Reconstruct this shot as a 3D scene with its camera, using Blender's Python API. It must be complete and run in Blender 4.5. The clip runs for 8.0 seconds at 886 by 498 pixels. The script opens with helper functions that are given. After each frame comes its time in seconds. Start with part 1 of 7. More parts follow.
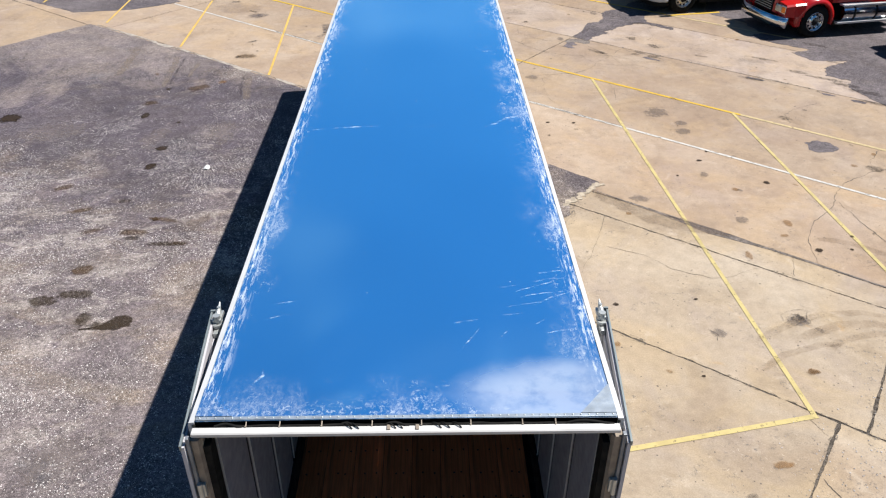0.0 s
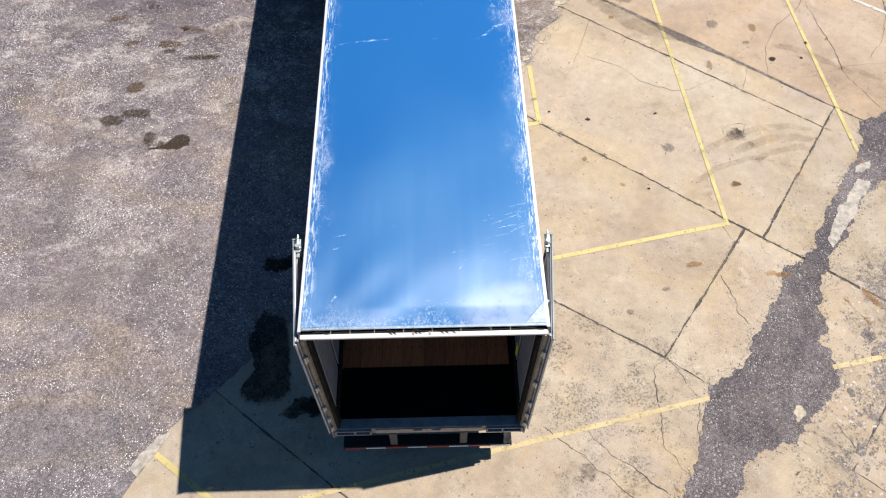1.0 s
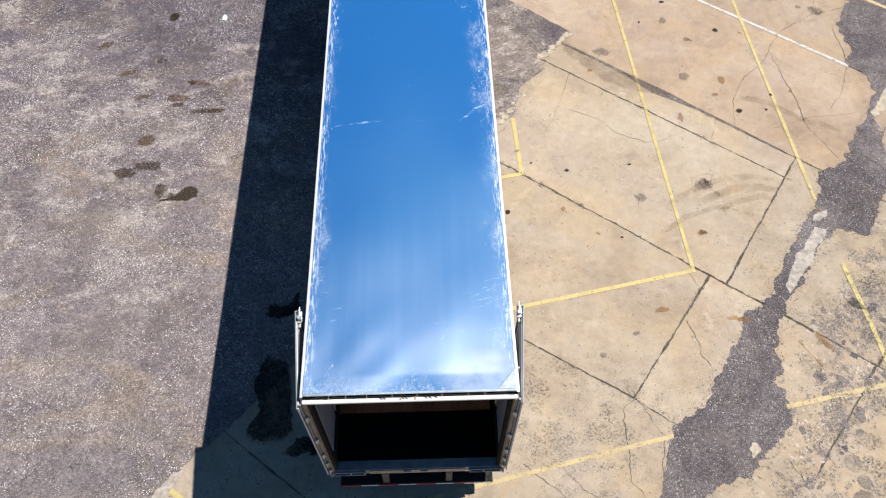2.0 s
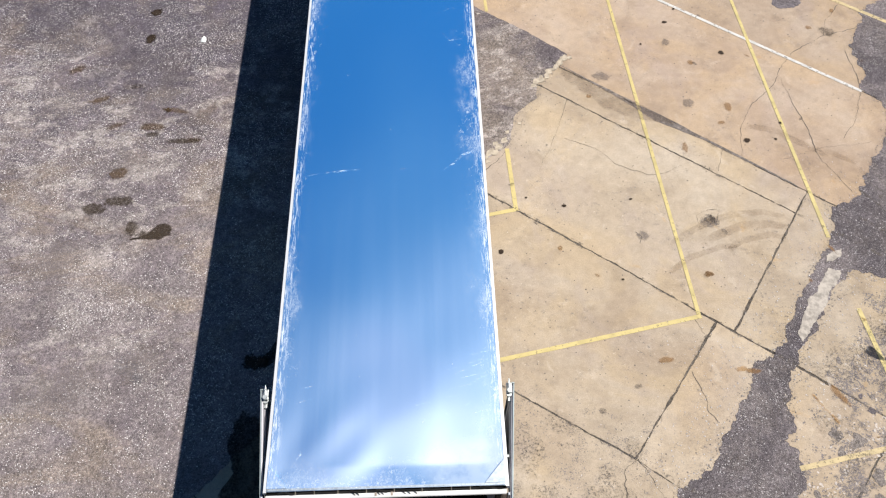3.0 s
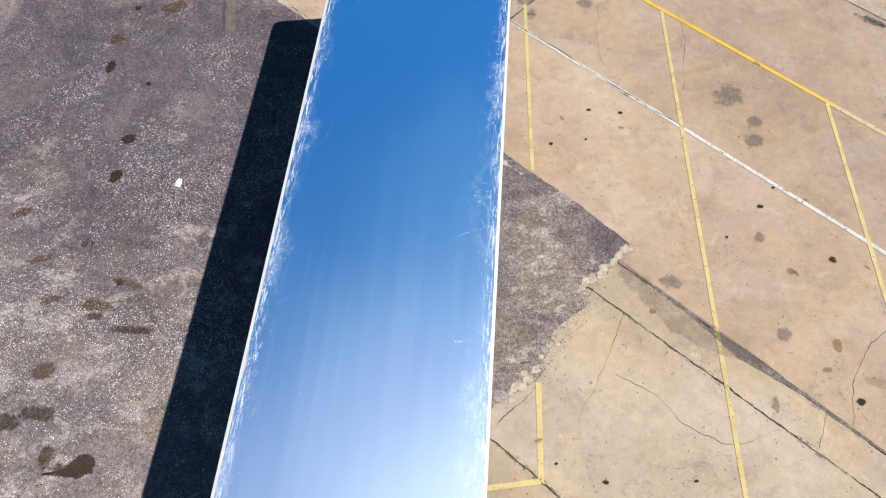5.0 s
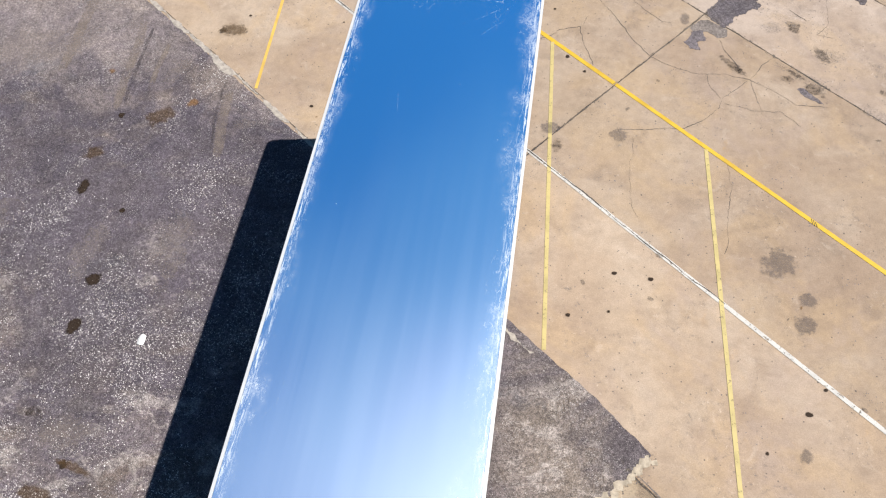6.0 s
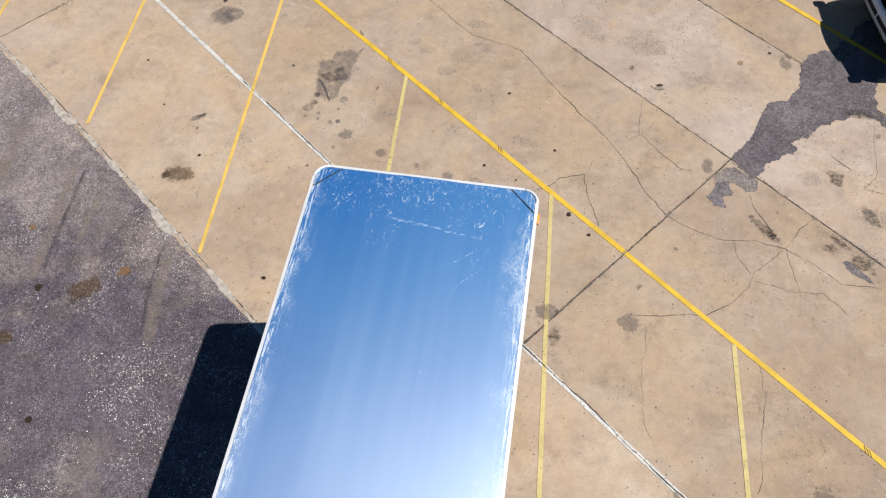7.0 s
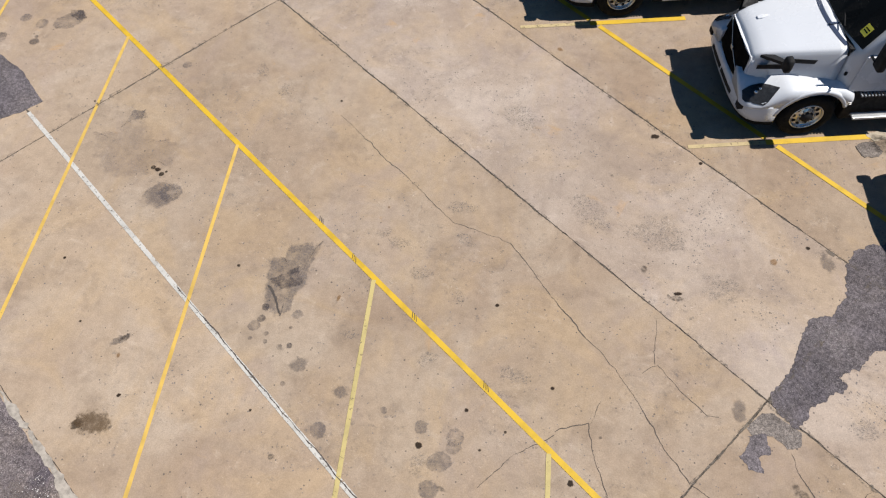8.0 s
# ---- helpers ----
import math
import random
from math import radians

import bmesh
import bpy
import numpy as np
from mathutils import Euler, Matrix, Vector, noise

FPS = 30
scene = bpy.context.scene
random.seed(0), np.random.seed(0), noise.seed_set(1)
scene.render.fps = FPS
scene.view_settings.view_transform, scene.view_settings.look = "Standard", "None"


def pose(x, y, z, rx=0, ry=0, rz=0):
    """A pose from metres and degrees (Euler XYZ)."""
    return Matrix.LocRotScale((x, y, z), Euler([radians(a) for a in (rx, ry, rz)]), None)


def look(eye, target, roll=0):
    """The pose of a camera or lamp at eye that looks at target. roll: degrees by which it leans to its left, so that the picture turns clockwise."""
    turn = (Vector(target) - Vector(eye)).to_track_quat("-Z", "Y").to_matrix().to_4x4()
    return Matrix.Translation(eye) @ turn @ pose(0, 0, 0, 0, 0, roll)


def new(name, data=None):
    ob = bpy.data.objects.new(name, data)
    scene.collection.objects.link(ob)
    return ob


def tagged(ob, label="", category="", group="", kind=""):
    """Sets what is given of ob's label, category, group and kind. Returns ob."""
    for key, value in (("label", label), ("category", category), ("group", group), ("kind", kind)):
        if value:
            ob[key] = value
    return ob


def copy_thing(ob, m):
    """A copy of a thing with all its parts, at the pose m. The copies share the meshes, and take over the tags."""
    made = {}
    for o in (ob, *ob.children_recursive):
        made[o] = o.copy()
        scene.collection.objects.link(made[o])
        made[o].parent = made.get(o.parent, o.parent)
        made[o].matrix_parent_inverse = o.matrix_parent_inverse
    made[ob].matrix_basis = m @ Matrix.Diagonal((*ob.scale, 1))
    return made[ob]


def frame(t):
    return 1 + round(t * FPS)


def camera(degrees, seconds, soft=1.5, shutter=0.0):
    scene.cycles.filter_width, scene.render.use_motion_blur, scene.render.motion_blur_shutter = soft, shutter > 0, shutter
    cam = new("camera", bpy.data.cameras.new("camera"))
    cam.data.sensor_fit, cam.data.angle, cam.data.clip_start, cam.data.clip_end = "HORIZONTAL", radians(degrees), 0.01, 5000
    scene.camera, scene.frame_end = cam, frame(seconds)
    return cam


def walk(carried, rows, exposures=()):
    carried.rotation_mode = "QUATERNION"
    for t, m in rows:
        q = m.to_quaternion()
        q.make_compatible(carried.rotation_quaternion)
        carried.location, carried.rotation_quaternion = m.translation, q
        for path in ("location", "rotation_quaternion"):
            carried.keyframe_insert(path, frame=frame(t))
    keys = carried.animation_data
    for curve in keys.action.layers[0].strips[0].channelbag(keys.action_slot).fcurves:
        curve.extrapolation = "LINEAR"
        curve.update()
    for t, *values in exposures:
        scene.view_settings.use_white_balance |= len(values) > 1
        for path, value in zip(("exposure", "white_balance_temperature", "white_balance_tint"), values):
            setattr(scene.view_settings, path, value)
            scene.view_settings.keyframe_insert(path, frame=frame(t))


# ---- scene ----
cam = camera(61.0, 8.0, 1.2)
PATH = [
    (0, (0.128, -3.137, 7.42), (0.169, -1.463, 6.327), 0.4),
    (0.5, (0.095, -3.299, 9.193), (0.128, -1.957, 7.711), -0.1),
    (1, (0.117, -3.359, 11.084), (0.142, -2.293, 9.392), -0.1),
    (1.5, (0.227, -3.39, 12.361), (0.252, -2.327, 10.667), -0.2),
    (1.7, (0.253, -3.351, 12.54), (0.282, -2.287, 10.847), -0.1),
    (3, (0.555, -2.0, 12.191), (0.583, -0.941, 10.494), -0.2),
    (3.5, (0.647, -0.904, 11.596), (0.673, 0.151, 9.897), -0.4),
    (4, (0.772, 0.437, 11.3), (0.775, 1.484, 9.596), -0.5),
    (4.5, (0.944, 1.944, 11.364), (0.911, 2.978, 9.653), -0.7),
    (4.7, (0.995, 2.581, 11.375), (0.94, 3.613, 9.663), -0.8),
    (5.8, (1.257, 6.39, 11.428), (1.08, 7.405, 9.714), -1.4),
    (6, (1.252, 7.172, 11.401), (1.075, 8.185, 9.685), -1.6),
    (6.5, (1.216, 9.186, 11.24), (1.032, 10.197, 9.524), -1.8),
    (7, (1.128, 11.265, 11.042), (0.934, 12.284, 9.332), -1.8),
    (7.5, (0.984, 13.513, 10.943), (0.791, 14.539, 9.237), -1.9),
    (7.8, (0.867, 14.922, 10.931), (0.678, 15.952, 9.227), -1.9),
    (8, (0.735, 15.899, 10.912), (0.55, 16.929, 9.208), -1.6),
]
walk(cam, [(t, look(eye, target, roll)) for t, eye, target, roll in PATH],
     [(0.0, 1.20), (1.0, 1.30), (1.7, 1.22), (3.0, 1.15), (3.5, 1.05), (4.5, 1.02), (6.0, 1.15), (6.5, 1.08), (7.3, 0.96), (8.0, 0.92)])

# ---- light ----
from mathutils import geometry

SUN_WAY = Vector((2.37, 0.45, 4.10)).normalized()
SUN_EL = math.asin(SUN_WAY.z)
SUN_AZ = math.atan2(SUN_WAY.x, SUN_WAY.y)
world = bpy.data.worlds.new("world")
scene.world = world
world.use_nodes = True
wn, wl = world.node_tree.nodes, world.node_tree.links
sky = wn.new("ShaderNodeTexSky")
sky.sky_type, sky.sun_disc = "NISHITA", False
sky.sun_elevation, sky.sun_rotation = SUN_EL, SUN_AZ
sky.air_density, sky.dust_density, sky.ozone_density, sky.altitude = 0.9, 0.0, 1.6, 400
deep = wn.new("ShaderNodeHueSaturation")
deep.inputs["Hue"].default_value, deep.inputs["Saturation"].default_value = 0.497, 1.42
wl.new(sky.outputs[0], deep.inputs["Color"])
# unseen thin high cirrus: paler, brighter wisps all over the sky, seeded to suit the roof's reflections
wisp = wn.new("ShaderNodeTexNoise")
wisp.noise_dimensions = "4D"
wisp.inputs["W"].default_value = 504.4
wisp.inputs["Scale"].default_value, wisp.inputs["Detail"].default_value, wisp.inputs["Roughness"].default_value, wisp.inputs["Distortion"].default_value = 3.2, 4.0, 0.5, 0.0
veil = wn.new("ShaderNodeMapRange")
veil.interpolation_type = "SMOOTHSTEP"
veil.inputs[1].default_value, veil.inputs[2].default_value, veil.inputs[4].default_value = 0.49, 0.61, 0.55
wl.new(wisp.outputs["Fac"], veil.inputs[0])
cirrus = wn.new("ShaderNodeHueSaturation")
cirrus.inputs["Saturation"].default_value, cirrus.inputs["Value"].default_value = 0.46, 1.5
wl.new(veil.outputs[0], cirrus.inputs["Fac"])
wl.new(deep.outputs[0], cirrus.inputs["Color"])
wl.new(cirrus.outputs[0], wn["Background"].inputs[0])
wn["Background"].inputs[1].default_value = 0.050
sun = new("sun", bpy.data.lights.new("sun", "SUN"))
sun.data.energy, sun.data.angle, sun.data.color = 5.0, radians(0.5), (1.0, 0.95, 0.88)
sun.matrix_world = look(SUN_WAY * 60, (0, 0, 0))


# ---- materials ----
class Nodes:
    """A small wrapper to write node materials in a few lines."""

    def __init__(self, name):
        self.m = bpy.data.materials.new(name)
        self.m.use_nodes = True
        self.t = self.m.node_tree
        self.p = self.t.nodes["Principled BSDF"]
        self.co = self.t.nodes.new("ShaderNodeTexCoord").outputs["Object"]

    def put(self, socket, value):
        if isinstance(value, bpy.types.NodeSocket):
            self.t.links.new(value, socket)
        elif isinstance(value, (tuple, list)) and len(value) == 3 and socket.type == "RGBA":
            socket.default_value = (*value, 1)
        else:
            socket.default_value = value

    def noise(self, scale, detail=4, rough=0.6, co=None, stretch=None, warp=0.0):
        n = self.t.nodes.new("ShaderNodeTexNoise")
        c = co or self.co
        if stretch:
            mp = self.t.nodes.new("ShaderNodeMapping")
            mp.inputs["Scale"].default_value = stretch
            self.t.links.new(c, mp.inputs[0])
            c = mp.outputs[0]
        self.t.links.new(c, n.inputs["Vector"])
        n.inputs["Scale"].default_value, n.inputs["Detail"].default_value, n.inputs["Roughness"].default_value = scale, detail, rough
        n.inputs["Distortion"].default_value = warp
        return n.outputs["Fac"]

    def cells(self, scale, feature="F1", out="Distance"):
        n = self.t.nodes.new("ShaderNodeTexVoronoi")
        n.feature = feature
        self.t.links.new(self.co, n.inputs["Vector"])
        n.inputs["Scale"].default_value = scale
        return n.outputs[out]

    def ramp(self, fac, lo, hi, a=0.0, b=1.0):
        n = self.t.nodes.new("ShaderNodeMapRange")
        n.interpolation_type = "SMOOTHSTEP"
        self.put(n.inputs[0], fac)
        for k, v in zip((1, 2, 3, 4), (lo, hi, a, b)):
            n.inputs[k].default_value = v
        return n.outputs[0]

    def mix(self, fac, a, b, blend="MIX"):
        n = self.t.nodes.new("ShaderNodeMix")
        n.data_type, n.blend_type = "RGBA", blend
        self.put(n.inputs[0], fac), self.put(n.inputs[6], a), self.put(n.inputs[7], b)
        return n.outputs[2]

    def math(self, op, a, b=0.0):
        n = self.t.nodes.new("ShaderNodeMath")
        n.operation = op
        self.put(n.inputs[0], a), self.put(n.inputs[1], b)
        return n.outputs[0]

    def axis(self, k):
        n = self.t.nodes.new("ShaderNodeSeparateXYZ")
        self.t.links.new(self.co, n.inputs[0])
        return n.outputs[k]

    def random(self):
        return self.t.nodes.new("ShaderNodeObjectInfo").outputs["Random"]

    def bump(self, height, strength=0.3, distance=0.01):
        n = self.t.nodes.new("ShaderNodeBump")
        n.inputs["Strength"].default_value, n.inputs["Distance"].default_value = strength, distance
        self.put(n.inputs["Height"], height)
        self.t.links.new(n.outputs[0], self.p.inputs["Normal"])

    def set(self, color=None, rough=None, metal=None, alpha=None, **more):
        for key, v in (("Base Color", color), ("Roughness", rough), ("Metallic", metal), ("Alpha", alpha)):
            if v is not None:
                self.put(self.p.inputs[key], v)
        for key, v in more.items():
            self.put(self.p.inputs[key.replace("_", " ")], v)
        return self.m


def plain(name, color, rough=0.5, metal=0.0, wear=0.25, scale=6.0, bump=0.05):
    n = Nodes(name)
    dark = tuple(c * (1 - wear) for c in color)
    c = n.mix(n.ramp(n.noise(scale, 5), 0.35, 0.7), color, dark)
    c = n.mix(n.ramp(n.noise(scale * 9, 3), 0.5, 0.8, 0, 0.5), c, dark)
    n.bump(n.noise(scale * 20, 3), bump, 0.003)
    return n.set(c, n.ramp(n.noise(scale * 2, 4), 0.3, 0.7, rough * 0.85, min(1, rough * 1.2)), metal)


def concrete_material(name, light, warm, pale, dark, pitted=0.62):
    n = Nodes(name)
    gold, mauve = (light[0] * 1.10, light[1] * 1.03, light[2] * 0.86), (light[0] * 0.88, light[1] * 0.89, light[2] * 1.02)
    # broad changes of tone and hue
    c = n.mix(n.ramp(n.noise(0.22, 3, 0.55), 0.35, 0.65), light, warm)
    c = n.mix(n.ramp(n.noise(0.6, 6, 0.62, warp=0.6), 0.40, 0.70, 0, 0.6), c, pale)
    c = n.mix(n.ramp(n.noise(0.55, 6, 0.62, warp=1.1), 0.44, 0.64, 0, 0.5), c, gold)
    c = n.mix(n.ramp(n.noise(0.47, 7, 0.65, stretch=(1.3, 0.9, 1), warp=0.9), 0.50, 0.66, 0, 0.48), c, mauve)
    c = n.mix(n.ramp(n.noise(1.4, 6, 0.62, warp=0.4), 0.50, 0.74, 0, 0.45), c, dark)
    c = n.mix(n.ramp(n.noise(0.33, 5, 0.6, warp=0.8), 0.52, 0.70, 0, 0.35), c, tuple(v * 0.75 for v in warm))
    # washed-out spots and orange tints
    c = n.mix(n.ramp(n.noise(2.2, 5, 0.6, warp=0.7), 0.60, 0.70, 0, 0.32), c, tuple(v * 1.1 for v in pale))
    c = n.mix(n.ramp(n.noise(1.1, 4, 0.6, warp=1.0), 0.66, 0.76, 0, 0.5), c, (light[0] * 1.12, light[1] * 0.88, light[2] * 0.55))
    # fine grain
    c = n.mix(1.0, c, n.ramp(n.noise(5.0, 8, 0.82), 0.36, 0.64, 1.07, 0.91), "MULTIPLY")
    c = n.mix(1.0, c, n.ramp(n.noise(45.0, 4, 0.85), 0.36, 0.64, 1.10, 0.88), "MULTIPLY")
    # worn, pitted areas with grey grains
    field = n.ramp(n.noise(0.7, 8, 0.75, warp=0.5), 0.47, 0.58)
    grit = n.math("MULTIPLY", n.ramp(n.noise(8.0, 10, 0.88), 0.55, 0.60), field)
    c = n.mix(n.math("MULTIPLY", grit, pitted), c, (0.090, 0.082, 0.082))
    c = n.mix(n.math("MULTIPLY", n.ramp(n.noise(12.0, 8, 0.86, warp=0.4), 0.58, 0.63, 0, 0.6), field), c, tuple(v * 1.35 for v in pale))
    # single specks of three sizes
    for size, r0, r1, f, lo in ((1.35, 0.016, 0.034, 0.8, 2), (3.4, 0.040, 0.075, 1.6, 2), (8.0, 0.075, 0.125, 2.3, 3)):
        d = n.math("MULTIPLY", n.ramp(n.cells(size), r0, r1, 1, 0), n.ramp(n.noise(f, lo), 0.47, 0.53))
        c = n.mix(n.math("MULTIPLY", d, 0.85), c, (0.060, 0.050, 0.045))
    c = n.mix(1.0, c, n.ramp(n.random(), 0, 1, 0.94, 1.05), "MULTIPLY")
    n.bump(n.math("ADD", n.noise(40, 5, 0.75), n.math("MULTIPLY", grit, -1.2)), 0.45, 0.008)
    return n.set(c, 0.92, Specular_IOR_Level=0.2)


def asphalt_material(name, light, dark, specks=0.5, dust=(0.165, 0.146, 0.129), dusty_end=False):
    n = Nodes(name)
    c = n.mix(n.ramp(n.noise(0.45, 6, 0.65, warp=0.6), 0.36, 0.64), dark, light)
    c = n.mix(n.ramp(n.noise(1.0, 9, 0.78, warp=0.4), 0.44, 0.70, 0, 0.55), c, dust)
    if dusty_end:
        # pale grit is ground into the surface towards the driven end, tan earth lies in sheets over it
        far = n.math("ADD", n.axis(1), n.math("MULTIPLY", n.math("SUBTRACT", n.noise(0.3, 7, 0.68, warp=0.8), 0.5), 20.0))
        c = n.mix(n.ramp(far, 12.0, 3.0, 0, 0.85), c, n.mix(n.ramp(n.noise(0.8, 8, 0.75), 0.35, 0.65), (0.098, 0.082, 0.088), (0.152, 0.128, 0.126)))
        c = n.mix(n.ramp(n.noise(0.42, 8, 0.72, stretch=(0.6, 1.3, 1), warp=1.2), 0.48, 0.64, 0, 0.75), c, n.mix(n.ramp(far, 12.0, 3.0), (0.098, 0.076, 0.062), (0.160, 0.128, 0.104)))
        c = n.mix(n.ramp(n.math("ADD", n.axis(1), n.math("MULTIPLY", n.math("SUBTRACT", n.noise(0.6, 6, 0.7), 0.5), 6.0)), 1.6, -1.2, 0, 0.7), c, (0.082, 0.076, 0.084))
        # brown earth worked into the corner beside the slab joints
        c = n.mix(n.ramp(n.math("ADD", n.axis(0), n.math("SUBTRACT", n.noise(0.8, 6, 0.7), 0.5)), 0.9, 1.8, 0, 0.65), c, n.mix(n.ramp(n.noise(1.6, 8, 0.75), 0.35, 0.65), (0.098, 0.080, 0.066), (0.150, 0.125, 0.104)))
        crust = n.math("MULTIPLY", n.ramp(far, 14.0, 10.0), n.ramp(far, 3.0, 6.5))
        c = n.mix(n.math("MULTIPLY", n.ramp(n.noise(1.3, 10, 0.82, stretch=(0.8, 1.3, 1), warp=0.4), 0.505, 0.57, 0, 0.6), crust), c, (0.235, 0.208, 0.195))
        c = n.mix(n.math("MULTIPLY", n.ramp(n.noise(1.05, 10, 0.82, stretch=(0.6, 1.5, 1), warp=0.6), 0.55, 0.62, 0, 0.45), crust), c, (0.068, 0.050, 0.039))
        band = n.math("MULTIPLY", n.ramp(far, 9.5, 12.5), n.ramp(far, 17.5, 15.0))
        c = n.mix(n.math("MULTIPLY", band, 0.72), c, (0.050, 0.043, 0.053))
        c = n.mix(n.ramp(far, 15.0, 18.5, 0, 0.65), c, n.mix(n.ramp(n.noise(0.9, 8, 0.75, warp=0.6), 0.38, 0.62), (0.122, 0.103, 0.102), (0.172, 0.144, 0.132)))
        c = n.mix(n.ramp(n.noise(0.7, 9, 0.78, stretch=(0.7, 1.2, 1), warp=0.8), 0.57, 0.70, 0, 0.35), c, (0.070, 0.052, 0.042))
        c = n.mix(n.ramp(n.noise(0.5, 8, 0.75, warp=0.5), 0.56, 0.70, 0, 0.6), c, (0.060, 0.060, 0.070))
    c = n.mix(1.0, c, n.ramp(n.noise(0.38, 6, 0.7, warp=0.7), 0.38, 0.62, 1.08, 0.90), "MULTIPLY")
    c = n.mix(1.0, c, n.ramp(n.noise(1.0, 9, 0.78, warp=0.5), 0.38, 0.62, 1.09, 0.91), "MULTIPLY")
    c = n.mix(1.0, c, n.ramp(n.noise(4.0, 9, 0.82), 0.36, 0.64, 1.20, 0.76), "MULTIPLY")
    c = n.mix(1.0, c, n.ramp(n.noise(17, 7, 0.85), 0.38, 0.64, 0.66, 1.42), "MULTIPLY")
    c = n.mix(1.0, c, n.ramp(n.noise(48, 5, 0.9), 0.38, 0.62, 1.38, 0.55), "MULTIPLY")
    grains = n.math("MULTIPLY", n.ramp(n.cells(17), 0.20, 0.34, 1, 0), n.ramp(n.noise(0.75, 9, 0.8, warp=0.4), 0.49, 0.60))
    c = n.mix(n.math("MULTIPLY", grains, specks * 0.55), c, (0.27, 0.25, 0.245))
    stones = n.math("MULTIPLY", n.ramp(n.cells(34), 0.16, 0.26, 1, 0), n.ramp(n.noise(1.5, 9, 0.85), 0.46, 0.60))
    c = n.mix(n.math("MULTIPLY", stones, specks), c, (0.34, 0.32, 0.315))
    sparkle = n.math("MULTIPLY", n.ramp(n.cells(62), 0.20, 0.30, 1, 0), n.ramp(n.noise(26, 6, 0.8), 0.46, 0.56))
    c = n.mix(n.math("MULTIPLY", sparkle, specks * 0.45), c, (0.40, 0.375, 0.375))
    hollow = n.math("MULTIPLY", n.ramp(n.cells(41), 0.22, 0.32, 1, 0), n.ramp(n.noise(19, 6, 0.8), 0.44, 0.56))
    c = n.mix(n.math("MULTIPLY", hollow, specks * 0.8), c, (0.026, 0.022, 0.026))
    n.bump(n.math("ADD", n.noise(50, 5, 0.75), n.math("MULTIPLY", stones, 0.6)), 0.8, 0.014)
    return n.set(c, 0.95, Specular_IOR_Level=0.12)


def paint_line_material(name, color, wear=0.5):
    n = Nodes(name)
    c = n.mix(n.ramp(n.noise(3, 5), 0.4, 0.7), color, tuple(v * 0.78 for v in color))
    gone = n.math("MAXIMUM", n.ramp(n.noise(11, 7, 0.75), 0.74 - wear * 0.25, 0.82 - wear * 0.2), n.ramp(n.noise(2.2, 4, 0.6), 0.62, 0.85, 0, wear))
    n.bump(n.noise(50, 3), 0.25, 0.003)
    return n.set(c, 0.75, alpha=n.ramp(gone, 0, 1, 1, 0.15))


def stain_material(name, color, strength=0.8, grit=0.0, fine=11):
    n = Nodes(name)
    x, y = n.axis(0), n.axis(1)
    world_co = n.t.nodes.new("ShaderNodeNewGeometry").outputs["Position"]
    r = n.math("SQRT", n.math("ADD", n.math("MULTIPLY", x, x), n.math("MULTIPLY", y, y)))
    r = n.math("ADD", r, n.math("MULTIPLY", n.math("SUBTRACT", n.noise(3.2, 7, 0.7, co=world_co), 0.5), 1.7))
    r = n.math("ADD", r, n.math("MULTIPLY", n.math("SUBTRACT", n.noise(13, 5, 0.7, co=world_co), 0.5), 0.9))
    c = n.mix(n.noise(9, 4, co=world_co), color, tuple(v * 0.6 for v in color))
    a = n.ramp(r, 0.45, 0.75, 1, 0)
    a = n.math("MULTIPLY", a, n.ramp(n.noise(fine, 9, 0.85, co=world_co), 0.34 + grit * 0.15, 0.60, strength * (0.5 - 0.5 * grit), strength))
    return n.set(c, 0.85, Specular_IOR_Level=0.15, alpha=n.math("MULTIPLY", a, n.ramp(n.math("SQRT", n.math("ADD", n.math("MULTIPLY", x, x), n.math("MULTIPLY", y, y))), 0.95, 1.22, 1, 0)))


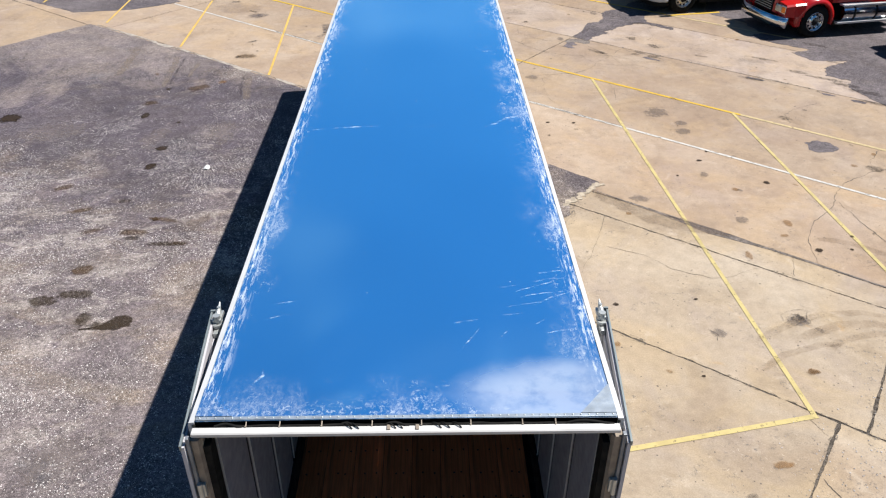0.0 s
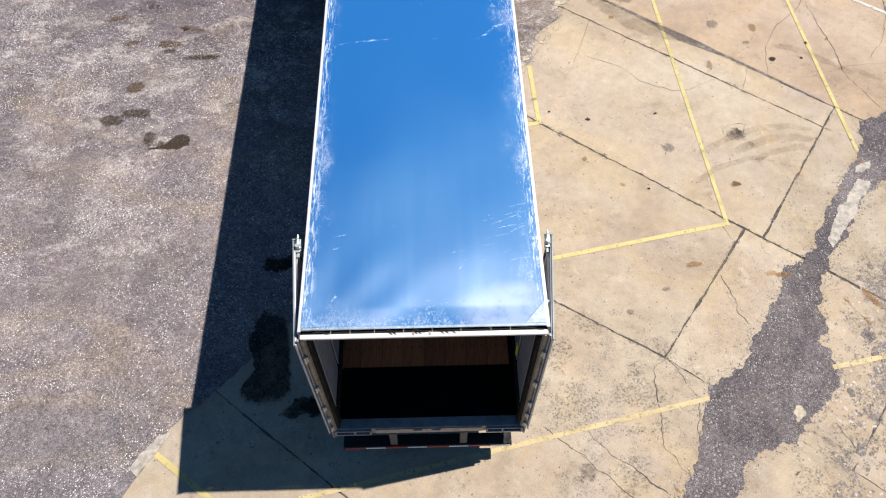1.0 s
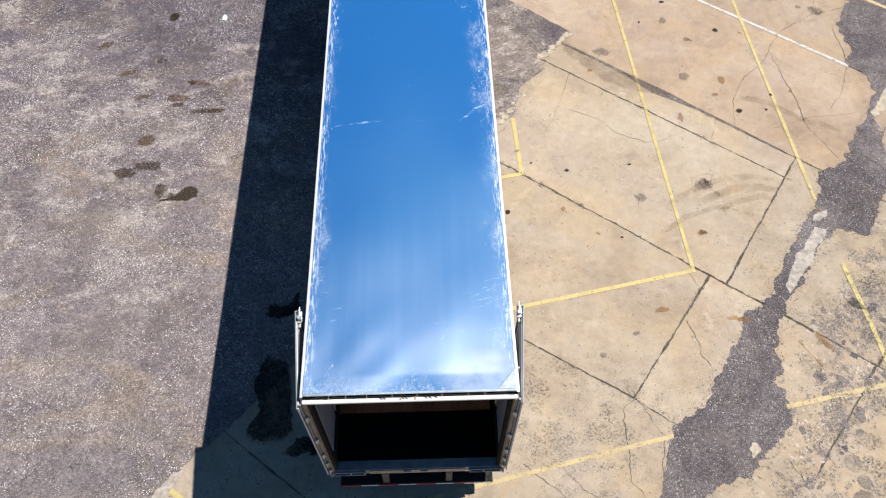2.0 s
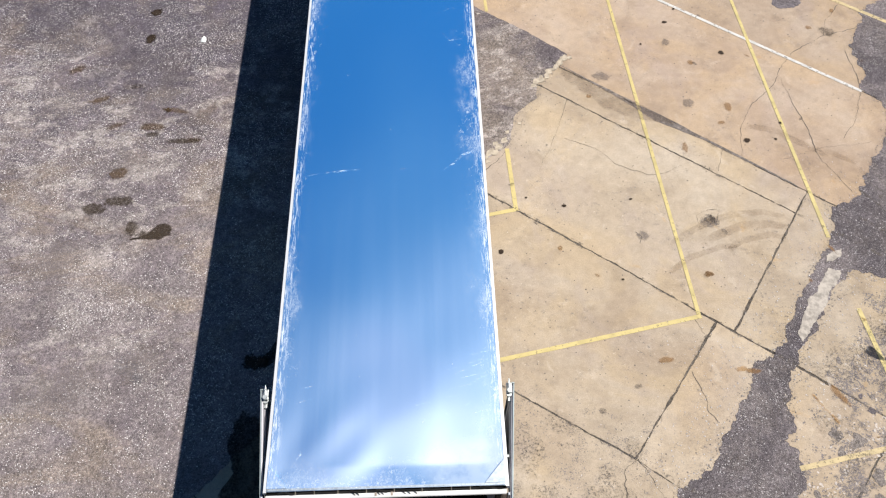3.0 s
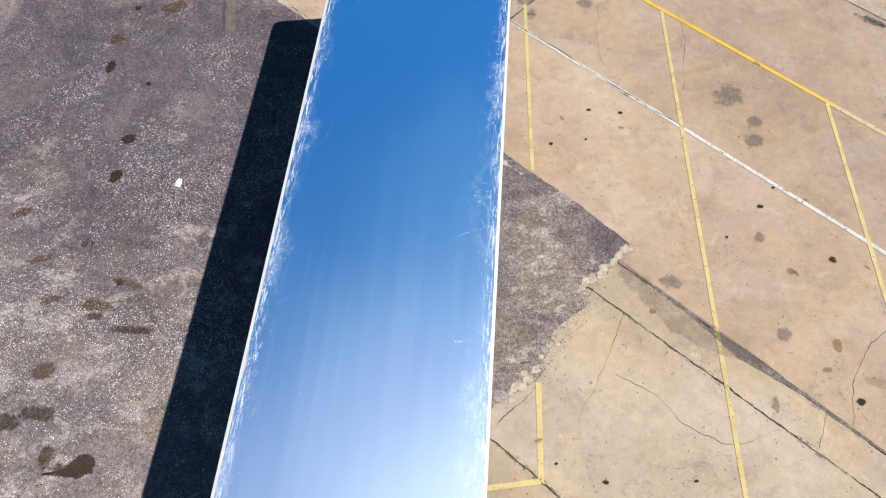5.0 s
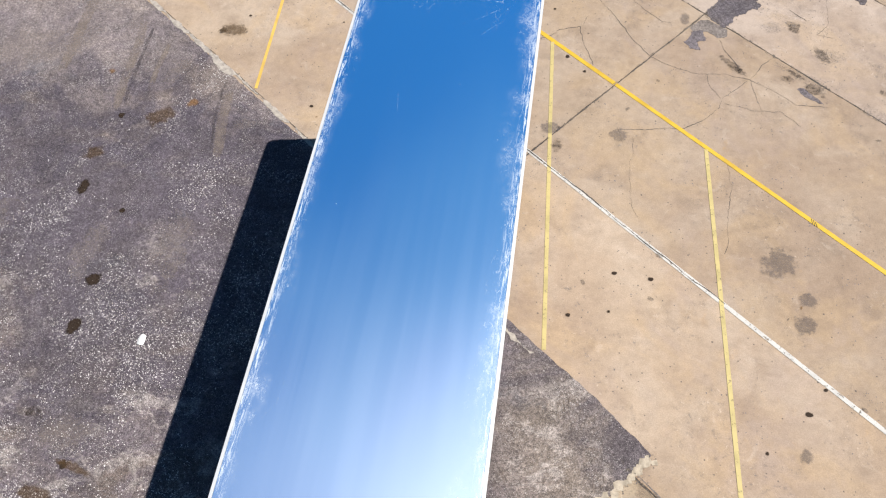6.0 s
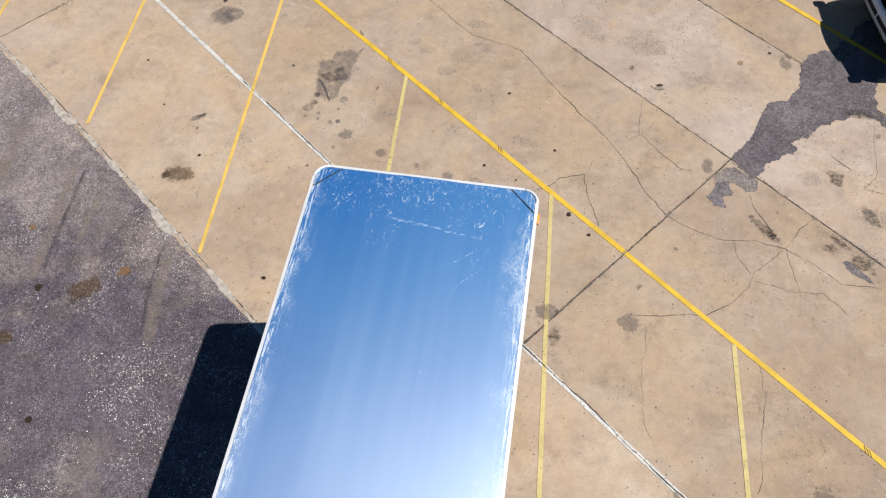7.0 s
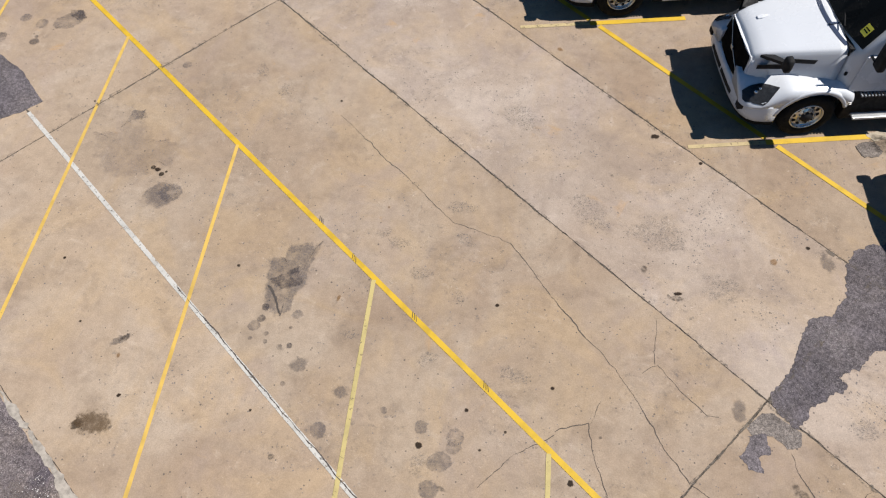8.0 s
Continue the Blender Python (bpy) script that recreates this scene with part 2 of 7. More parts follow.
def roof_material():
    n = Nodes("sky_tinted_aluminium")
    x, y = n.axis(0), n.axis(1)
    ax = n.math("ABSOLUTE", x)
    drift = n.math("MULTIPLY", n.math("SUBTRACT", n.noise(1.3, 4, 0.6), 0.5), 0.55)
    right = n.ramp(n.math("ADD", x, drift), 0.92, 1.26)
    left = n.ramp(n.math("SUBTRACT", drift, x), 1.03, 1.25)
    nose = n.ramp(n.math("ADD", y, n.math("MULTIPLY", drift, 2.0)), 15.75, 16.35, 0, 0.5)
    back = n.ramp(n.math("ADD", y, drift), 0.50, 0.05, 0, 0.65)
    near = n.math("MAXIMUM", n.math("MAXIMUM", right, left), n.math("MAXIMUM", nose, back))
    # fine fibrous scuffs, cloudy rubs and thin scribbled scratches
    fibre = n.ramp(n.noise(17.0, 10, 0.86, stretch=(1.0, 0.75, 1), warp=0.5), 0.55, 0.62)
    clump = n.ramp(n.noise(2.3, 6, 0.7), 0.45, 0.58)
    cloud = n.math("MULTIPLY", n.ramp(n.noise(2.0, 5, 0.65, stretch=(1.4, 0.7, 1)), 0.45, 0.66), n.ramp(n.noise(40, 6, 0.8), 0.35, 0.65, 0.3, 1.0))
    cloud = n.math("MULTIPLY", cloud, n.math("MAXIMUM", n.ramp(y, 15.95, 15.6), n.ramp(ax, 0.85, 1.05)))
    scuff = n.math("MULTIPLY", near, n.math("MAXIMUM", n.math("MULTIPLY", fibre, n.math("MAXIMUM", clump, n.math("MULTIPLY", back, 0.2))), n.math("MULTIPLY", n.math("MULTIPLY", cloud, n.ramp(n.noise(24, 9, 0.85, stretch=(1.0, 0.5, 1), warp=0.8), 0.42, 0.60, 0.15, 1.0)), 0.75)))
    # streaks dragged back from the nose
    drag = n.math("MULTIPLY", n.ramp(n.math("ADD", y, n.math("MULTIPLY", n.math("SUBTRACT", n.noise(2.2, 3, 0.6, stretch=(1, 0.2, 1)), 0.5), 2.4)), 15.2, 16.2), n.ramp(n.noise(12, 9, 0.85, stretch=(1.2, 0.6, 1), warp=1.4), 0.56, 0.63))
    rub = n.math("MULTIPLY", n.ramp(ax, 1.13, 1.24), n.ramp(n.noise(18, 8, 0.82, stretch=(2.4, 0.22, 1)), 0.50, 0.58))
    few = n.math("MULTIPLY", n.ramp(n.noise(11, 9, 0.82, stretch=(1.6, 0.5, 1), warp=1.5), 0.665, 0.71), n.ramp(n.noise(0.7, 2), 0.5, 0.60))
    dots = n.math("MULTIPLY", n.ramp(n.cells(3.1), 0.010, 0.022, 1, 0), n.ramp(n.noise(0.9, 2), 0.48, 0.56))
    white = n.math("MAXIMUM", n.math("MAXIMUM", n.math("MULTIPLY", scuff, 0.9), n.math("MULTIPLY", rub, 0.72)), n.math("MAXIMUM", n.math("MULTIPLY", few, 0.5), n.math("MULTIPLY", drag, 0.6)))
    # speckle hammered along the back edge, and the sagging corner's pale reflection painted matt white
    edge = n.math("MULTIPLY", n.ramp(n.math("ADD", y, n.math("MULTIPLY", drift, 0.5)), 0.29, 0.10), n.ramp(n.noise(26, 8, 0.86, warp=0.4), 0.52, 0.60))
    gx, gy = n.math("MULTIPLY", n.math("SUBTRACT", x, 1.0), 1.35), n.math("MULTIPLY", n.math("SUBTRACT", y, 0.26), 2.3)
    corner_glare = n.math("SQRT", n.math("ADD", n.math("MULTIPLY", gx, gx), n.math("MULTIPLY", gy, gy)))
    corner_glare = n.ramp(n.math("ADD", corner_glare, n.math("MULTIPLY", drift, 1.4)), 1.05, 0.45, 0, 0.36)
    corner_glare = n.math("MULTIPLY", corner_glare, n.ramp(n.noise(3.0, 6, 0.7), 0.30, 0.55, 0.55, 1.0))
    white = n.math("MAXIMUM", n.math("MAXIMUM", white, corner_glare), n.math("MULTIPLY", edge, 0.5))
    white = n.math("MINIMUM", n.math("ADD", white, n.math("MULTIPLY", dots, 0.8)), 0.9)
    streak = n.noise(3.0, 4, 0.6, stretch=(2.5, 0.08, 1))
    # the blue tint carries the sky's reflection in the metal's own colour
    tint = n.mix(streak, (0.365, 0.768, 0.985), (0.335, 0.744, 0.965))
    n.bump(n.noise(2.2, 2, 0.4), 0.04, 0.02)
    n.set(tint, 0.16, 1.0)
    # a thin oxide bloom over the sheet scatters the sun; rolled lengthwise, it scatters sideways most
    haze = n.t.nodes.new("ShaderNodeBsdfGlossy")
    haze.distribution = "BECKMANN"
    haze.inputs["Color"].default_value = (0.80, 0.87, 0.97, 1)
    n.put(haze.inputs["Roughness"], n.ramp(streak, 0.35, 0.65, 0.462, 0.476))
    haze.inputs["Anisotropy"].default_value = 0.31
    along = n.t.nodes.new("ShaderNodeCombineXYZ")
    along.inputs[1].default_value = 1.0
    n.t.links.new(along.outputs[0], haze.inputs["Tangent"])
    both = n.t.nodes.new("ShaderNodeMixShader")
    both.inputs[0].default_value = 0.112
    n.t.links.new(n.p.outputs[0], both.inputs[1]), n.t.links.new(haze.outputs[0], both.inputs[2])
    # a blue diffuse layer puts the sky's reflected colour into the sheet
    sky_blue = n.t.nodes.new("ShaderNodeBsdfDiffuse")
    sky_blue.inputs["Color"].default_value = (0.055, 0.31, 0.80, 1)
    blued = n.t.nodes.new("ShaderNodeMixShader")
    blued.inputs[0].default_value = 0.11
    n.t.links.new(both.outputs[0], blued.inputs[1]), n.t.links.new(sky_blue.outputs[0], blued.inputs[2])
    # scuffed metal is matt and whitish
    matt = n.t.nodes.new("ShaderNodeBsdfDiffuse")
    matt.inputs["Color"].default_value = (0.42, 0.45, 0.48, 1)
    worn = n.t.nodes.new("ShaderNodeMixShader")
    n.put(worn.inputs[0], white)
    n.t.links.new(blued.outputs[0], worn.inputs[1]), n.t.links.new(matt.outputs[0], worn.inputs[2])
    n.t.links.new(worn.outputs[0], n.t.nodes["Material Output"].inputs[0])
    return n.m


def scratch_material():
    n = Nodes("white_scratch")
    a = n.ramp(n.noise(22, 8, 0.8, stretch=(0.5, 1.6, 1)), 0.46, 0.66, 0.0, 0.5)
    return n.set((0.50, 0.52, 0.55), 0.6, alpha=a)


def wood_material():
    n = Nodes("floor_wood")
    g = n.noise(5.0, 6, 0.65, stretch=(9.0, 0.5, 1))
    c = n.mix(n.ramp(g, 0.35, 0.65), (0.56, 0.150, 0.058), (0.38, 0.098, 0.036))
    c = n.mix(n.ramp(n.noise(2, 5, 0.6, stretch=(4, 0.6, 1)), 0.55, 0.75, 0, 0.7), c, (0.15, 0.058, 0.028))
    c = n.mix(n.ramp(n.noise(1.6, 5, 0.6, stretch=(6, 0.25, 1)), 0.58, 0.66, 0, 0.6), c, (0.09, 0.04, 0.02))
    c = n.mix(1.0, c, n.ramp(n.random(), 0, 1, 0.8, 1.15), "MULTIPLY")
    n.bump(g, 0.2, 0.003)
    return n.set(c, 0.8, Specular_IOR_Level=0.2)


def glass_material():
    n = Nodes("dark_glass")
    return n.set((0.002, 0.0025, 0.003), 0.05, 0.0, Specular_IOR_Level=0.06)


CONCRETE = concrete_material("concrete", (0.222, 0.171, 0.126), (0.185, 0.136, 0.099), (0.255, 0.209, 0.167), (0.119, 0.087, 0.065))
NEAR_CONCRETE = concrete_material("pale_yard_concrete", (0.227, 0.186, 0.140), (0.194, 0.149, 0.107), (0.273, 0.235, 0.190), (0.134, 0.103, 0.075), 0.85)
GREY_CONCRETE = concrete_material("washed_concrete", (0.238, 0.191, 0.156), (0.200, 0.154, 0.121), (0.292, 0.246, 0.212), (0.137, 0.106, 0.092))
LOT = asphalt_material("lot_asphalt", (0.082, 0.067, 0.079), (0.038, 0.032, 0.042), 1.0, (0.148, 0.122, 0.111), dusty_end=True)
FILL = asphalt_material("fill_asphalt", (0.088, 0.077, 0.082), (0.056, 0.049, 0.055), 0.55, (0.112, 0.095, 0.092))
RAVELLED = asphalt_material("ravelled_asphalt", (0.098, 0.084, 0.086), (0.050, 0.043, 0.047), 1.0, (0.122, 0.103, 0.094))
PALE_FILL = asphalt_material("worn_fill_asphalt", (0.125, 0.108, 0.098), (0.085, 0.073, 0.068), 0.5, (0.15, 0.126, 0.108))
BASE = asphalt_material("ground_asphalt", (0.070, 0.060, 0.050), (0.042, 0.036, 0.031), 0.3, (0.105, 0.086, 0.068))
YELLOW = paint_line_material("yellow_paint", (0.345, 0.218, 0.003), 0.22)
PALE = paint_line_material("faded_yellow_paint", (0.285, 0.23, 0.09), 0.75)
ORANGE = paint_line_material("orange_yellow_paint", (0.36, 0.235, 0.045), 0.45)
FAINT = paint_line_material("rubbed_yellow_paint", (0.275, 0.215, 0.11), 0.85)
WHITE_LINE = paint_line_material("white_line_paint", (0.30, 0.29, 0.272), 0.85)
OIL = stain_material("oil_stain", (0.022, 0.014, 0.009), 0.96, -0.8)
GREY_STAIN = stain_material("grey_stain", (0.098, 0.083, 0.081), 0.45)
DUST = stain_material("pale_dust", (0.205, 0.172, 0.160), 0.42, 0.6)
SMEAR = stain_material("dark_smear", (0.030, 0.023, 0.019), 0.6, 0.6)
GRIT = stain_material("gritty_wear", (0.085, 0.073, 0.066), 0.6, 1.0, 26)
SCUFF = stain_material("small_scuff", (0.095, 0.078, 0.066), 0.6, 0.5, 30)
BROWN_SMEAR = stain_material("brown_smear", (0.040, 0.029, 0.020), 0.75, 0.2)
PIT = stain_material("pitted_concrete", (0.125, 0.115, 0.112), 0.55, 1.0, 40)
BROWN = stain_material("brown_stain", (0.075, 0.045, 0.022), 0.6)
RUST = stain_material("rust_stain", (0.19, 0.095, 0.028), 0.55)
CRACK = plain("crack_dirt", (0.039, 0.031, 0.026), 0.95)
RUBBLE = plain("broken_concrete", (0.250, 0.222, 0.192), 0.95, 0, 0.45, 9, 0.6)
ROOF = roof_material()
SCRATCH = scratch_material()
PLATE = plain("plate_aluminium", (0.30, 0.345, 0.395), 0.42, 0.6, 0.35, 18)
RAIL = plain("rail_aluminium", (0.471, 0.476, 0.482), 0.42, 0.35, 0.12)
WHITE_SHEET = plain("white_sheet", (0.448, 0.453, 0.459), 0.4, 0.0, 0.08)
HEADER = plain("header_paint", (0.40, 0.395, 0.385), 0.5, 0.1, 0.15)
LINER = plain("grey_liner", (0.20, 0.193, 0.222), 0.5, 0.0, 0.18)
DOOR_SKIN = plain("door_skin", (0.33, 0.325, 0.35), 0.5, 0.0, 0.15)
POST = plain("dirty_post_steel", (0.210, 0.175, 0.140), 0.6, 0.3, 0.35)
SILL = plain("sill_steel", (0.182, 0.196, 0.217), 0.5, 0.4, 0.3)
SILL_WORN = plain("worn_sill_steel", (0.294, 0.259, 0.231), 0.55, 0.4, 0.3)
BLACK = plain("black_paint", (0.005, 0.005, 0.006), 0.75, 0.0, 0.3)
BLACK.node_tree.nodes["Principled BSDF"].inputs["Specular IOR Level"].default_value = 0.25
MAT_BLACK = plain("black_plate", (0.003, 0.003, 0.003), 0.9, 0.0, 0.3)
MAT_BLACK.node_tree.nodes["Principled BSDF"].inputs["Specular IOR Level"].default_value = 0.05
RUBBER = plain("rubber", (0.007, 0.007, 0.0065), 0.9, 0.0, 0.3)
RUBBER.node_tree.nodes["Principled BSDF"].inputs["Specular IOR Level"].default_value = 0.15
DARK_STEEL = plain("dark_guard_steel", (0.06, 0.06, 0.066), 0.6, 0.2, 0.3)
ZINC = plain("zinc_steel", (0.434, 0.455, 0.448), 0.4, 0.7, 0.25)
GALV = plain("door_edge_aluminium", (0.20, 0.23, 0.235), 0.45, 0.5, 0.25)
POLISHED = plain("polished_aluminium", (0.60, 0.61, 0.62), 0.32, 0.55, 0.12)
CHROME = plain("chrome", (0.595, 0.595, 0.602), 0.12, 1.0, 0.08)
ALLOY = plain("wheel_alloy", (0.546, 0.532, 0.504), 0.28, 0.9, 0.15)
WOOD = wood_material()
GLASS = glass_material()
TRUCK_WHITE = plain("white_truck_paint", (0.405, 0.42, 0.45), 0.25, 0.0, 0.03, 1.5, 0.0)
TRUCK_RED = plain("red_truck_paint", (0.30, 0.008, 0.008), 0.18, 0.0, 0.15, 1.5, 0.0)
TRUCK_BLUE_AND_SHADE = plain("dark_blue_paint_and_shade", (0.03, 0.04, 0.07), 0.2, 0.0, 0.15, 1.5, 0.0)
RED_TAPE = plain("red_tape", (0.55, 0.02, 0.02), 0.4)
WHITE_TAPE = plain("white_tape", (0.75, 0.75, 0.75), 0.4)
AMBER = plain("amber_lens", (0.85, 0.22, 0.02), 0.2)
LENS = plain("headlamp_lens", (0.045, 0.047, 0.052), 0.10, 0.0, 0.4, 12)
CLEAR_LENS = plain("clear_lamp_lens", (0.55, 0.52, 0.45), 0.12, 0.4, 0.25, 12)
STICKER = plain("yellow_sticker", (0.75, 0.65, 0.05), 0.5, 0.0, 0.1)
PAPER = plain("white_paper", (0.574, 0.574, 0.560), 0.7, 0.0, 0.08)
CONCRETE_CHIP = plain("pale_concrete", (0.265, 0.225, 0.172), 0.9, 0, 0.4, 9, 0.5)


# ---- mesh helpers ----
def finish(name, bm, material, smooth=False):
    me = bpy.data.meshes.new(name)
    bmesh.ops.recalc_face_normals(bm, faces=bm.faces)
    bm.to_mesh(me)
    bm.free()
    for m in material if isinstance(material, (list, tuple)) else [material]:
        me.materials.append(m)
    if smooth:
        me.shade_smooth()
    return me


def part(name, bm, material, parent=None, label="", smooth=False):
    """Links a bmesh as one mesh object; under a parent its place stays as built."""
    ob = new(name, finish(name, bm, material, smooth))
    if parent is not None:
        ob.parent = parent
        m = Matrix.Identity(4)
        p = parent
        while p is not None:
            m = p.matrix_basis @ m
            p = p.parent
        ob.matrix_parent_inverse = m.inverted()
    return tagged(ob, label)


def shared(name, me, parent, m):
    """A further object on a mesh that exists already."""
    ob = new(name, me)
    ob.parent = parent
    ob.matrix_basis = m
    return ob


def box(bm, x0, x1, y0, y1, z0, z1, bevel=0.0, m=None):
    made = bmesh.ops.create_cube(bm, size=1.0)["verts"]
    bmesh.ops.scale(bm, verts=made, vec=(x1 - x0, y1 - y0, z1 - z0))
    bmesh.ops.translate(bm, verts=made, vec=((x0 + x1) / 2, (y0 + y1) / 2, (z0 + z1) / 2))
    if bevel:
        edges = list({e for v in made for e in v.link_edges})
        out = bmesh.ops.bevel(bm, geom=edges, offset=bevel, segments=2, affect="EDGES", profile=0.6)
        made = list({v for f in out["faces"] for v in f.verts} | {v for v in made if v.is_valid})
    if m is not None:
        bmesh.ops.transform(bm, matrix=m, verts=made)
    return bm


def boxed(*args, **kw):
    return box(bmesh.new(), *args, **kw)


def loft(sections, close_ring=False, caps=True):
    """A skin over rings of equally many points."""
    bm = bmesh.new()
    rings = [[bm.verts.new(p) for p in s] for s in sections]
    n = len(rings[0])
    for a, b in zip(rings, rings[1:]):
        for i in range(n if close_ring else n - 1):
            j = (i + 1) % n
            bm.faces.new((a[i], a[j], b[j], b[i]))
    if caps:
        bm.faces.new(rings[0][::-1])
        bm.faces.new(rings[-1])
    return bm


def lathe(profile, seg=28, at=(0, 0, 0), bm=None):
    """A ring profile of (radius, y) turned about the y axis."""
    bm = bm or bmesh.new()
    rings = []
    for r, y in profile:
        rings.append([bm.verts.new((at[0] + r * math.cos(k * math.tau / seg), at[1] + y, at[2] + r * math.sin(k * math.tau / seg))) for k in range(seg)])
    for a, b in zip(rings, rings[1:]):
        for i in range(seg):
            j = (i + 1) % seg
            bm.faces.new((a[i], a[j], b[j], b[i]))
    return bm


def rod(bm, a, b, r, seg=10):
    a, b = Vector(a), Vector(b)
    q = (b - a).to_track_quat("Z", "Y").to_matrix().to_4x4()
    m = Matrix.Translation((a + b) / 2) @ q
    bmesh.ops.create_cone(bm, cap_ends=True, segments=seg, radius1=r, radius2=r, depth=(b - a).length, matrix=m)
    return bm


def slab_poly(points, z0, z1):
    """A flat plate of any outline with thickness."""
    bm = bmesh.new()
    vs, _, fs, *_ = geometry.delaunay_2d_cdt([Vector(p) for p in points], [], [list(range(len(points)))], 1, 1e-5)
    top = [bm.verts.new((v.x, v.y, z1)) for v in vs]
    for f in fs:
        bm.faces.new([top[i] for i in f])
    rim = [e for e in bm.edges if len(e.link_faces) == 1]
    low = {}
    for e in rim:
        for v in e.verts:
            if v not in low:
                low[v] = bm.verts.new((v.co.x, v.co.y, z0))
        bm.faces.new((e.verts[0], e.verts[1], low[e.verts[1]], low[e.verts[0]]))
    return bm


def rough_outline(points, step=0.25, amp=0.05, seed=0.0, closed=True):
    """The outline through the points, cut into short steps and roughened by noise at two scales."""
    out = []
    n = len(points)
    for i in range(n if closed else n - 1):
        a, b = Vector(points[i]), Vector(points[(i + 1) % n])
        k = max(1, int((b - a).length / step))
        side = Vector((-(b - a).y, (b - a).x)).normalized()
        for j in range(k):
            p = a.lerp(b, j / k)
            w = 0.8 * noise.noise((p.x * 1.3 + seed, p.y * 1.3, seed)) + 0.8 * noise.noise((p.x * 5 + seed, p.y * 5, seed)) + 0.45 * noise.noise((p.x * 14, p.y * 14, seed)) + 0.25 * noise.noise((p.x * 34, p.y * 34, seed))
            out.append(p + side * w * amp)
    if not closed:
        out.append(Vector(points[-1]))
    return [(p.x, p.y) for p in out]


def ribbon(points, widths, z, bm=None):
    """A flat strip along a line, with a width for each point."""
    bm = bm or bmesh.new()
    ps = [Vector(p) for p in points]
    rows = []
    for i, p in enumerate(ps):
        d = (ps[min(i + 1, len(ps) - 1)] - ps[max(i - 1, 0)]).normalized()
        s = Vector((-d.y, d.x)) * widths[i] / 2
        rows.append((bm.verts.new((p.x + s.x, p.y + s.y, z)), bm.verts.new((p.x - s.x, p.y - s.y, z))))
    for a, b in zip(rows, rows[1:]):
        bm.faces.new((a[0], a[1], b[1], b[0]))
    return bm


# ---- ground ----
# The yard is laid out along two directions: U runs with the white line, V across it.
U, V = Vector((0.784, -0.621)), Vector((0.621, 0.784))


def uv(u, v):
    p = U * u + V * v
    return (p.x, p.y)


ground = tagged(part("ground", slab_poly([(2500 * math.cos(k * math.tau / 48), 2500 * math.sin(k * math.tau / 48)) for k in range(48)], -0.5, -0.009), BASE),
                "dark worn asphalt ground under the yard slabs", "ground", kind="structure")
pavement = tagged(new("pavement"), "sun-bleached tan concrete yard slabs with dark open joints", "pavement", kind="structure")


def slab(corners, gap=0.02, amp=0.010, step=0.4, material=None):
    """One slab from its four corners along U and V, shrunk by half the joint."""
    (a, b, c, d), g = corners, gap / 2
    ring = [uv(a[0] + g, a[1] + g), uv(b[0] - g, b[1] + g), uv(c[0] - g, c[1] - g), uv(d[0] + g, d[1] - g)]
    ring = rough_outline(ring, step, amp, a[0] * 3.1 + a[1])
    return part("concrete_slab", slab_poly(ring, -0.03, 0.0), material or CONCRETE, pavement)


def rect(u0, u1, v0, v1, **kw):
    return slab([(u0, v0), (u1, v0), (u1, v1), (u0, v1)], **kw)


ROWS_FAR = (13.62, 19.08, 22.07, 28.0, 34.0, 46.0, 70.0)
COLS_FAR = (-60.0, -46.0, -33.7, -21.35, -9.0, 3.4, 15.8, 28.2, 60.0)
for v0, v1 in zip(ROWS_FAR, ROWS_FAR[1:]):
    for u0, u1 in zip(COLS_FAR, COLS_FAR[1:]):
        rect(u0, u1, v0, v1, gap=0.024, step=0.06, amp=0.018, material=GREY_CONCRETE if v0 == 19.08 else CONCRETE)
for u0, u1 in zip(COLS_FAR, COLS_FAR[1:]):
    rect(u0, u1, 10.31, 13.62, gap=0.022, step=0.06, amp=0.016)


def a1(u): return (u, 6.52 + 0.025 * u)
def a2(u): return (u, 3.30 + 0.10 * u)
def j2(u): return (u, 9.625 + 0.02 * u)
def j1(u): return (u, 10.305)


fine = dict(gap=0.034, amp=0.026, step=0.045, material=NEAR_CONCRETE)
slab([j2(-4.4), j2(2.19), j1(2.16), j1(-4.4)], **fine)
slab([a1(-4.4), a1(2.33), j2(2.19), j2(-4.4)], **fine)
slab([a2(-4.4), a2(2.03), a1(1.99), a1(-4.4)], **fine)
slab([a1(2.33), a1(5.25), (5.3, 10.305), j1(2.16)], **fine)
slab([(2.03, 3.49), (5.1, 3.538), a1(5.22), a1(1.99)], **fine)
thin = dict(gap=0.014, amp=0.014, step=0.045, material=NEAR_CONCRETE)
part("concrete_slab", slab_poly(rough_outline([uv(-4.393, -1.193), uv(5.093, -1.193), uv(5.093, 3.543), uv(2.03, 3.496), uv(-4.393, 2.853)], 0.045, 0.014, 8.0), -0.03, 0.0), NEAR_CONCRETE, pavement)
slab([(5.1, -1.2), (17, -1.2), (17, 3.6), (5.1, 3.55)], **thin)
slab([(5.1, 3.55), (17, 3.6), (17, 6.65), a1(5.22)], **fine)
slab([a1(5.25), (17, 6.65), (17, 10.305), (5.3, 10.305)], **fine)
for v0, v1 in ((-60, -20), (-20, -12), (-12, -5.6), (-5.6, -1.2), (-1.2, 3.0), (3.0, 6.5), (6.5, 10.305)):
    rect(-60.0, -22.0, v0, v1)
    rect(-22.0, -4.4, v0, v1)
    rect(17.0, 60.0, v0, v1)
    if v1 <= -1.2:
        rect(-4.4, 5.1, v0, v1, **fine)
        rect(5.1, 17.0, v0, v1)


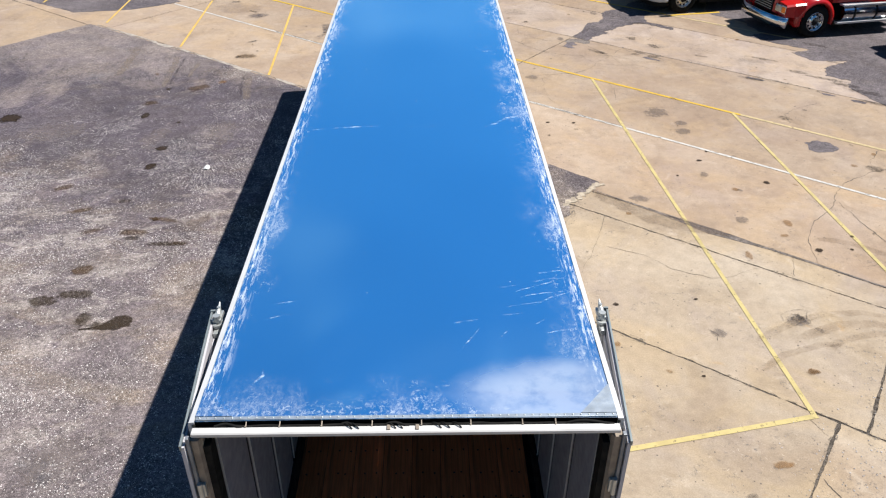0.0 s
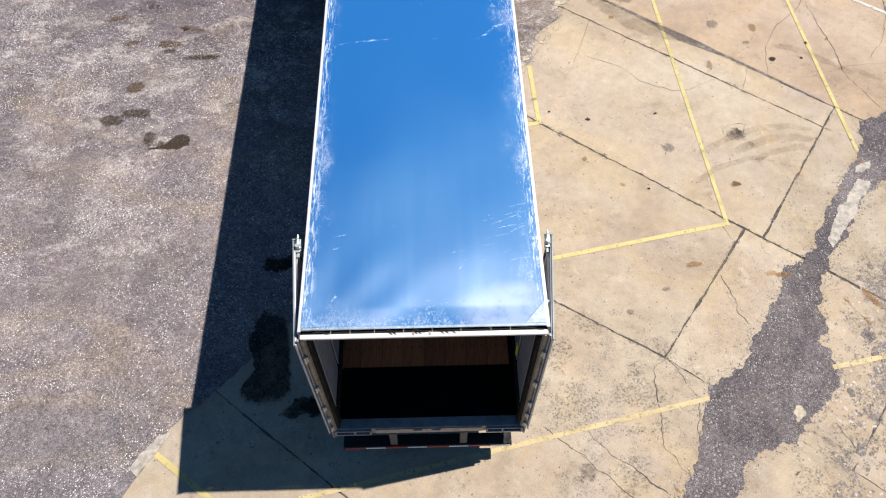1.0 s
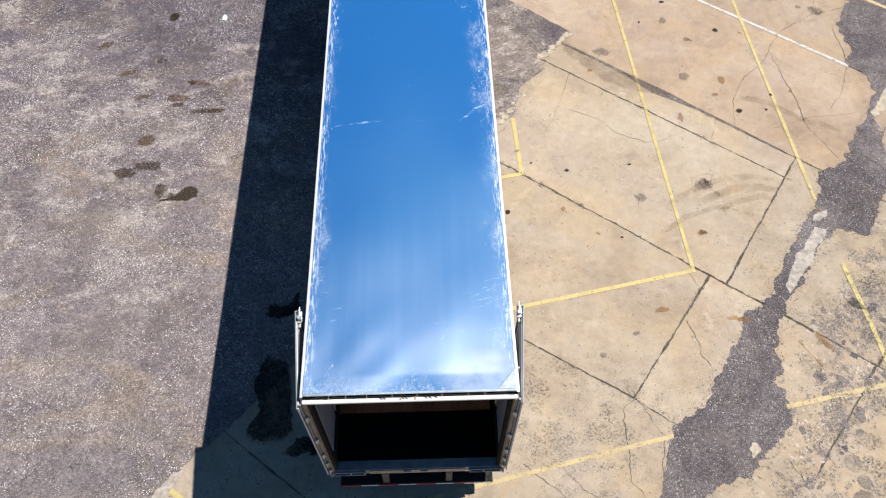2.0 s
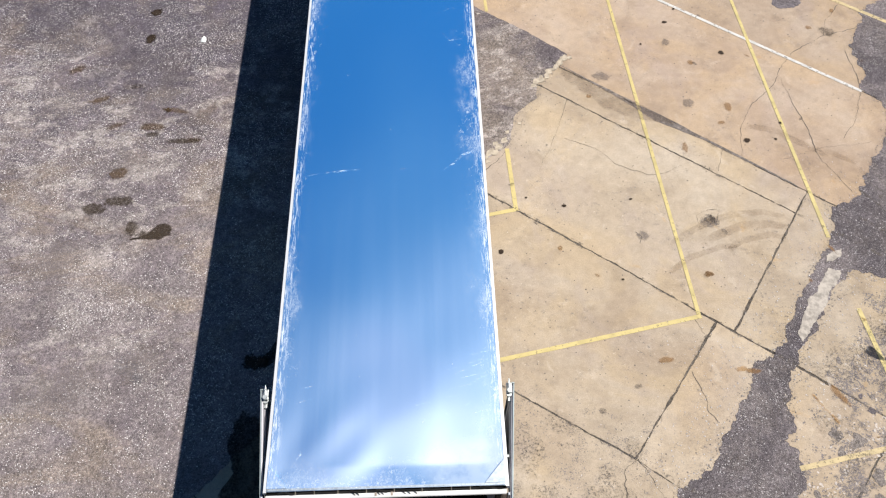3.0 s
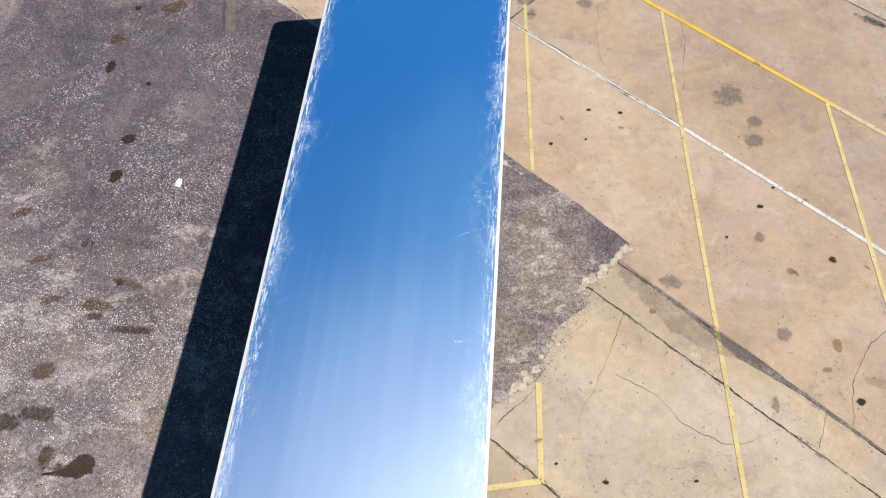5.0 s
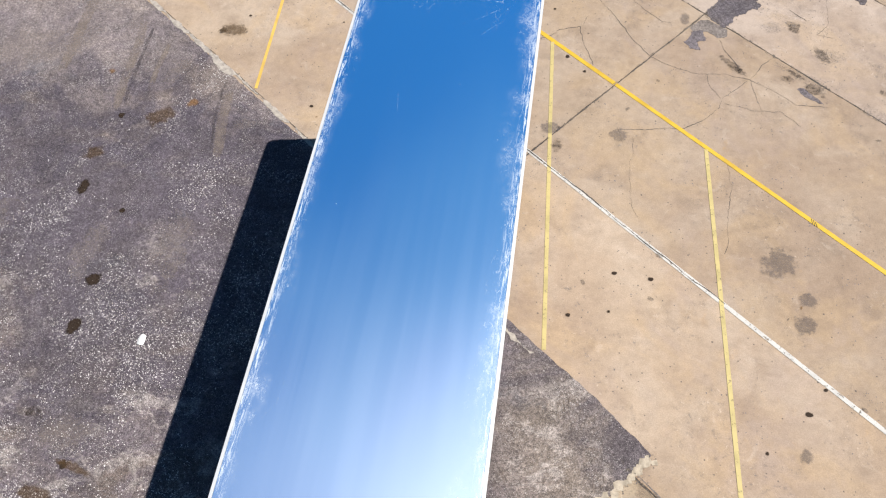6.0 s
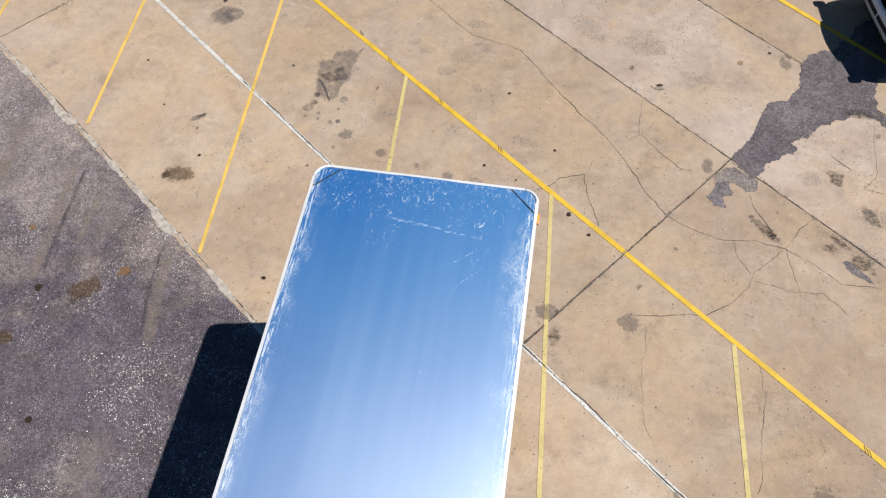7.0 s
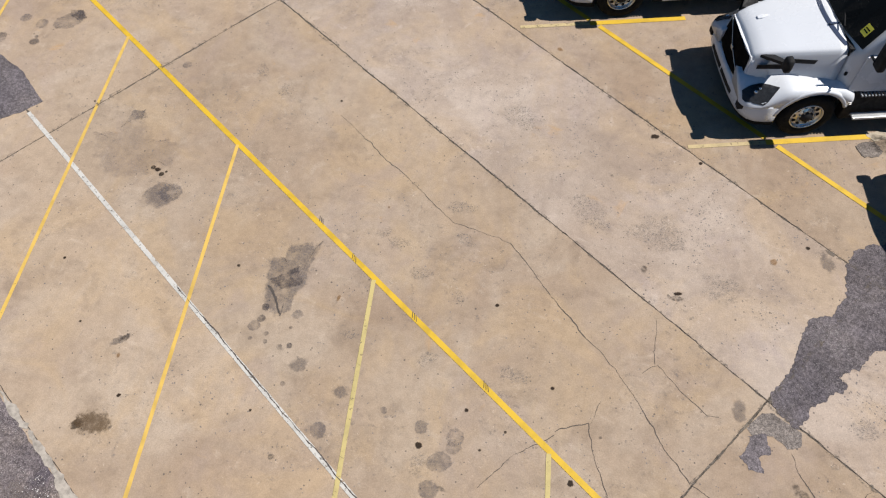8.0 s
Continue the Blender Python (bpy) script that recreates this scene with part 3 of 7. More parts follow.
def asphalt(name, points, material, label, step=0.16, amp=0.07, z=0.006, seed=1.0):
    ob = part(name, slab_poly(rough_outline(points, step, amp, seed), -0.004, z), material)
    return tagged(ob, label, "asphalt", kind="structure")


asphalt("asphalt_lot", [(3.74, 10.75), (3.04, 11.38), (2.0, 12.2), uv(-9.0, 10.74), uv(-12.4, 10.67), uv(-17.0, 10.61), uv(-22.2, 10.41), uv(-22.3, -2.0), uv(-26, -40), uv(-3.0, -40), uv(-3.2, -3.0), (-3.94, 0.51), (-3.0, 1.44), (-2.3, 2.2), (-0.8, 4.6), (1.5, 7.6), (2.2, 8.15), (2.42, 8.97), (2.91, 9.43), (2.95, 9.83)],
        LOT, "weathered grey asphalt lot with loose pale aggregate", 0.07, 0.032)
STRIP = [(3.0, -1.6), (3.83, -0.37), (4.15, 0.3), (4.40, 1.0), (4.72, 1.18), (5.10, 1.45), (5.24, 1.76), (5.69, 2.29), (5.95, 2.65), (6.10, 3.05), (6.44, 3.22), (6.74, 3.54), (7.32, 4.35), (7.82, 5.11), (8.12, 5.37), (8.39, 6.0), (8.46, 6.42), (8.96, 6.5), (9.28, 6.95), (9.81, 7.57), (10.12, 8.14), (10.4, 8.55), (10.38, 9.08), (10.08, 9.45), (10.27, 9.95), (10.28, 10.40), (10.23, 10.81), (10.51, 11.15), (10.9, 12.0), (11.9, 12.6), (13.0, 11.0), (11.6, 9.6), (10.6, 8.5), (10.15, 7.95), (10.2, 7.3), (9.95, 6.2), (9.55, 5.6), (9.24, 5.07), (9.0, 4.75), (8.4, 4.95), (7.83, 4.33), (7.23, 3.59), (6.89, 3.12), (6.60, 2.6), (6.53, 2.27), (6.45, 1.89), (6.28, 1.73), (6.40, 1.5), (6.45, 1.0), (6.2, 0.74), (5.65, 0.3), (5.5, 0.02), (5.12, 0.04), (4.70, -0.2), (4.0, -1.6)]
asphalt("asphalt_strip", STRIP, RAVELLED, "dark crumbling asphalt strip along the slab edge", 0.025, 0.10, seed=7.0)
asphalt("asphalt_patch", [(4.78, 20.54), (5.20, 20.19), (5.48, 20.52), (5.98, 20.95), (5.88, 21.10), (6.30, 21.42), (6.68, 21.68), (7.10, 22.0), (7.50, 21.95), (8.18, 21.3), (8.24, 21.45), (7.58, 22.15), (7.66, 22.85), (8.1, 23.4), (9.2, 24.2), (9.6, 25.4), (8.0, 25.0), (6.98, 23.72), (6.59, 23.53), (6.27, 23.15), (6.17, 22.71), (5.90, 22.12), (5.56, 22.02), (5.42, 21.70), (5.20, 21.19)],
        FILL, "dark asphalt repair patch beside the parked trucks", 0.03, 0.095, seed=3.0)
asphalt("asphalt_patch", [(9.9, 23.3), (10.9, 22.1), (11.0, 20.9), (10.4, 20.6), (11.3, 19.72), (11.9, 19.2), (11.2, 19.0), (11.52, 18.3), (12.5, 18.2), (11.6, 17.6), (11.35, 16.99), (11.9, 16.6), (11.6, 16.1), (11.75, 15.5), (12.0, 14.7), (13.2, 14.0), (16, 12), (27, 19), (21, 30), (13, 28), (10.6, 25.2)],
        FILL, "worn dark asphalt under the red truck", 0.03, 0.085, seed=5.0)


asphalt("asphalt_patch", [(-8.95, 24.42), (-8.7, 24.72), (-9.45, 25.42), (-10.1, 25.78), (-12.5, 26.5), (-14.5, 25.0), (-12, 23.3), (-10.2, 23.6)], FILL, "small dark asphalt patch at the end of the white line", 0.1, 0.05, seed=21.0)


def patch(name, points, material, label, category, z=0.004, step=0.06, amp=0.03, seed=0.0):
    return tagged(part(name, slab_poly(rough_outline(points, step, amp, seed), -0.002, z), material, pavement), label)


# Spilled asphalt beside the joint crossing and the wedge of fill at the double joint.
patch("pale_repair", [(4.46, 20.08), (4.7, 20.34), (4.85, 20.36), (5.25, 20.12), (5.23, 19.89), (5.03, 19.84), (4.84, 20.0), (4.54, 19.95)], PALE_FILL, "worn pale asphalt repair", "", step=0.04, amp=0.03, seed=8)
patch("spilled_asphalt", [(4.46, 19.98), (4.74, 20.02), (4.78, 19.74), (4.63, 19.65), (4.67, 19.44), (4.45, 19.44), (4.34, 19.63), (4.42, 19.74)], FILL, "dark spilled asphalt", "", 0.005, 0.03, 0.06, seed=4)
patch("joint_fill", [uv(-3.75, 10.36), uv(-2.4, 10.36), uv(-0.6, 10.37), uv(1.9, 10.34), uv(2.0, 10.30), uv(0.0, 10.29), uv(-0.75, 10.22), uv(-1.2, 10.16), uv(-1.9, 10.25)], PALE_FILL, "worn brown asphalt joint filling", "", step=0.1, amp=0.02, seed=2)

for k, (x, y) in enumerate(((6.82, 18.43), (9.26, 16.78), (10.76, 15.63), (11.36, 15.12))):
    d, e = U * (0.30 - 0.04 * k), V * 0.07
    ring = [(x - d.x, y - d.y), (x - d.x * 0.3 - e.x, y - d.y * 0.3 - e.y), (x + d.x * 0.6 - e.x, y + d.y * 0.6 - e.y), (x + d.x, y + d.y), (x + d.x * 0.3 + e.x, y + d.y * 0.3 + e.y), (x - d.x * 0.6 + e.x * 0.5, y - d.y * 0.6 + e.y * 0.5)]
    patch("spilled_asphalt", ring, FILL, "", "", 0.004, 0.03, 0.06, 70 + k)
patch("asphalt_residue", [(6.72, 25.77), (6.90, 25.91), (7.09, 25.92), (7.19, 25.72), (7.01, 25.57), (6.83, 25.52)], PALE_FILL, "dark asphalt residue at a bay line's end", "", 0.0104, 0.025, 0.06, 151)
patch("broken_edge", [(6.94, 26.11), (7.14, 26.23), (7.36, 26.29), (7.47, 26.05), (7.28, 25.99), (7.07, 25.93)], CONCRETE_CHIP, "", "", 0.0108, 0.025, 0.07, 152)
patch("asphalt_residue", [(7.34, 26.10), (7.59, 26.26), (7.98, 26.35), (7.92, 25.89), (7.65, 25.90), (7.47, 25.95)], PALE_FILL, "", "", 0.0102, 0.025, 0.06, 153)
# asphalt residue left on the broken slab beside the strip
rng = random.Random(31)
for k in range(46):
    f = rng.random()
    x, y = 6.6 + 3.2 * f + rng.gauss(0, 0.6), 0.0 + 4.4 * f + rng.gauss(0, 0.55)
    a, r = rng.uniform(0, math.tau), 0.03 + 0.11 * rng.random() ** 2
    ring = [(x + r * math.cos(a + q) * (1.6 if q in (0.0, 3.1) else 0.7), y + r * math.sin(a + q) * rng.uniform(0.6, 1.4)) for q in (0.0, 1.0, 2.1, 3.1, 4.2, 5.3)]
    patch("asphalt_residue", ring, FILL if rng.random() < 0.3 else PALE_FILL, "", "", 0.0045 + 0.0002 * (k % 10), 0.025, 0.07, 90 + k)
patch("dark_repair", [(8.84, 12.3), (8.95, 12.12), (9.3, 12.10), (9.55, 12.3), (9.5, 12.62), (9.2, 12.74), (8.92, 12.62)], FILL, "dark round asphalt repair", "", step=0.03, amp=0.07, seed=61)
# Broken pale edge of the concrete along the asphalt lot.
def lot_edge(u):
    return 10.74 - 0.0026 * (u + 12.4) ** 2


rng = random.Random(5)
for k in range(17):
    u0 = -22.0 + k * 0.93 + rng.uniform(-0.12, 0.12)
    ln = rng.uniform(0.85, 1.25)
    w = rng.choice((0.05, 0.08, 0.12, 0.17)) if k < 11 else rng.uniform(0.04, 0.09)
    v = lot_edge(u0 + ln / 2)
    patch("broken_edge", [uv(u0, lot_edge(u0)), uv(u0 + ln, lot_edge(u0 + ln)), uv(u0 + ln * 0.9, v - w * 0.8), uv(u0 + ln * 0.55, v - w), uv(u0 + ln * 0.15, v - w * 0.7)], RUBBLE, "", "", 0.0085 + 0.0004 * (k % 3), 0.05, 0.05, k * 3.7)
for k in range(44):
    p = Vector((2.90, 9.80)).lerp(Vector((3.72, 10.72)), rng.random()) if k < 28 else Vector((1.55, 7.6)).lerp(Vector((2.45, 8.75)), rng.random())
    p += Vector((rng.gauss(0, 0.04), rng.gauss(0, 0.04)))
    r = rng.uniform(0.018, 0.075)
    patch("concrete_chip", [(p.x - r, p.y - r), (p.x + r, p.y - r * 0.6), (p.x + r * 0.8, p.y + r), (p.x - r * 0.7, p.y + r * 0.7)], CONCRETE_CHIP, "", "", 0.009 + 0.0003 * (k % 9), 0.03, 0.035, k * 1.9 + 40)
patch("pale_island", [(8.0, 4.95), (7.72, 4.62), (7.43, 4.27), (7.22, 3.96), (7.03, 3.63), (7.07, 3.47), (7.25, 3.65), (7.47, 3.95), (7.72, 4.22), (8.05, 4.62), (8.2, 4.9)], RUBBLE, "pale concrete left between asphalt", "", 0.011, 0.03, 0.07, 9.0)
patch("pale_island", [(10.75, 8.7), (10.13, 7.97), (10.17, 7.8), (10.49, 8.05), (10.95, 8.6)], CONCRETE_CHIP, "", "", 0.0108, 0.05, 0.07, 14.0)
patch("pale_island", [(8.02, 5.24), (8.35, 5.37), (8.3, 5.2), (8.1, 5.1), (7.98, 5.1)], RUBBLE, "", "", 0.0108, 0.03, 0.04, 15.0)
patch("pale_island", [(5.58, 0.39), (5.71, 0.47), (5.73, 0.61), (5.62, 0.57)], CONCRETE_CHIP, "", "", 0.011, 0.03, 0.09, 12.0)
patch("pale_island", [(-4.3, -0.2), (-4.0, 0.25), (-3.9, 0.45), (-4.1, 0.4), (-4.45, -0.1)], RUBBLE, "", "", 0.011, 0.05, 0.03, 13.0)


def crack(points, width=0.02, amp=0.07, seed=0.0, z=0.003):
    pts = []
    for x, y in rough_outline(points, 0.035, 0.0, seed, closed=False):
        w = Vector((noise.noise((x * 1.6 + seed, y * 1.6, 0.3)), noise.noise((x * 1.6, y * 1.6 + seed, 7.7)))) + 0.4 * Vector((noise.noise((x * 6, y * 6, seed)), noise.noise((y * 6, x * 6, seed + 3)))) + 0.22 * Vector((noise.noise((x * 17, y * 17, seed)), noise.noise((y * 17, x * 17, seed + 5))))
        pts.append((x + w.x * amp, y + w.y * amp))
    ws = [1.0 * width * (0.12 + 0.9 * max(0.0, 0.25 + noise.noise((x * 1.7 + seed, y * 1.7, 1.0))) + 0.7 * abs(noise.noise((x * 15, y * 15, seed)))) for x, y in pts]
    ws[0] = ws[-1] = width * 0.1
    return part("crack", ribbon(pts, ws, z), CRACK, pavement)


# Cracks, slab by slab.
crack([(-2.88, 25.17), (-1.71, 24.23), (-0.38, 23.10), (0.64, 22.78), (1.17, 22.20), (1.43, 21.84)], 0.018, 0.06, 0.0)
crack([(3.65, 19.14), (3.99, 18.95), (4.51, 18.73), (5.17, 18.8), (5.64, 18.73), (6.09, 18.52), (6.51, 18.2), (7.14, 18.19)], 0.016, 0.06, 28.0)
crack([(4.79, 18.74), (4.88, 18.39), (5.05, 18.11)], 0.013, 0.06, 16.8)
crack([(5.05, 18.11), (4.99, 17.86), (4.75, 17.61), (4.29, 17.28), (3.66, 17.13), (3.03, 17.06)], 0.020, 0.06, 28.2)
crack([(5.05, 18.11), (5.34, 18.41), (5.64, 18.73), (5.91, 19.18), (6.16, 19.4)], 0.016, 0.06, 22.9)
crack([(5.08, 19.78), (5.21, 19.43), (5.6, 18.79)], 0.018, 0.06, 21.3)
crack([(5.64, 18.73), (5.75, 18.3), (5.8, 17.77)], 0.012, 0.06, 15.9)
crack([(5.09, 17.98), (5.67, 17.91), (6.21, 17.94), (6.53, 17.58)], 0.011, 0.06, 16.7)
crack([(1.43, 21.84), (2.02, 21.27), (2.54, 20.71), (2.92, 20.23), (3.3, 19.51), (3.65, 19.14)], 0.020, 0.06, 28.2)
crack([(1.68, 19.59), (2.17, 19.81), (2.25, 19.36), (2.49, 18.72)], 0.014, 0.06, 19.4)
crack([(2.17, 19.81), (2.35, 20.21)], 0.010, 0.06, 12.4)
crack([(3.14, 21.72), (3.16, 20.87)], 0.010, 0.06, 12.4)
crack([(2.9, 20.7), (3.16, 20.87), (3.48, 20.51), (3.89, 20.18), (4.09, 20.18)], 0.012, 0.06, 19.3)
crack([(6.6, 20.91), (6.92, 20.63)], 0.016, 0.06, 17.8)
crack([(3.03, 17.06), (3.18, 16.66)], 0.012, 0.06, 14.2)
crack([(7.49, 22.08), (7.33, 20.56), (7.09, 20.21), (7.39, 20.13)], 0.012, 0.06, 17.6)
crack([(0.61, 18.63), (1.10, 19.15), (1.68, 19.59)], 0.015, 0.05, 6.9)
crack([(6.96, 7.7), (7.16, 8.43), (7.59, 9.04), (8.37, 9.91), (8.83, 10.59), (9.13, 10.84), (9.74, 11.19), (10.6, 11.44)], 0.020, 0.07, 13.8)
crack([(8.37, 9.91), (8.51, 8.7), (8.62, 7.5), (8.99, 6.72)], 0.016, 0.07, 16.1)
crack([(10.11, 10.72), (10.05, 9.78), (10.07, 9.45), (9.55, 8.43), (9.26, 8.07)], 0.016, 0.07, 17.3)
crack([(3.56, 9.41), (3.2, 8.33), (2.76, 7.4)], 0.010, 0.07, 18.4)
crack([(3.37, 8.25), (4.03, 8.01), (4.36, 7.57), (4.94, 7.26), (5.45, 7.32), (5.96, 7.56)], 0.010, 0.07, 20.7)
crack([(6.65, 7.95), (6.40, 7.24)], 0.014, 0.09, 23.0)
crack([(5.28, 4.04), (5.34, 3.62)], 0.020, 0.09, 25.3)
crack([(5.00, 3.00), (5.17, 2.29), (5.34, 2.01)], 0.022, 0.09, 27.6)
crack([(3.77, 1.49), (3.56, 1.35), (3.52, 0.67), (3.52, 0.06), (3.78, -0.41)], 0.020, 0.09, 29.9)
crack([(3.77, 1.49), (4.20, 0.79), (4.04, 0.04)], 0.018, 0.09, 32.2)
crack([(1.70, 0.36), (2.18, 0.01), (2.47, -0.30), (2.77, -0.51), (2.99, -0.69)], 0.018, 0.09, 34.5)
crack([(2.41, 0.28), (2.83, -0.14), (3.41, -0.63)], 0.030, 0.09, 36.8)
crack([(6.21, 0.34), (6.34, -0.10)], 0.014, 0.09, 39.1)
crack([(7.85, 7.6), (8.73, 7.86), (9.81, 7.97)], 0.010, 0.07, 41.4)
crack([(9.74, 11.19), (9.95, 11.64), (10.39, 12.2)], 0.016, 0.07, 43.7)
crack([(9.04, 13.64), (9.09, 14.31), (9.60, 14.70), (10.21, 15.02)], 0.014, 0.09, 46.0)
crack([(5.06, 16.46), (5.17, 15.83), (5.07, 15.12), (4.96, 14.53)], 0.009, 0.09, 55.2)
crack([(3.35, 16.90), (3.28, 16.18), (3.45, 15.00)], 0.007, 0.09, 57.5)
crack([(1.5, 7.25), (1.95, 7.75), (2.2, 8.1)], 0.022, 0.05, 11)
crack([(9.38, 6.99), (9.88, 6.33), (10.6, 5.6)], 0.045, 0.04, 71, 0.0085)
crack([(9.13, 6.76), (9.72, 5.86), (10.3, 5.2)], 0.045, 0.04, 72, 0.0085)
stain_later = ((6.0, 6.14, 0.24, 0.14, 20), (6.12, 6.05, 0.1, 0.08, 0))
crack([(4.5, 5.89), (4.59, 5.75), (4.52, 5.61)], 0.035, 0.05, 53)


# Painted lines.
LINES = []


def line(name, a, b, width, material, label, category="painted line"):
    LINES.append(name)
    z = 0.0066 + 0.00006 * len(LINES)
    a, b = Vector(a), Vector(b)
    k = max(2, int((b - a).length / 0.25))
    pts = [a.lerp(b, i / k) for i in range(k + 1)]
    ws = [width * (1 + 0.10 * noise.noise((p.x * 4, p.y * 4, width))) for p in pts]
    return tagged(part(name, ribbon([(p.x, p.y) for p in pts], ws, z), material), label, category, "painted yard lines", "structure")


line("yellow_line", uv(-60, 16.15), uv(-9.02, 16.13), 0.095, YELLOW, "bright yellow painted lane line on the concrete")
line("yellow_line", uv(-9.0, 16.13), uv(-2.6, 16.125), 0.088, YELLOW, "yellow painted lane line on the concrete")
line("yellow_line", uv(-2.62, 16.125), uv(12, 16.12), 0.10, FAINT, "worn pale yellow lane line on the concrete")
line("white_line", uv(-22.1, 13.62), uv(2.05, 13.62), 0.078, WHITE_LINE, "worn white painted line along a slab joint")
crack([uv(-16.8, 13.63), uv(-10, 13.64), uv(-4.5, 13.63)], 0.032, 0.035, 31, 0.0091)
for k in range(-6, 1):
    a = Vector((4.714 + 3.105 * k, 16.79 - 2.47 * k))
    far = a + Vector((0.048, -0.998)) * (3.35 if k == -1 else 7.08)
    if k == 0:
        far = Vector((5.345, 4.03))
    elif k == -1:
        far = Vector((1.99, 12.23))
    elif k == -2:
        far = a + Vector((0.045, -0.999)) * 5.8
    line("stall_line", a, far, 0.072 if k > -3 else 0.064, PALE if k > -3 else ORANGE, "faded yellow parking stall line on concrete")
line("stall_line", (7.80, 14.40), (8.185, 5.64), 0.075, PALE, "faded yellow parking stall line on concrete")
line("stall_line", (2.16, 8.03), (2.225, 6.45), 0.086, PALE, "short faded yellow stall line beside the patch")
line("stall_line", (2.265, 6.49), (-1.0, 5.82), 0.086, PALE, "faded yellow cross line beside the trailer")
line("stall_line", (5.385, 4.035), (-1.6, 2.62), 0.08, PALE, "faded yellow cross line ending at a stall corner")
line("stall_line", (4.33, 0.79), (-1.9, -0.58), 0.078, FAINT, "faded yellow cross line behind the trailer")
line("stall_line", (-4.08, 0.13), (-2.9, -0.76), 0.086, PALE, "faded yellow line meeting the asphalt lot")
line("stall_line", (8.27, 4.1), (8.4, 2.7), 0.086, PALE, "broken yellow line on rough concrete")
line("stall_line", (8.4, 2.7), (8.52, 0.5), 0.086, PALE, "broken yellow line on rough concrete")
line("stall_line", (6.4, 1.25), (8.9, 1.72), 0.086, FAINT, "worn yellow cross line on rough concrete")
PITCH = Vector((-3.376, 2.73))
A_WAY = Vector((0.977, 0.213))
for k in range(-1, 3):
    o = Vector((5.2, 25.66)) + PITCH * k
    if k != -1:
        line("truck_bay_line", o - A_WAY * 1.55, o - A_WAY * 0.1, 0.085, FAINT, "faded yellow end of a truck bay line")
    line("truck_bay_line", o - A_WAY * 0.1, o + A_WAY * 1.9, 0.118, YELLOW, "bright yellow truck bay line beside a parked truck")
    e = o + Vector((-PITCH.x, -PITCH.y)) * 0.97
    line("truck_bay_line", o + Vector((0.10, -0.08)), e, 0.10, FAINT if k == -1 else YELLOW, "bright yellow diagonal line before the parked trucks")


scrape = finish("paint_scrape", boxed(-0.005, 0.005, -0.06, 0.06, 0, 0.0008), CRACK)
for p in ((-2.64, 22.77), (-1.91, 22.1), (-0.71, 21.16), (0.58, 20.15), (6.57, 15.36)):
    for k in (-1, 0, 1):
        shared("paint_scrape", scrape, pavement, pose(p[0] + k * 0.035, p[1] - k * 0.028, 0.0088, 0, 0, 8 + k * 4))


def stain(x, y, rx, ry, turn, material=OIL, z=0.0104):
    bm = bmesh.new()
    bmesh.ops.create_circle(bm, cap_ends=True, segments=24, radius=1.25)
    ob = part("stain", bm, material, pavement)
    ob.matrix_basis = pose(x, y, z + 0.0003 * (len(pavement.children) % 7), 0, 0, turn) @ Matrix.Diagonal((rx, ry, 1, 1))
    return ob


def row(items, material, grow=1.25, z=0.0104):
    for x, y, rx, ry in items:
        stain(x, y, rx * grow, ry * grow, 0, material, z)


# small scuffs strewn over the slabs
rng = random.Random(23)
for k in range(150):
    u_, v_ = rng.uniform(-17, 8), rng.uniform(11.0, 26) if k % 3 else rng.uniform(0, 10)
    x, y = uv(u_, v_)
    if v_ > 10.9 or x > 1.4:
        r = rng.uniform(0.03, 0.11)
        stain(x, y, r, r * rng.uniform(0.4, 1.0), rng.uniform(0, 180), SCUFF if rng.random() < 0.7 else RUST, 0.0102)
for q in stain_later:
    stain(*q, SMEAR)
# oil on the asphalt lot
row([(-5.28, 6.23, 0.13, 0.20), (-5.70, 6.91, 0.33, 0.14), (-6.12, 6.75, 0.23, 0.16), (-4.60, 8.44, 0.35, 0.10), (-5.30, 8.64, 0.16, 0.09), (-4.9, 6.10, 0.40, 0.12)], BROWN_SMEAR, 1.35)
row([(-5.84, 11.56, 0.15, 0.18), (-5.85, 12.45, 0.15, 0.14),
     (-6.79, 14.33, 0.12, 0.22), (-5.07, 9.32, 0.07, 0.09), (-6.73, 16.07, 0.07, 0.07), (-5.88, 13.90, 0.06, 0.06), (-10.0, 14.17, 0.28, 0.30), (-2.58, 3.36, 0.29, 0.17), (-1.74, 0.81, 0.26, 0.18)], OIL)
# dark round spots on the concrete
row([(-0.28, 19.10, 0.07, 0.06), (1.87, 5.51, 0.08, 0.08), (0.59, 21.56, 0.05, 0.05), (0.34, 19.73, 0.05, 0.05), (1.59, 20.27, 0.05, 0.04), (1.95, 18.88, 0.06, 0.06), (2.32, 18.50, 0.06, 0.05), (3.08, 13.83, 0.06, 0.05), (3.70, 13.80, 0.06, 0.05),
     (3.01, 13.08, 0.05, 0.05), (2.34, 12.92, 0.06, 0.05), (6.44, 12.18, 0.06, 0.06), (6.14, 11.73, 0.08, 0.05), (5.46, 11.02, 0.05, 0.05), (8.03, 8.55, 0.05, 0.06), (7.82, 8.11, 0.05, 0.05), (3.18, 6.54, 0.08, 0.05), (2.45, 6.76, 0.05, 0.04), (4.52, 6.66, 0.05, 0.04), (-3.02, 16.83, 0.06, 0.06)], OIL, 1.0)
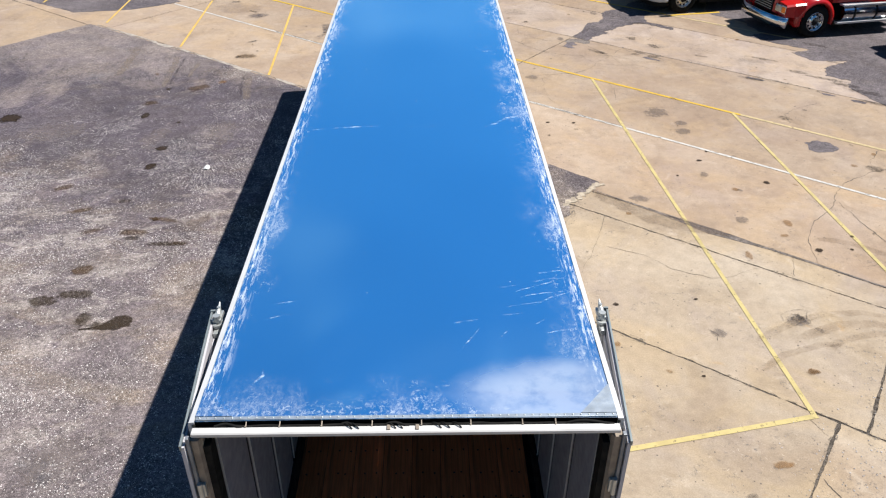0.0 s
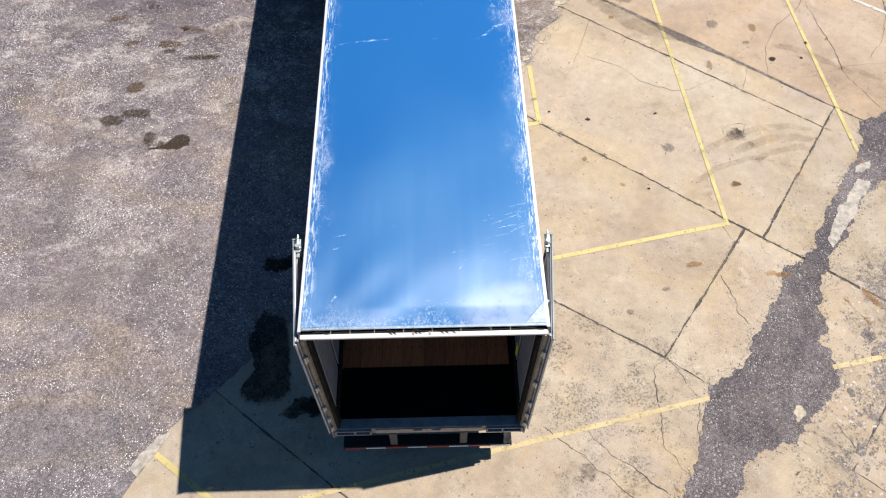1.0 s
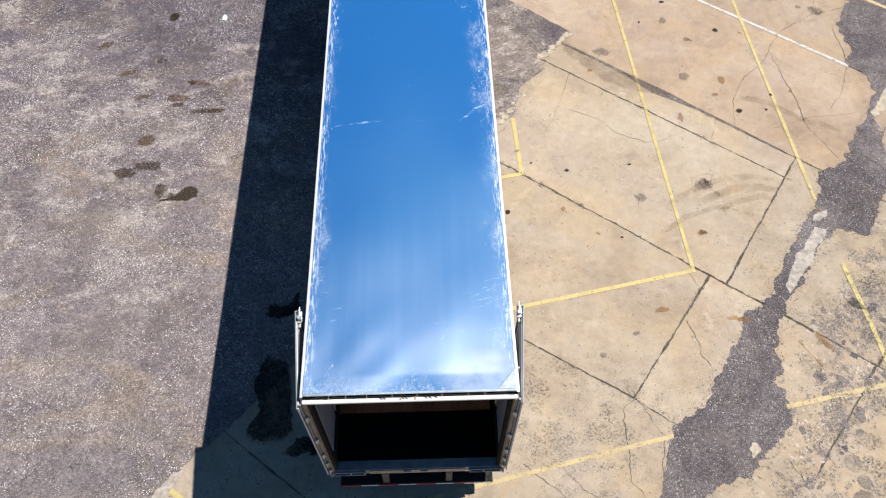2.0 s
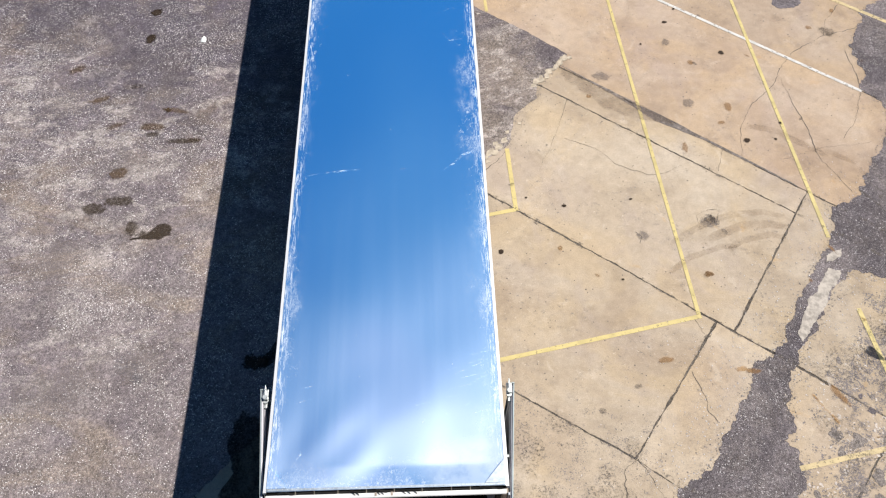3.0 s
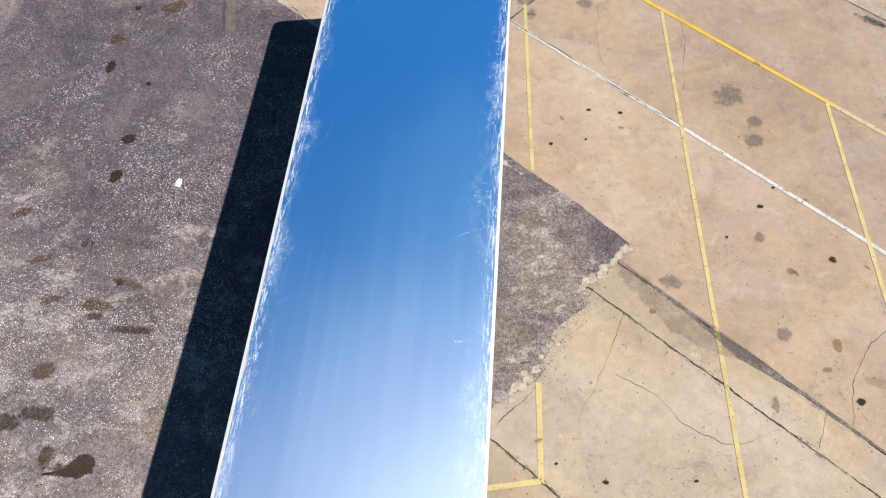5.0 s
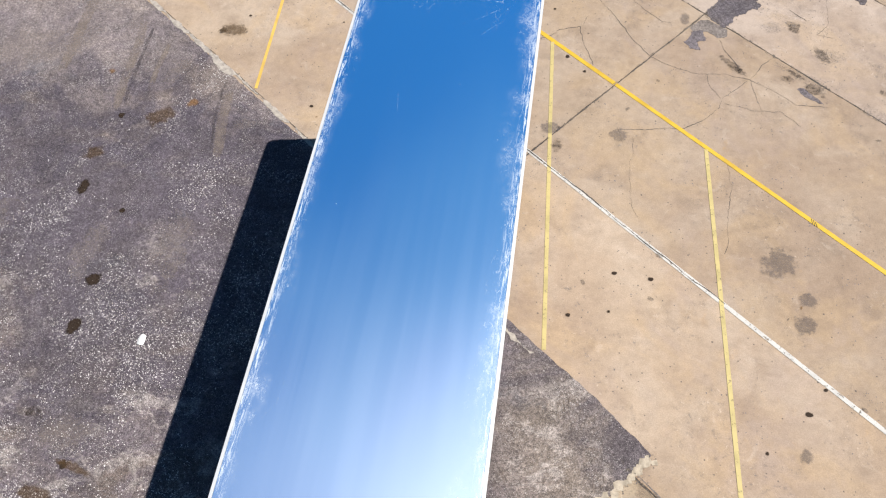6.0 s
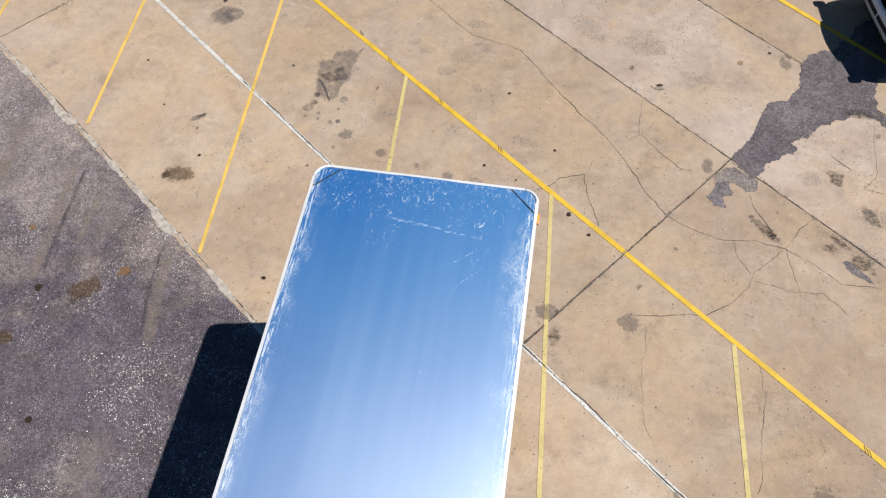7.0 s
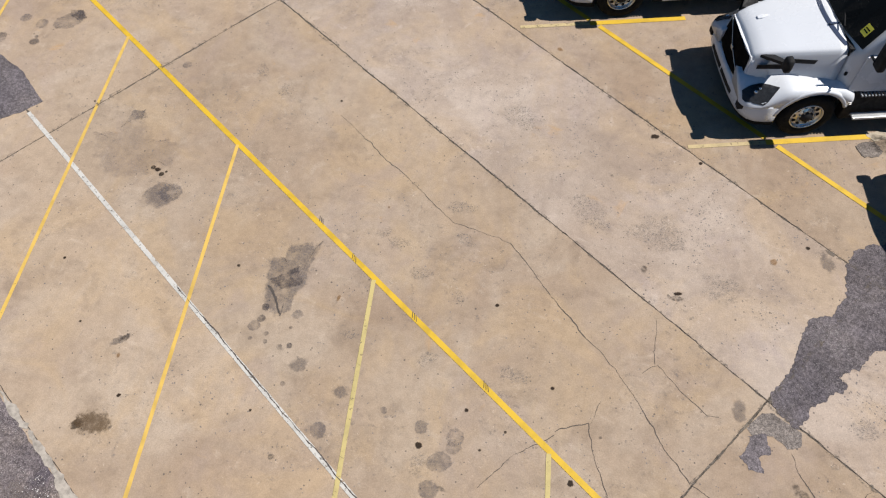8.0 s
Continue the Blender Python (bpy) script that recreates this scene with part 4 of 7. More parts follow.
row([(4.09, 4.83, 0.06, 0.05), (3.91, 24.97, 0.05, 0.05), (3.09, 25.50, 0.10, 0.08), (3.48, 22.20, 0.10, 0.06), (-6.05, 20.29, 0.05, 0.04), (-6.80, 21.39, 0.04, 0.04), (-5.88, 23.43, 0.10, 0.07), (-4.96, 19.18, 0.06, 0.05), (-2.91, 25.54, 0.04, 0.04), (5.65, 23.40, 0.05, 0.05), (7.24, 10.70, 0.10, 0.12), (7.20, 8.09, 0.10, 0.10)], OIL, 0.95)
# grey patches
row([(4.38, 20.31, 0.12, 0.18), (-2.36, 20.08, 0.16, 0.14), (-1.61, 19.73, 0.16, 0.12)], GREY_STAIN, 1.3)
row([(5.95, 23.16, 0.13, 0.22), (5.88, 14.44, 0.33, 0.36), (6.30, 13.76, 0.17, 0.15), (6.24, 13.28, 0.23, 0.20), (6.05, 11.06, 0.11, 0.13), (4.41, 10.04, 0.21, 0.17), (6.17, 9.19, 0.13, 0.16), (4.61, 5.77, 0.16, 0.14), (5.98, 6.10, 0.22, 0.17), (3.10, 16.92, 0.22, 0.17), (1.75, 16.91, 0.25, 0.16)], GREY_STAIN, 1.3)
row([(1.88, 16.50, 0.12, 0.2), (6.39, 18.85, 0.16, 0.10), (6.64, 20.39, 0.16, 0.18), (7.2, 22.0, 0.3, 0.14), (3.48, 22.10, 0.12, 0.06), (7.25, 25.9, 0.3, 0.24), (2.93, 22.57, 0.07, 0.09), (2.3, -0.3, 0.14, 0.12)], SMEAR, 1.3)
for s in ((2.2, 0.7, 0.9, 0.6, 20), (3.3, 0.9, 0.7, 0.5, 0), (2.0, 1.7, 0.5, 0.7, 0), (2.6, 2.1, 0.5, 0.25, -30), (3.0, -0.4, 0.7, 0.4, 40), (7.6, 3.0, 0.9, 0.6, 20), (8.9, 3.6, 0.9, 0.6, 0), (7.2, 1.9, 0.6, 0.5, 0), (6.2, 0.0, 0.8, 0.5, 40), (5.6, -0.6, 0.6, 0.5, 0)):
    stain(*s, GRIT, 0.0096)
for s in ((6.7, 18.9, 0.9, 0.22, -35), (8.2, 18.0, 0.9, 0.22, -35), (9.5, 16.7, 1.0, 0.25, -35), (7.3, 19.6, 0.5, 0.4, 0), (8.5, 19.2, 0.7, 0.3, -30), (9.6, 18.2, 0.6, 0.35, -30), (6.2, 20.3, 0.35, 0.25, 0), (2.0, 23.6, 0.7, 0.4, -30), (3.2, 23.3, 0.8, 0.5, -20), (4.2, 22.4, 0.5, 0.4, 0), (0.6, 25.6, 0.7, 0.4, -30), (-1.2, 22.5, 0.3, 0.2, 0), (1.0, 20.4, 0.4, 0.2, 0), (-0.2, 23.4, 0.4, 0.2, 0)):
    stain(*s, PIT, 0.0096)
rng = random.Random(77)
for k in range(26):
    f = rng.random()
    stain(6.9 + 3.4 * f + rng.gauss(0, 0.9), 0.2 + 4.6 * f + rng.gauss(0, 0.8), rng.uniform(0.25, 0.8), rng.uniform(0.15, 0.45), rng.uniform(0, 180), GRIT, 0.0096)
for k in range(10):
    stain(rng.uniform(1.7, 4.2), rng.uniform(-1.6, 1.8), rng.uniform(0.15, 0.4), rng.uniform(0.1, 0.25), rng.uniform(0, 180), GRIT, 0.0096)
for s in ((5.88, 7.96, 0.1, 0.2, 0), (7.03, 9.05, 0.1, 0.18, 0), (5.69, 4.89, 0.13, 0.09, 0), (6.8, 8.6, 0.14, 0.1, 0), (4.6, 3.2, 0.2, 0.08, 0), (6.05, 2.95, 0.2, 0.07, 0), (7.4, 2.5, 0.1, 0.35, 30), (-5.4, 16.6, 0.22, 0.13, 30), (-7.36, 17.2, 0.12, 0.10, 0), (5.7, 4.9, 0.12, 0.08, 0)):
    stain(*s, RUST)


for x, y, rx, ry in ((11.22, 16.77, 0.90, 0.14), (11.61, 16.25, 0.60, 0.18), (11.89, 15.71, 0.80, 0.20), (12.14, 18.06, 0.50, 0.12), (10.10, 18.41, 0.70, 0.12), (10.66, 17.31, 0.50, 0.16), (9.16, 16.78, 0.45, 0.14), (8.33, 18.67, 0.30, 0.12), (12.20, 19.72, 0.60, 0.20), (11.80, 14.93, 0.70, 0.16), (9.87, 11.28, 0.30, 0.20), (9.00, 14.04, 0.30, 0.15)):
    stain(x, y, rx, ry, -33, SMEAR, 0.0100)
for q in ((5.29, 19.09, 0.52, 0.13, -42), (5.45, 18.92, 0.25, 0.12, -42), (7.14, 19.66, 0.42, 0.17, -65), (6.92, 18.6, 0.34, 0.2, -35), (6.55, 19.0, 0.35, 0.08, -38)):
    stain(*q, SMEAR, 0.0104)
stain(-5.42, 18.64, 0.15, 0.14, 0, BROWN_SMEAR)
stain(-5.27, 20.08, 0.26, 0.11, 35, GREY_STAIN)
stain(-5.22, 20.12, 0.16, 0.08, 35, SMEAR, 0.0108)
stain(-5.18, 18.71, 0.5, 0.3, 20, BROWN)
for q in ((-5.35, 8.84, 0.42, 0.14, 0), (-4.43, 8.47, 0.3, 0.1, -10), (-5.8, 7.62, 0.25, 0.2, 30), (-6.64, 9.65, 0.4, 0.12, 20), (-7.3, 10.6, 0.35, 0.15, 40), (-4.9, 9.3, 0.5, 0.1, -15), (-6.1, 8.9, 0.35, 0.12, 25)):
    stain(*q, BROWN, 0.0103)
for x, y, r in ((-5.95, 16.15, 0.42), (-6.9, 15.1, 0.3)):
    stain(x, y, r, r * 0.7, 30, BROWN)
for q in ((-5.6, 7.9, 0.7, 0.5, 20), (-6.6, 5.6, 1.1, 0.6, 30), (-5.3, 4.9, 0.6, 0.4, 0), (-7.2, 9.6, 1.2, 0.7, 10), (-8.6, 13.4, 1.3, 0.8, 20), (-9.4, 17.6, 1.4, 0.8, 30), (-5.2, 9.8, 0.8, 0.4, 10), (-6.0, 2.9, 1.2, 0.7, 30), (-4.6, 3.4, 0.6, 0.5, 0), (-7.6, 11.5, 0.9, 0.5, 0), (-4.7, 13.2, 0.5, 1.2, 5), (-6.2, 13.0, 0.4, 1.0, -10)):
    stain(*q, DUST, z=0.0094)
for q in ((-5.83, 7.72, 0.22, 0.10, 20), (-5.9, 10.04, 0.22, 0.12, 0)):
    stain(*q, SMEAR, z=0.0098)


def film_material(name, color, strength, least=0.12):
    """A thin stain soaked into the slab, with a mottled body; "soak" thins it out towards the rim."""
    n = Nodes(name)
    c = n.mix(n.noise(4, 5), color, tuple(v * 0.72 for v in color))
    a = n.math("MULTIPLY", n.ramp(n.noise(3.0, 7, 0.7), 0.32, 0.62, least, 1.0), n.ramp(n.noise(28, 6, 0.8), 0.34, 0.60, 0.5, 1.0))
    fade = n.t.nodes.new("ShaderNodeAttribute")
    fade.attribute_name = "soak"
    rim = n.ramp(n.math("ADD", fade.outputs["Fac"], n.math("MULTIPLY", n.math("SUBTRACT", n.noise(14, 7, 0.75), 0.5), 1.1)), 0.22, 0.55)
    return n.set(c, 0.85, Specular_IOR_Level=0.15, alpha=n.math("MULTIPLY", n.math("MULTIPLY", a, rim), strength))


GREY_FILM = film_material("grey_film", (0.088, 0.077, 0.080), 0.50)
FAINT_FILM = film_material("faint_mauve_film", (0.110, 0.090, 0.092), 0.22)
DARK_FILM = film_material("dark_film", (0.052, 0.044, 0.046), 0.62)
OIL_FILM = film_material("oil_film", (0.026, 0.018, 0.012), 0.97, 0.8)
RUST_FILM = film_material("rust_film", (0.27, 0.13, 0.02), 0.55)
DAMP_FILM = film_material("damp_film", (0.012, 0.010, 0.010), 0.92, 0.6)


def blot(points, material, z, seed, step=0.025, amp=0.055):
    """A stain with an outline of its own."""
    ring = rough_outline(points, step, amp, seed)
    cx, cy = sum(p[0] for p in ring) / len(ring), sum(p[1] for p in ring) / len(ring)
    bm = bmesh.new()
    soak = bm.verts.layers.float.new("soak")
    loops = []
    for f, level in ((1.12, 0.0), (0.92, 0.5), (0.70, 1.0)):
        loops.append([bm.verts.new((cx + (x - cx) * f, cy + (y - cy) * f, z)) for x, y in ring])
        for v in loops[-1]:
            v[soak] = level
    for a, b in zip(loops, loops[1:]):
        for k in range(len(ring)):
            m = (k + 1) % len(ring)
            bm.faces.new((a[k], a[m], b[m], b[k]))
    bm.faces.new(loops[-1])
    bmesh.ops.triangulate(bm, faces=[f for f in bm.faces if len(f.verts) > 4])
    return part("stain", bm, material, pavement)


def drops(items, material, z):
    """Round drips, each a little out of round."""
    for k, (x, y, r) in enumerate(items):
        blot([(x + r * math.cos(q * math.tau / 9) * (1 + 0.2 * math.sin(k + q)), y + r * math.sin(q * math.tau / 9)) for q in range(9)], material, z + 0.0001 * (k % 5), k * 2.3 + 1, 0.02, 0.02)


crack([uv(u_, lot_edge(u_) + 0.012) for u_ in (-21.8, -19.5, -17, -14.5, -12.2)], 0.022, 0.02, 71.0, 0.0075)
# parking-bay stains: soaked films with drips round them
blot([(-9.44, 26.75), (-9.43, 27.01), (-9.22, 27.16), (-8.97, 27.3), (-8.8, 27.09), (-8.96, 26.78), (-9.33, 26.64)], GREY_FILM, 0.0101, 1)
blot([(-9.22, 27.16), (-9.23, 27.27), (-8.97, 27.3), (-8.8, 27.09), (-8.96, 26.99)], DARK_FILM, 0.0104, 2)
blot([(-7.43, 24.12), (-6.93, 24.26), (-6.87, 24.66), (-6.61, 24.8), (-6.37, 24.34), (-6.19, 24.03), (-5.78, 24.09), (-5.59, 23.85), (-5.66, 23.45), (-5.92, 23.29), (-6.72, 23.18), (-7.22, 23.62)], FAINT_FILM, 0.0101, 3, 0.03, 0.12)
blot([(-6.95, 24.3), (-6.84, 24.73), (-6.61, 24.8), (-6.51, 24.6), (-6.79, 24.46)], GREY_FILM, 0.0104, 4)
blot([(-3.31, 21.86), (-3.05, 21.93), (-3.06, 22.18), (-2.84, 22.3), (-2.61, 22.24), (-2.48, 22.42), (-2.52, 22.11), (-2.63, 21.72), (-2.58, 21.49), (-2.71, 21.21), (-2.7, 20.95), (-2.87, 20.8), (-3.11, 20.95), (-3.23, 21.07), (-3.26, 21.46)], GREY_FILM, 0.0101, 5)
blot([(-3.2, 21.47), (-3.0, 21.63), (-2.81, 21.8), (-2.67, 21.51), (-2.84, 21.35), (-2.98, 21.33)], DARK_FILM, 0.0104, 6, 0.05, 0.07)
crack([(-3.2, 21.37), (-3.02, 21.16), (-2.87, 20.86)], 0.05, 0.05, 61, 0.0109)
drops([(-9.68, 26.78, 0.14), (-10.1, 26.91, 0.12), (-3.24, 20.63, 0.10), (-2.58, 20.92, 0.10), (-1.79, 19.1, 0.14), (-0.89, 19.55, 0.06), (-0.3, 19.37, 0.11), (0.21, 19.29, 0.15), (0.22, 19.15, 0.11), (0.06, 18.9, 0.17), (-0.03, 18.49, 0.15), (7.25, 0.23, 0.17), (7.34, -0.07, 0.13), (7.21, -0.39, 0.2), (-6.22, 26.05, 0.1), (-5.63, 22.89, 0.30), (-5.45, 22.97, 0.22)], GREY_FILM, 0.0106)
drops([(-3.15, 20.97, 0.075), (-3.16, 20.77, 0.07), (-3.24, 20.4, 0.04), (-3.0, 20.52, 0.04), (-2.98, 20.38, 0.045), (-2.73, 20.32, 0.05), (-2.58, 20.37, 0.055), (-2.64, 20.68, 0.03), (-2.52, 19.74, 0.04), (-9.6, 26.25, 0.10), (-9.62, 26.4, 0.05), (-10.35, 26.3, 0.13)], DARK_FILM, 0.0108)
drops([(-5.98, 23.46, 0.05), (-5.78, 23.34, 0.045), (-5.71, 23.4, 0.03), (-8.58, 25.52, 0.02), (-7.69, 24.86, 0.025), (-0.28, 19.1, 0.06), (-3.81, 21.67, 0.025), (-2.89, 19.25, 0.02), (0.95, 19.48, 0.02), (0.61, 19.16, 0.02)], OIL_FILM, 0.0111)
for k, (x, y) in enumerate(((-1.66, 20.7), (-0.38, 20.46), (-0.26, 18.84), (-0.05, 21.63), (-0.09, 22.75), (-0.72, 21.96), (-1.48, 22.69), (-4.08, 25.66), (-4.65, 26.11))):
    stain(x, y, 0.22 + 0.04 * (k % 3), 0.16, k * 37, PIT, 0.0096)
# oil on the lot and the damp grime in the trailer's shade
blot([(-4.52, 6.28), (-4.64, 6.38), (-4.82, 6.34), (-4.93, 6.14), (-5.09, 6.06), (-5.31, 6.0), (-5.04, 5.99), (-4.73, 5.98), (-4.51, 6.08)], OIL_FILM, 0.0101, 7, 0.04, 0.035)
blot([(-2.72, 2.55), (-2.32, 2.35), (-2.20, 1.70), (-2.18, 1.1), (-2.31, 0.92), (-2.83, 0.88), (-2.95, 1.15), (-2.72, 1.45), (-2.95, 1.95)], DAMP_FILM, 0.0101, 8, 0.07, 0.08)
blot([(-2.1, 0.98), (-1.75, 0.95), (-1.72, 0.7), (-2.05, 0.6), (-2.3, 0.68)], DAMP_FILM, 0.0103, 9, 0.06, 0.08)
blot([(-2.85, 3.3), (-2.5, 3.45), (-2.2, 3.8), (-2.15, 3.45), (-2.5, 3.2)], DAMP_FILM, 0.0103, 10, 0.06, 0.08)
# rust-orange paint residue by the strip
for q in ([(6.95, 2.52), (7.05, 2.27), (7.28, 1.95), (7.2, 2.1), (7.02, 2.42)], [(5.75, 3.02), (5.98, 3.04), (5.98, 2.95), (5.78, 2.94)], [(8.05, 5.55), (8.15, 5.32), (8.26, 5.22), (8.2, 5.4)]):
    blot(q, RUST_FILM, 0.0112, q[0][0], 0.03, 0.05)


def tyre_mark(points, width, material):
    """A soft-edged track; "soak" thins it out towards its rims and ends."""
    pts = rough_outline(points, 0.12, 0.012, 3.0, closed=False)
    bm = bmesh.new()
    soak = bm.verts.layers.float.new("soak")
    rows = []
    for k, (x, y) in enumerate(pts):
        a, b = pts[max(0, k - 1)], pts[min(len(pts) - 1, k + 1)]
        side = Vector((a[1] - b[1], b[0] - a[0])).normalized()
        level = min(1.0, min(k, len(pts) - 1 - k) / 4.0)
        rows.append([])
        for f, edge in ((-0.75, 0.0), (-0.3, 1.0), (0.3, 1.0), (0.75, 0.0)):
            v = bm.verts.new((x + side.x * f * width, y + side.y * f * width, 0.0097))
            v[soak] = edge * level
            rows[-1].append(v)
    for a, b in zip(rows, rows[1:]):
        for k in range(3):
            bm.faces.new((a[k], a[k + 1], b[k + 1], b[k]))
    return part("tyre_mark", bm, material, pavement)


TYRE_SOFT = film_material("tyre_film", (0.158, 0.100, 0.058), 0.25, 0.1)
EARTH = film_material("earth_track", (0.170, 0.138, 0.118), 0.62, 0.15)
JOINT_DIRT = Nodes("joint_dirt")
JOINT_DIRT.set((0.085, 0.070, 0.056), 0.9, alpha=JOINT_DIRT.ramp(JOINT_DIRT.noise(9, 9, 0.8, warp=0.6), 0.50, 0.62, 0.0, 0.75))


def joint_dirt(a, b, width, k):
    """Crumbs and grime caught along a joint."""
    pts = rough_outline([a, b], 0.12, 0.03, 5.0 + k, closed=False)
    ws = [width * (0.3 + 1.6 * abs(noise.noise((x * 1.3, y * 1.3, k)))) for x, y in pts]
    part("joint_dirt", ribbon(pts, ws, 0.0092 + 0.00003 * k), JOINT_DIRT.m, pavement)


for k, (a, b) in enumerate(((uv(*a1(-3.5)), uv(*a1(16))), (uv(*a2(-3.5)), uv(*a2(5.0))), (uv(*j2(-4.0)), uv(*j2(5.2))), (uv(-4.3, 10.31), uv(16, 10.31)), (uv(2.33, 6.58), uv(2.16, 10.2)), (uv(2.03, 3.5), uv(1.99, 6.5)),
                            (uv(5.25, 3.6), uv(5.25, 10.2)), (uv(-9.0, 13.7), uv(-9.0, 33)), (uv(-21.35, 10.9), uv(-21.35, 22)), (uv(-22, 19.08), uv(8, 19.08)), (uv(-22, 22.07), uv(8, 22.07)), (uv(3.4, 10.4), uv(3.4, 22)))):
    joint_dirt(a, b, 0.10, k)
for w_, track in ((0.12, [(4.99, 5.53), (5.45, 5.79), (5.97, 6.08), (6.48, 6.24), (7.08, 6.27), (7.63, 6.11)]), (0.16, [(5.6, 5.45), (6.02, 5.74), (6.59, 5.96), (7.13, 5.99), (7.67, 5.83)]), (0.12, [(6.06, 5.3), (6.48, 5.62), (7.1, 5.74), (7.46, 5.6)]),
                  (0.10, [(4.75, 4.8), (5.4, 5.26), (6.1, 5.5), (6.6, 5.5)]), (0.14, [(7.16, 8.53), (7.88, 8.34), (8.6, 7.75), (8.9, 7.5)]), (0.12, [(8.2, 8.0), (8.8, 7.75), (9.5, 7.3)])):
    tyre_mark(track, w_, TYRE_SOFT)
for w_, track in ((0.16, [(-7.23, 18.86), (-7.09, 18.04), (-7.02, 17.01), (-6.89, 16.06)]), (0.10, [(-6.43, 18.32), (-6.45, 17.35), (-6.4, 16.6)]), (0.18, [(-4.78, 17.17), (-4.7, 16.3), (-4.49, 15.15)]), (0.2, [(-8.6, 19.7), (-8.5, 18.4), (-8.4, 16.9)])):
    tyre_mark(track, w_, EARTH)
tyre_mark([(-6.95, 18.7), (-6.90, 17.7), (-6.82, 16.7), (-6.74, 16.2)], 0.06, DARK_FILM)
tyre_mark([(-4.93, 17.2), (-4.86, 16.3), (-4.66, 15.3)], 0.05, DARK_FILM)
for x, y, rx, ry, q in ((-7.3, 18.5, 0.5, 0.35, 60), (-8.5, 19.2, 0.7, 0.4, -40), (-6.0, 17.4, 0.5, 0.3, 60), (-4.2, 16.2, 0.35, 0.15, 20), (-8.3, 18.0, 0.8, 0.3, 70), (-9.6, 19.4, 0.9, 0.4, -30)):
    stain(x, y, rx, ry, q, DUST, 0.0099)
# brown crust along the slab joint beside the repair patch, and a ringed scuff
BROWN_FILM = film_material("brown_film", (0.160, 0.116, 0.084), 0.42, 0.2)
MAUVE_FILM = film_material("mauve_film", (0.112, 0.090, 0.080), 0.6, 0.4)
blot([(3.48, 10.36), (4.08, 9.91), (4.63, 9.55), (5.21, 9.08), (5.89, 8.57), (5.27, 8.7), (4.78, 8.85), (4.3, 9.13), (3.9, 9.58), (3.55, 9.95)], BROWN_FILM, 0.0107, 21)
blot([(4.80, 9.36), (5.45, 8.93), (5.85, 8.60), (5.28, 8.75)], MAUVE_FILM, 0.0109, 22)
crack([(5.73, 6.06), (5.88, 5.94), (6.16, 6.11), (6.25, 6.35), (6.03, 6.33), (5.74, 6.2), (5.73, 6.06)], 0.014, 0.06, 61.0, 0.0112)

scrap = tagged(part("paper_scrap", loft([[(-4.66, 11.38, 0.02), (-4.60, 11.36, 0.05), (-4.55, 11.38, 0.02)], [(-4.67, 11.46, 0.02), (-4.61, 11.46, 0.075), (-4.54, 11.45, 0.02)], [(-4.65, 11.55, 0.012), (-4.60, 11.56, 0.04), (-4.56, 11.54, 0.012)]], True), PAPER), "crumpled white paper scrap on the asphalt", "litter")


# ---- semi-trailer ----
LENGTH, HALF, TOP, DECK = 16.33, 1.30, 4.10, 1.22


trailer = tagged(new("semi_trailer"), "long white dry-van semi-trailer with scuffed aluminium roof and open back", "trailer")


def roof_height(x, y):
    """The thin sheet: a faint crown, soft waves, and a shallow sag at the back corner."""
    back = max(0.0, 1 - y / 2.6)
    crown = 0.012 * (1 - (x / HALF) ** 2)
    dents = 0.016 * back * noise.noise((x * 1.7 + 3, y * 1.3, 0.4)) + 0.0016 * noise.noise((x * 1.2, y * 0.7, 2.2))
    r = math.hypot((x - 0.95) / 1.75, (y + 0.15) / 1.15) + 0.10 * noise.noise((x * 1.4, y * 1.1, 5.1))
    dents -= 0.044 * max(0.0, math.log1p(math.exp((1 - r) * 14)) / 14)
    r = math.hypot((x + 0.55) / 0.75, (y + 0.05) / 0.75)
    dents += 0.012 * max(0.0, math.log1p(math.exp((1 - r) * 10)) / 10)
    d = x * 0.76 - y * 0.65
    dents += 0.0036 * math.sin(d * 11.0 + 1.5 * noise.noise((x * 1.2, y * 1.2, 8.0))) * math.exp(-((x + 0.50) ** 2 / 0.30 + (y - 0.55) ** 2 / 0.22))
    # bumps placed so the sheet's reflections look pale there from the camera
    for cx, cy, size, h in ((-0.45, 2.35, 0.42, 0.016), (-0.1, 7.4, 0.6, 0.016), (0.75, 3.3, 0.45, 0.012), (0.5, 10.6, 0.6, 0.010)):
        dents += h * math.exp(-((x - cx) ** 2 + (y - cy) ** 2 * 0.7) / (2 * size * size))
    fade = min(1.0, (HALF - abs(x)) / 0.2)
    fade = max(0.0, min(fade, (y - 0.10) / 0.22))
    return crown + dents * fade


bm = bmesh.new()
NX, NY = 56, 300
grid = []
for j in range(NY + 1):
    y = 0.080 + (LENGTH - 0.03 - 0.080) * (0.4 * j / NY + 0.6 * (j / NY) ** 2)
    w = HALF - 0.035
    if y > LENGTH - 0.16:
        d = (y - (LENGTH - 0.16)) / 0.16
        w = HALF - 0.035 - 0.13 * (1 - math.sqrt(max(0, 1 - d * d)))
    grid.append([bm.verts.new((w * (2 * i / NX - 1), y, TOP + roof_height(w * (2 * i / NX - 1), y))) for i in range(NX + 1)])
for a, b in zip(grid, grid[1:]):
    for i in range(NX):
        bm.faces.new((a[i], a[i + 1], b[i + 1], b[i]))
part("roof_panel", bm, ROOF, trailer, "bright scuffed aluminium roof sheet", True)
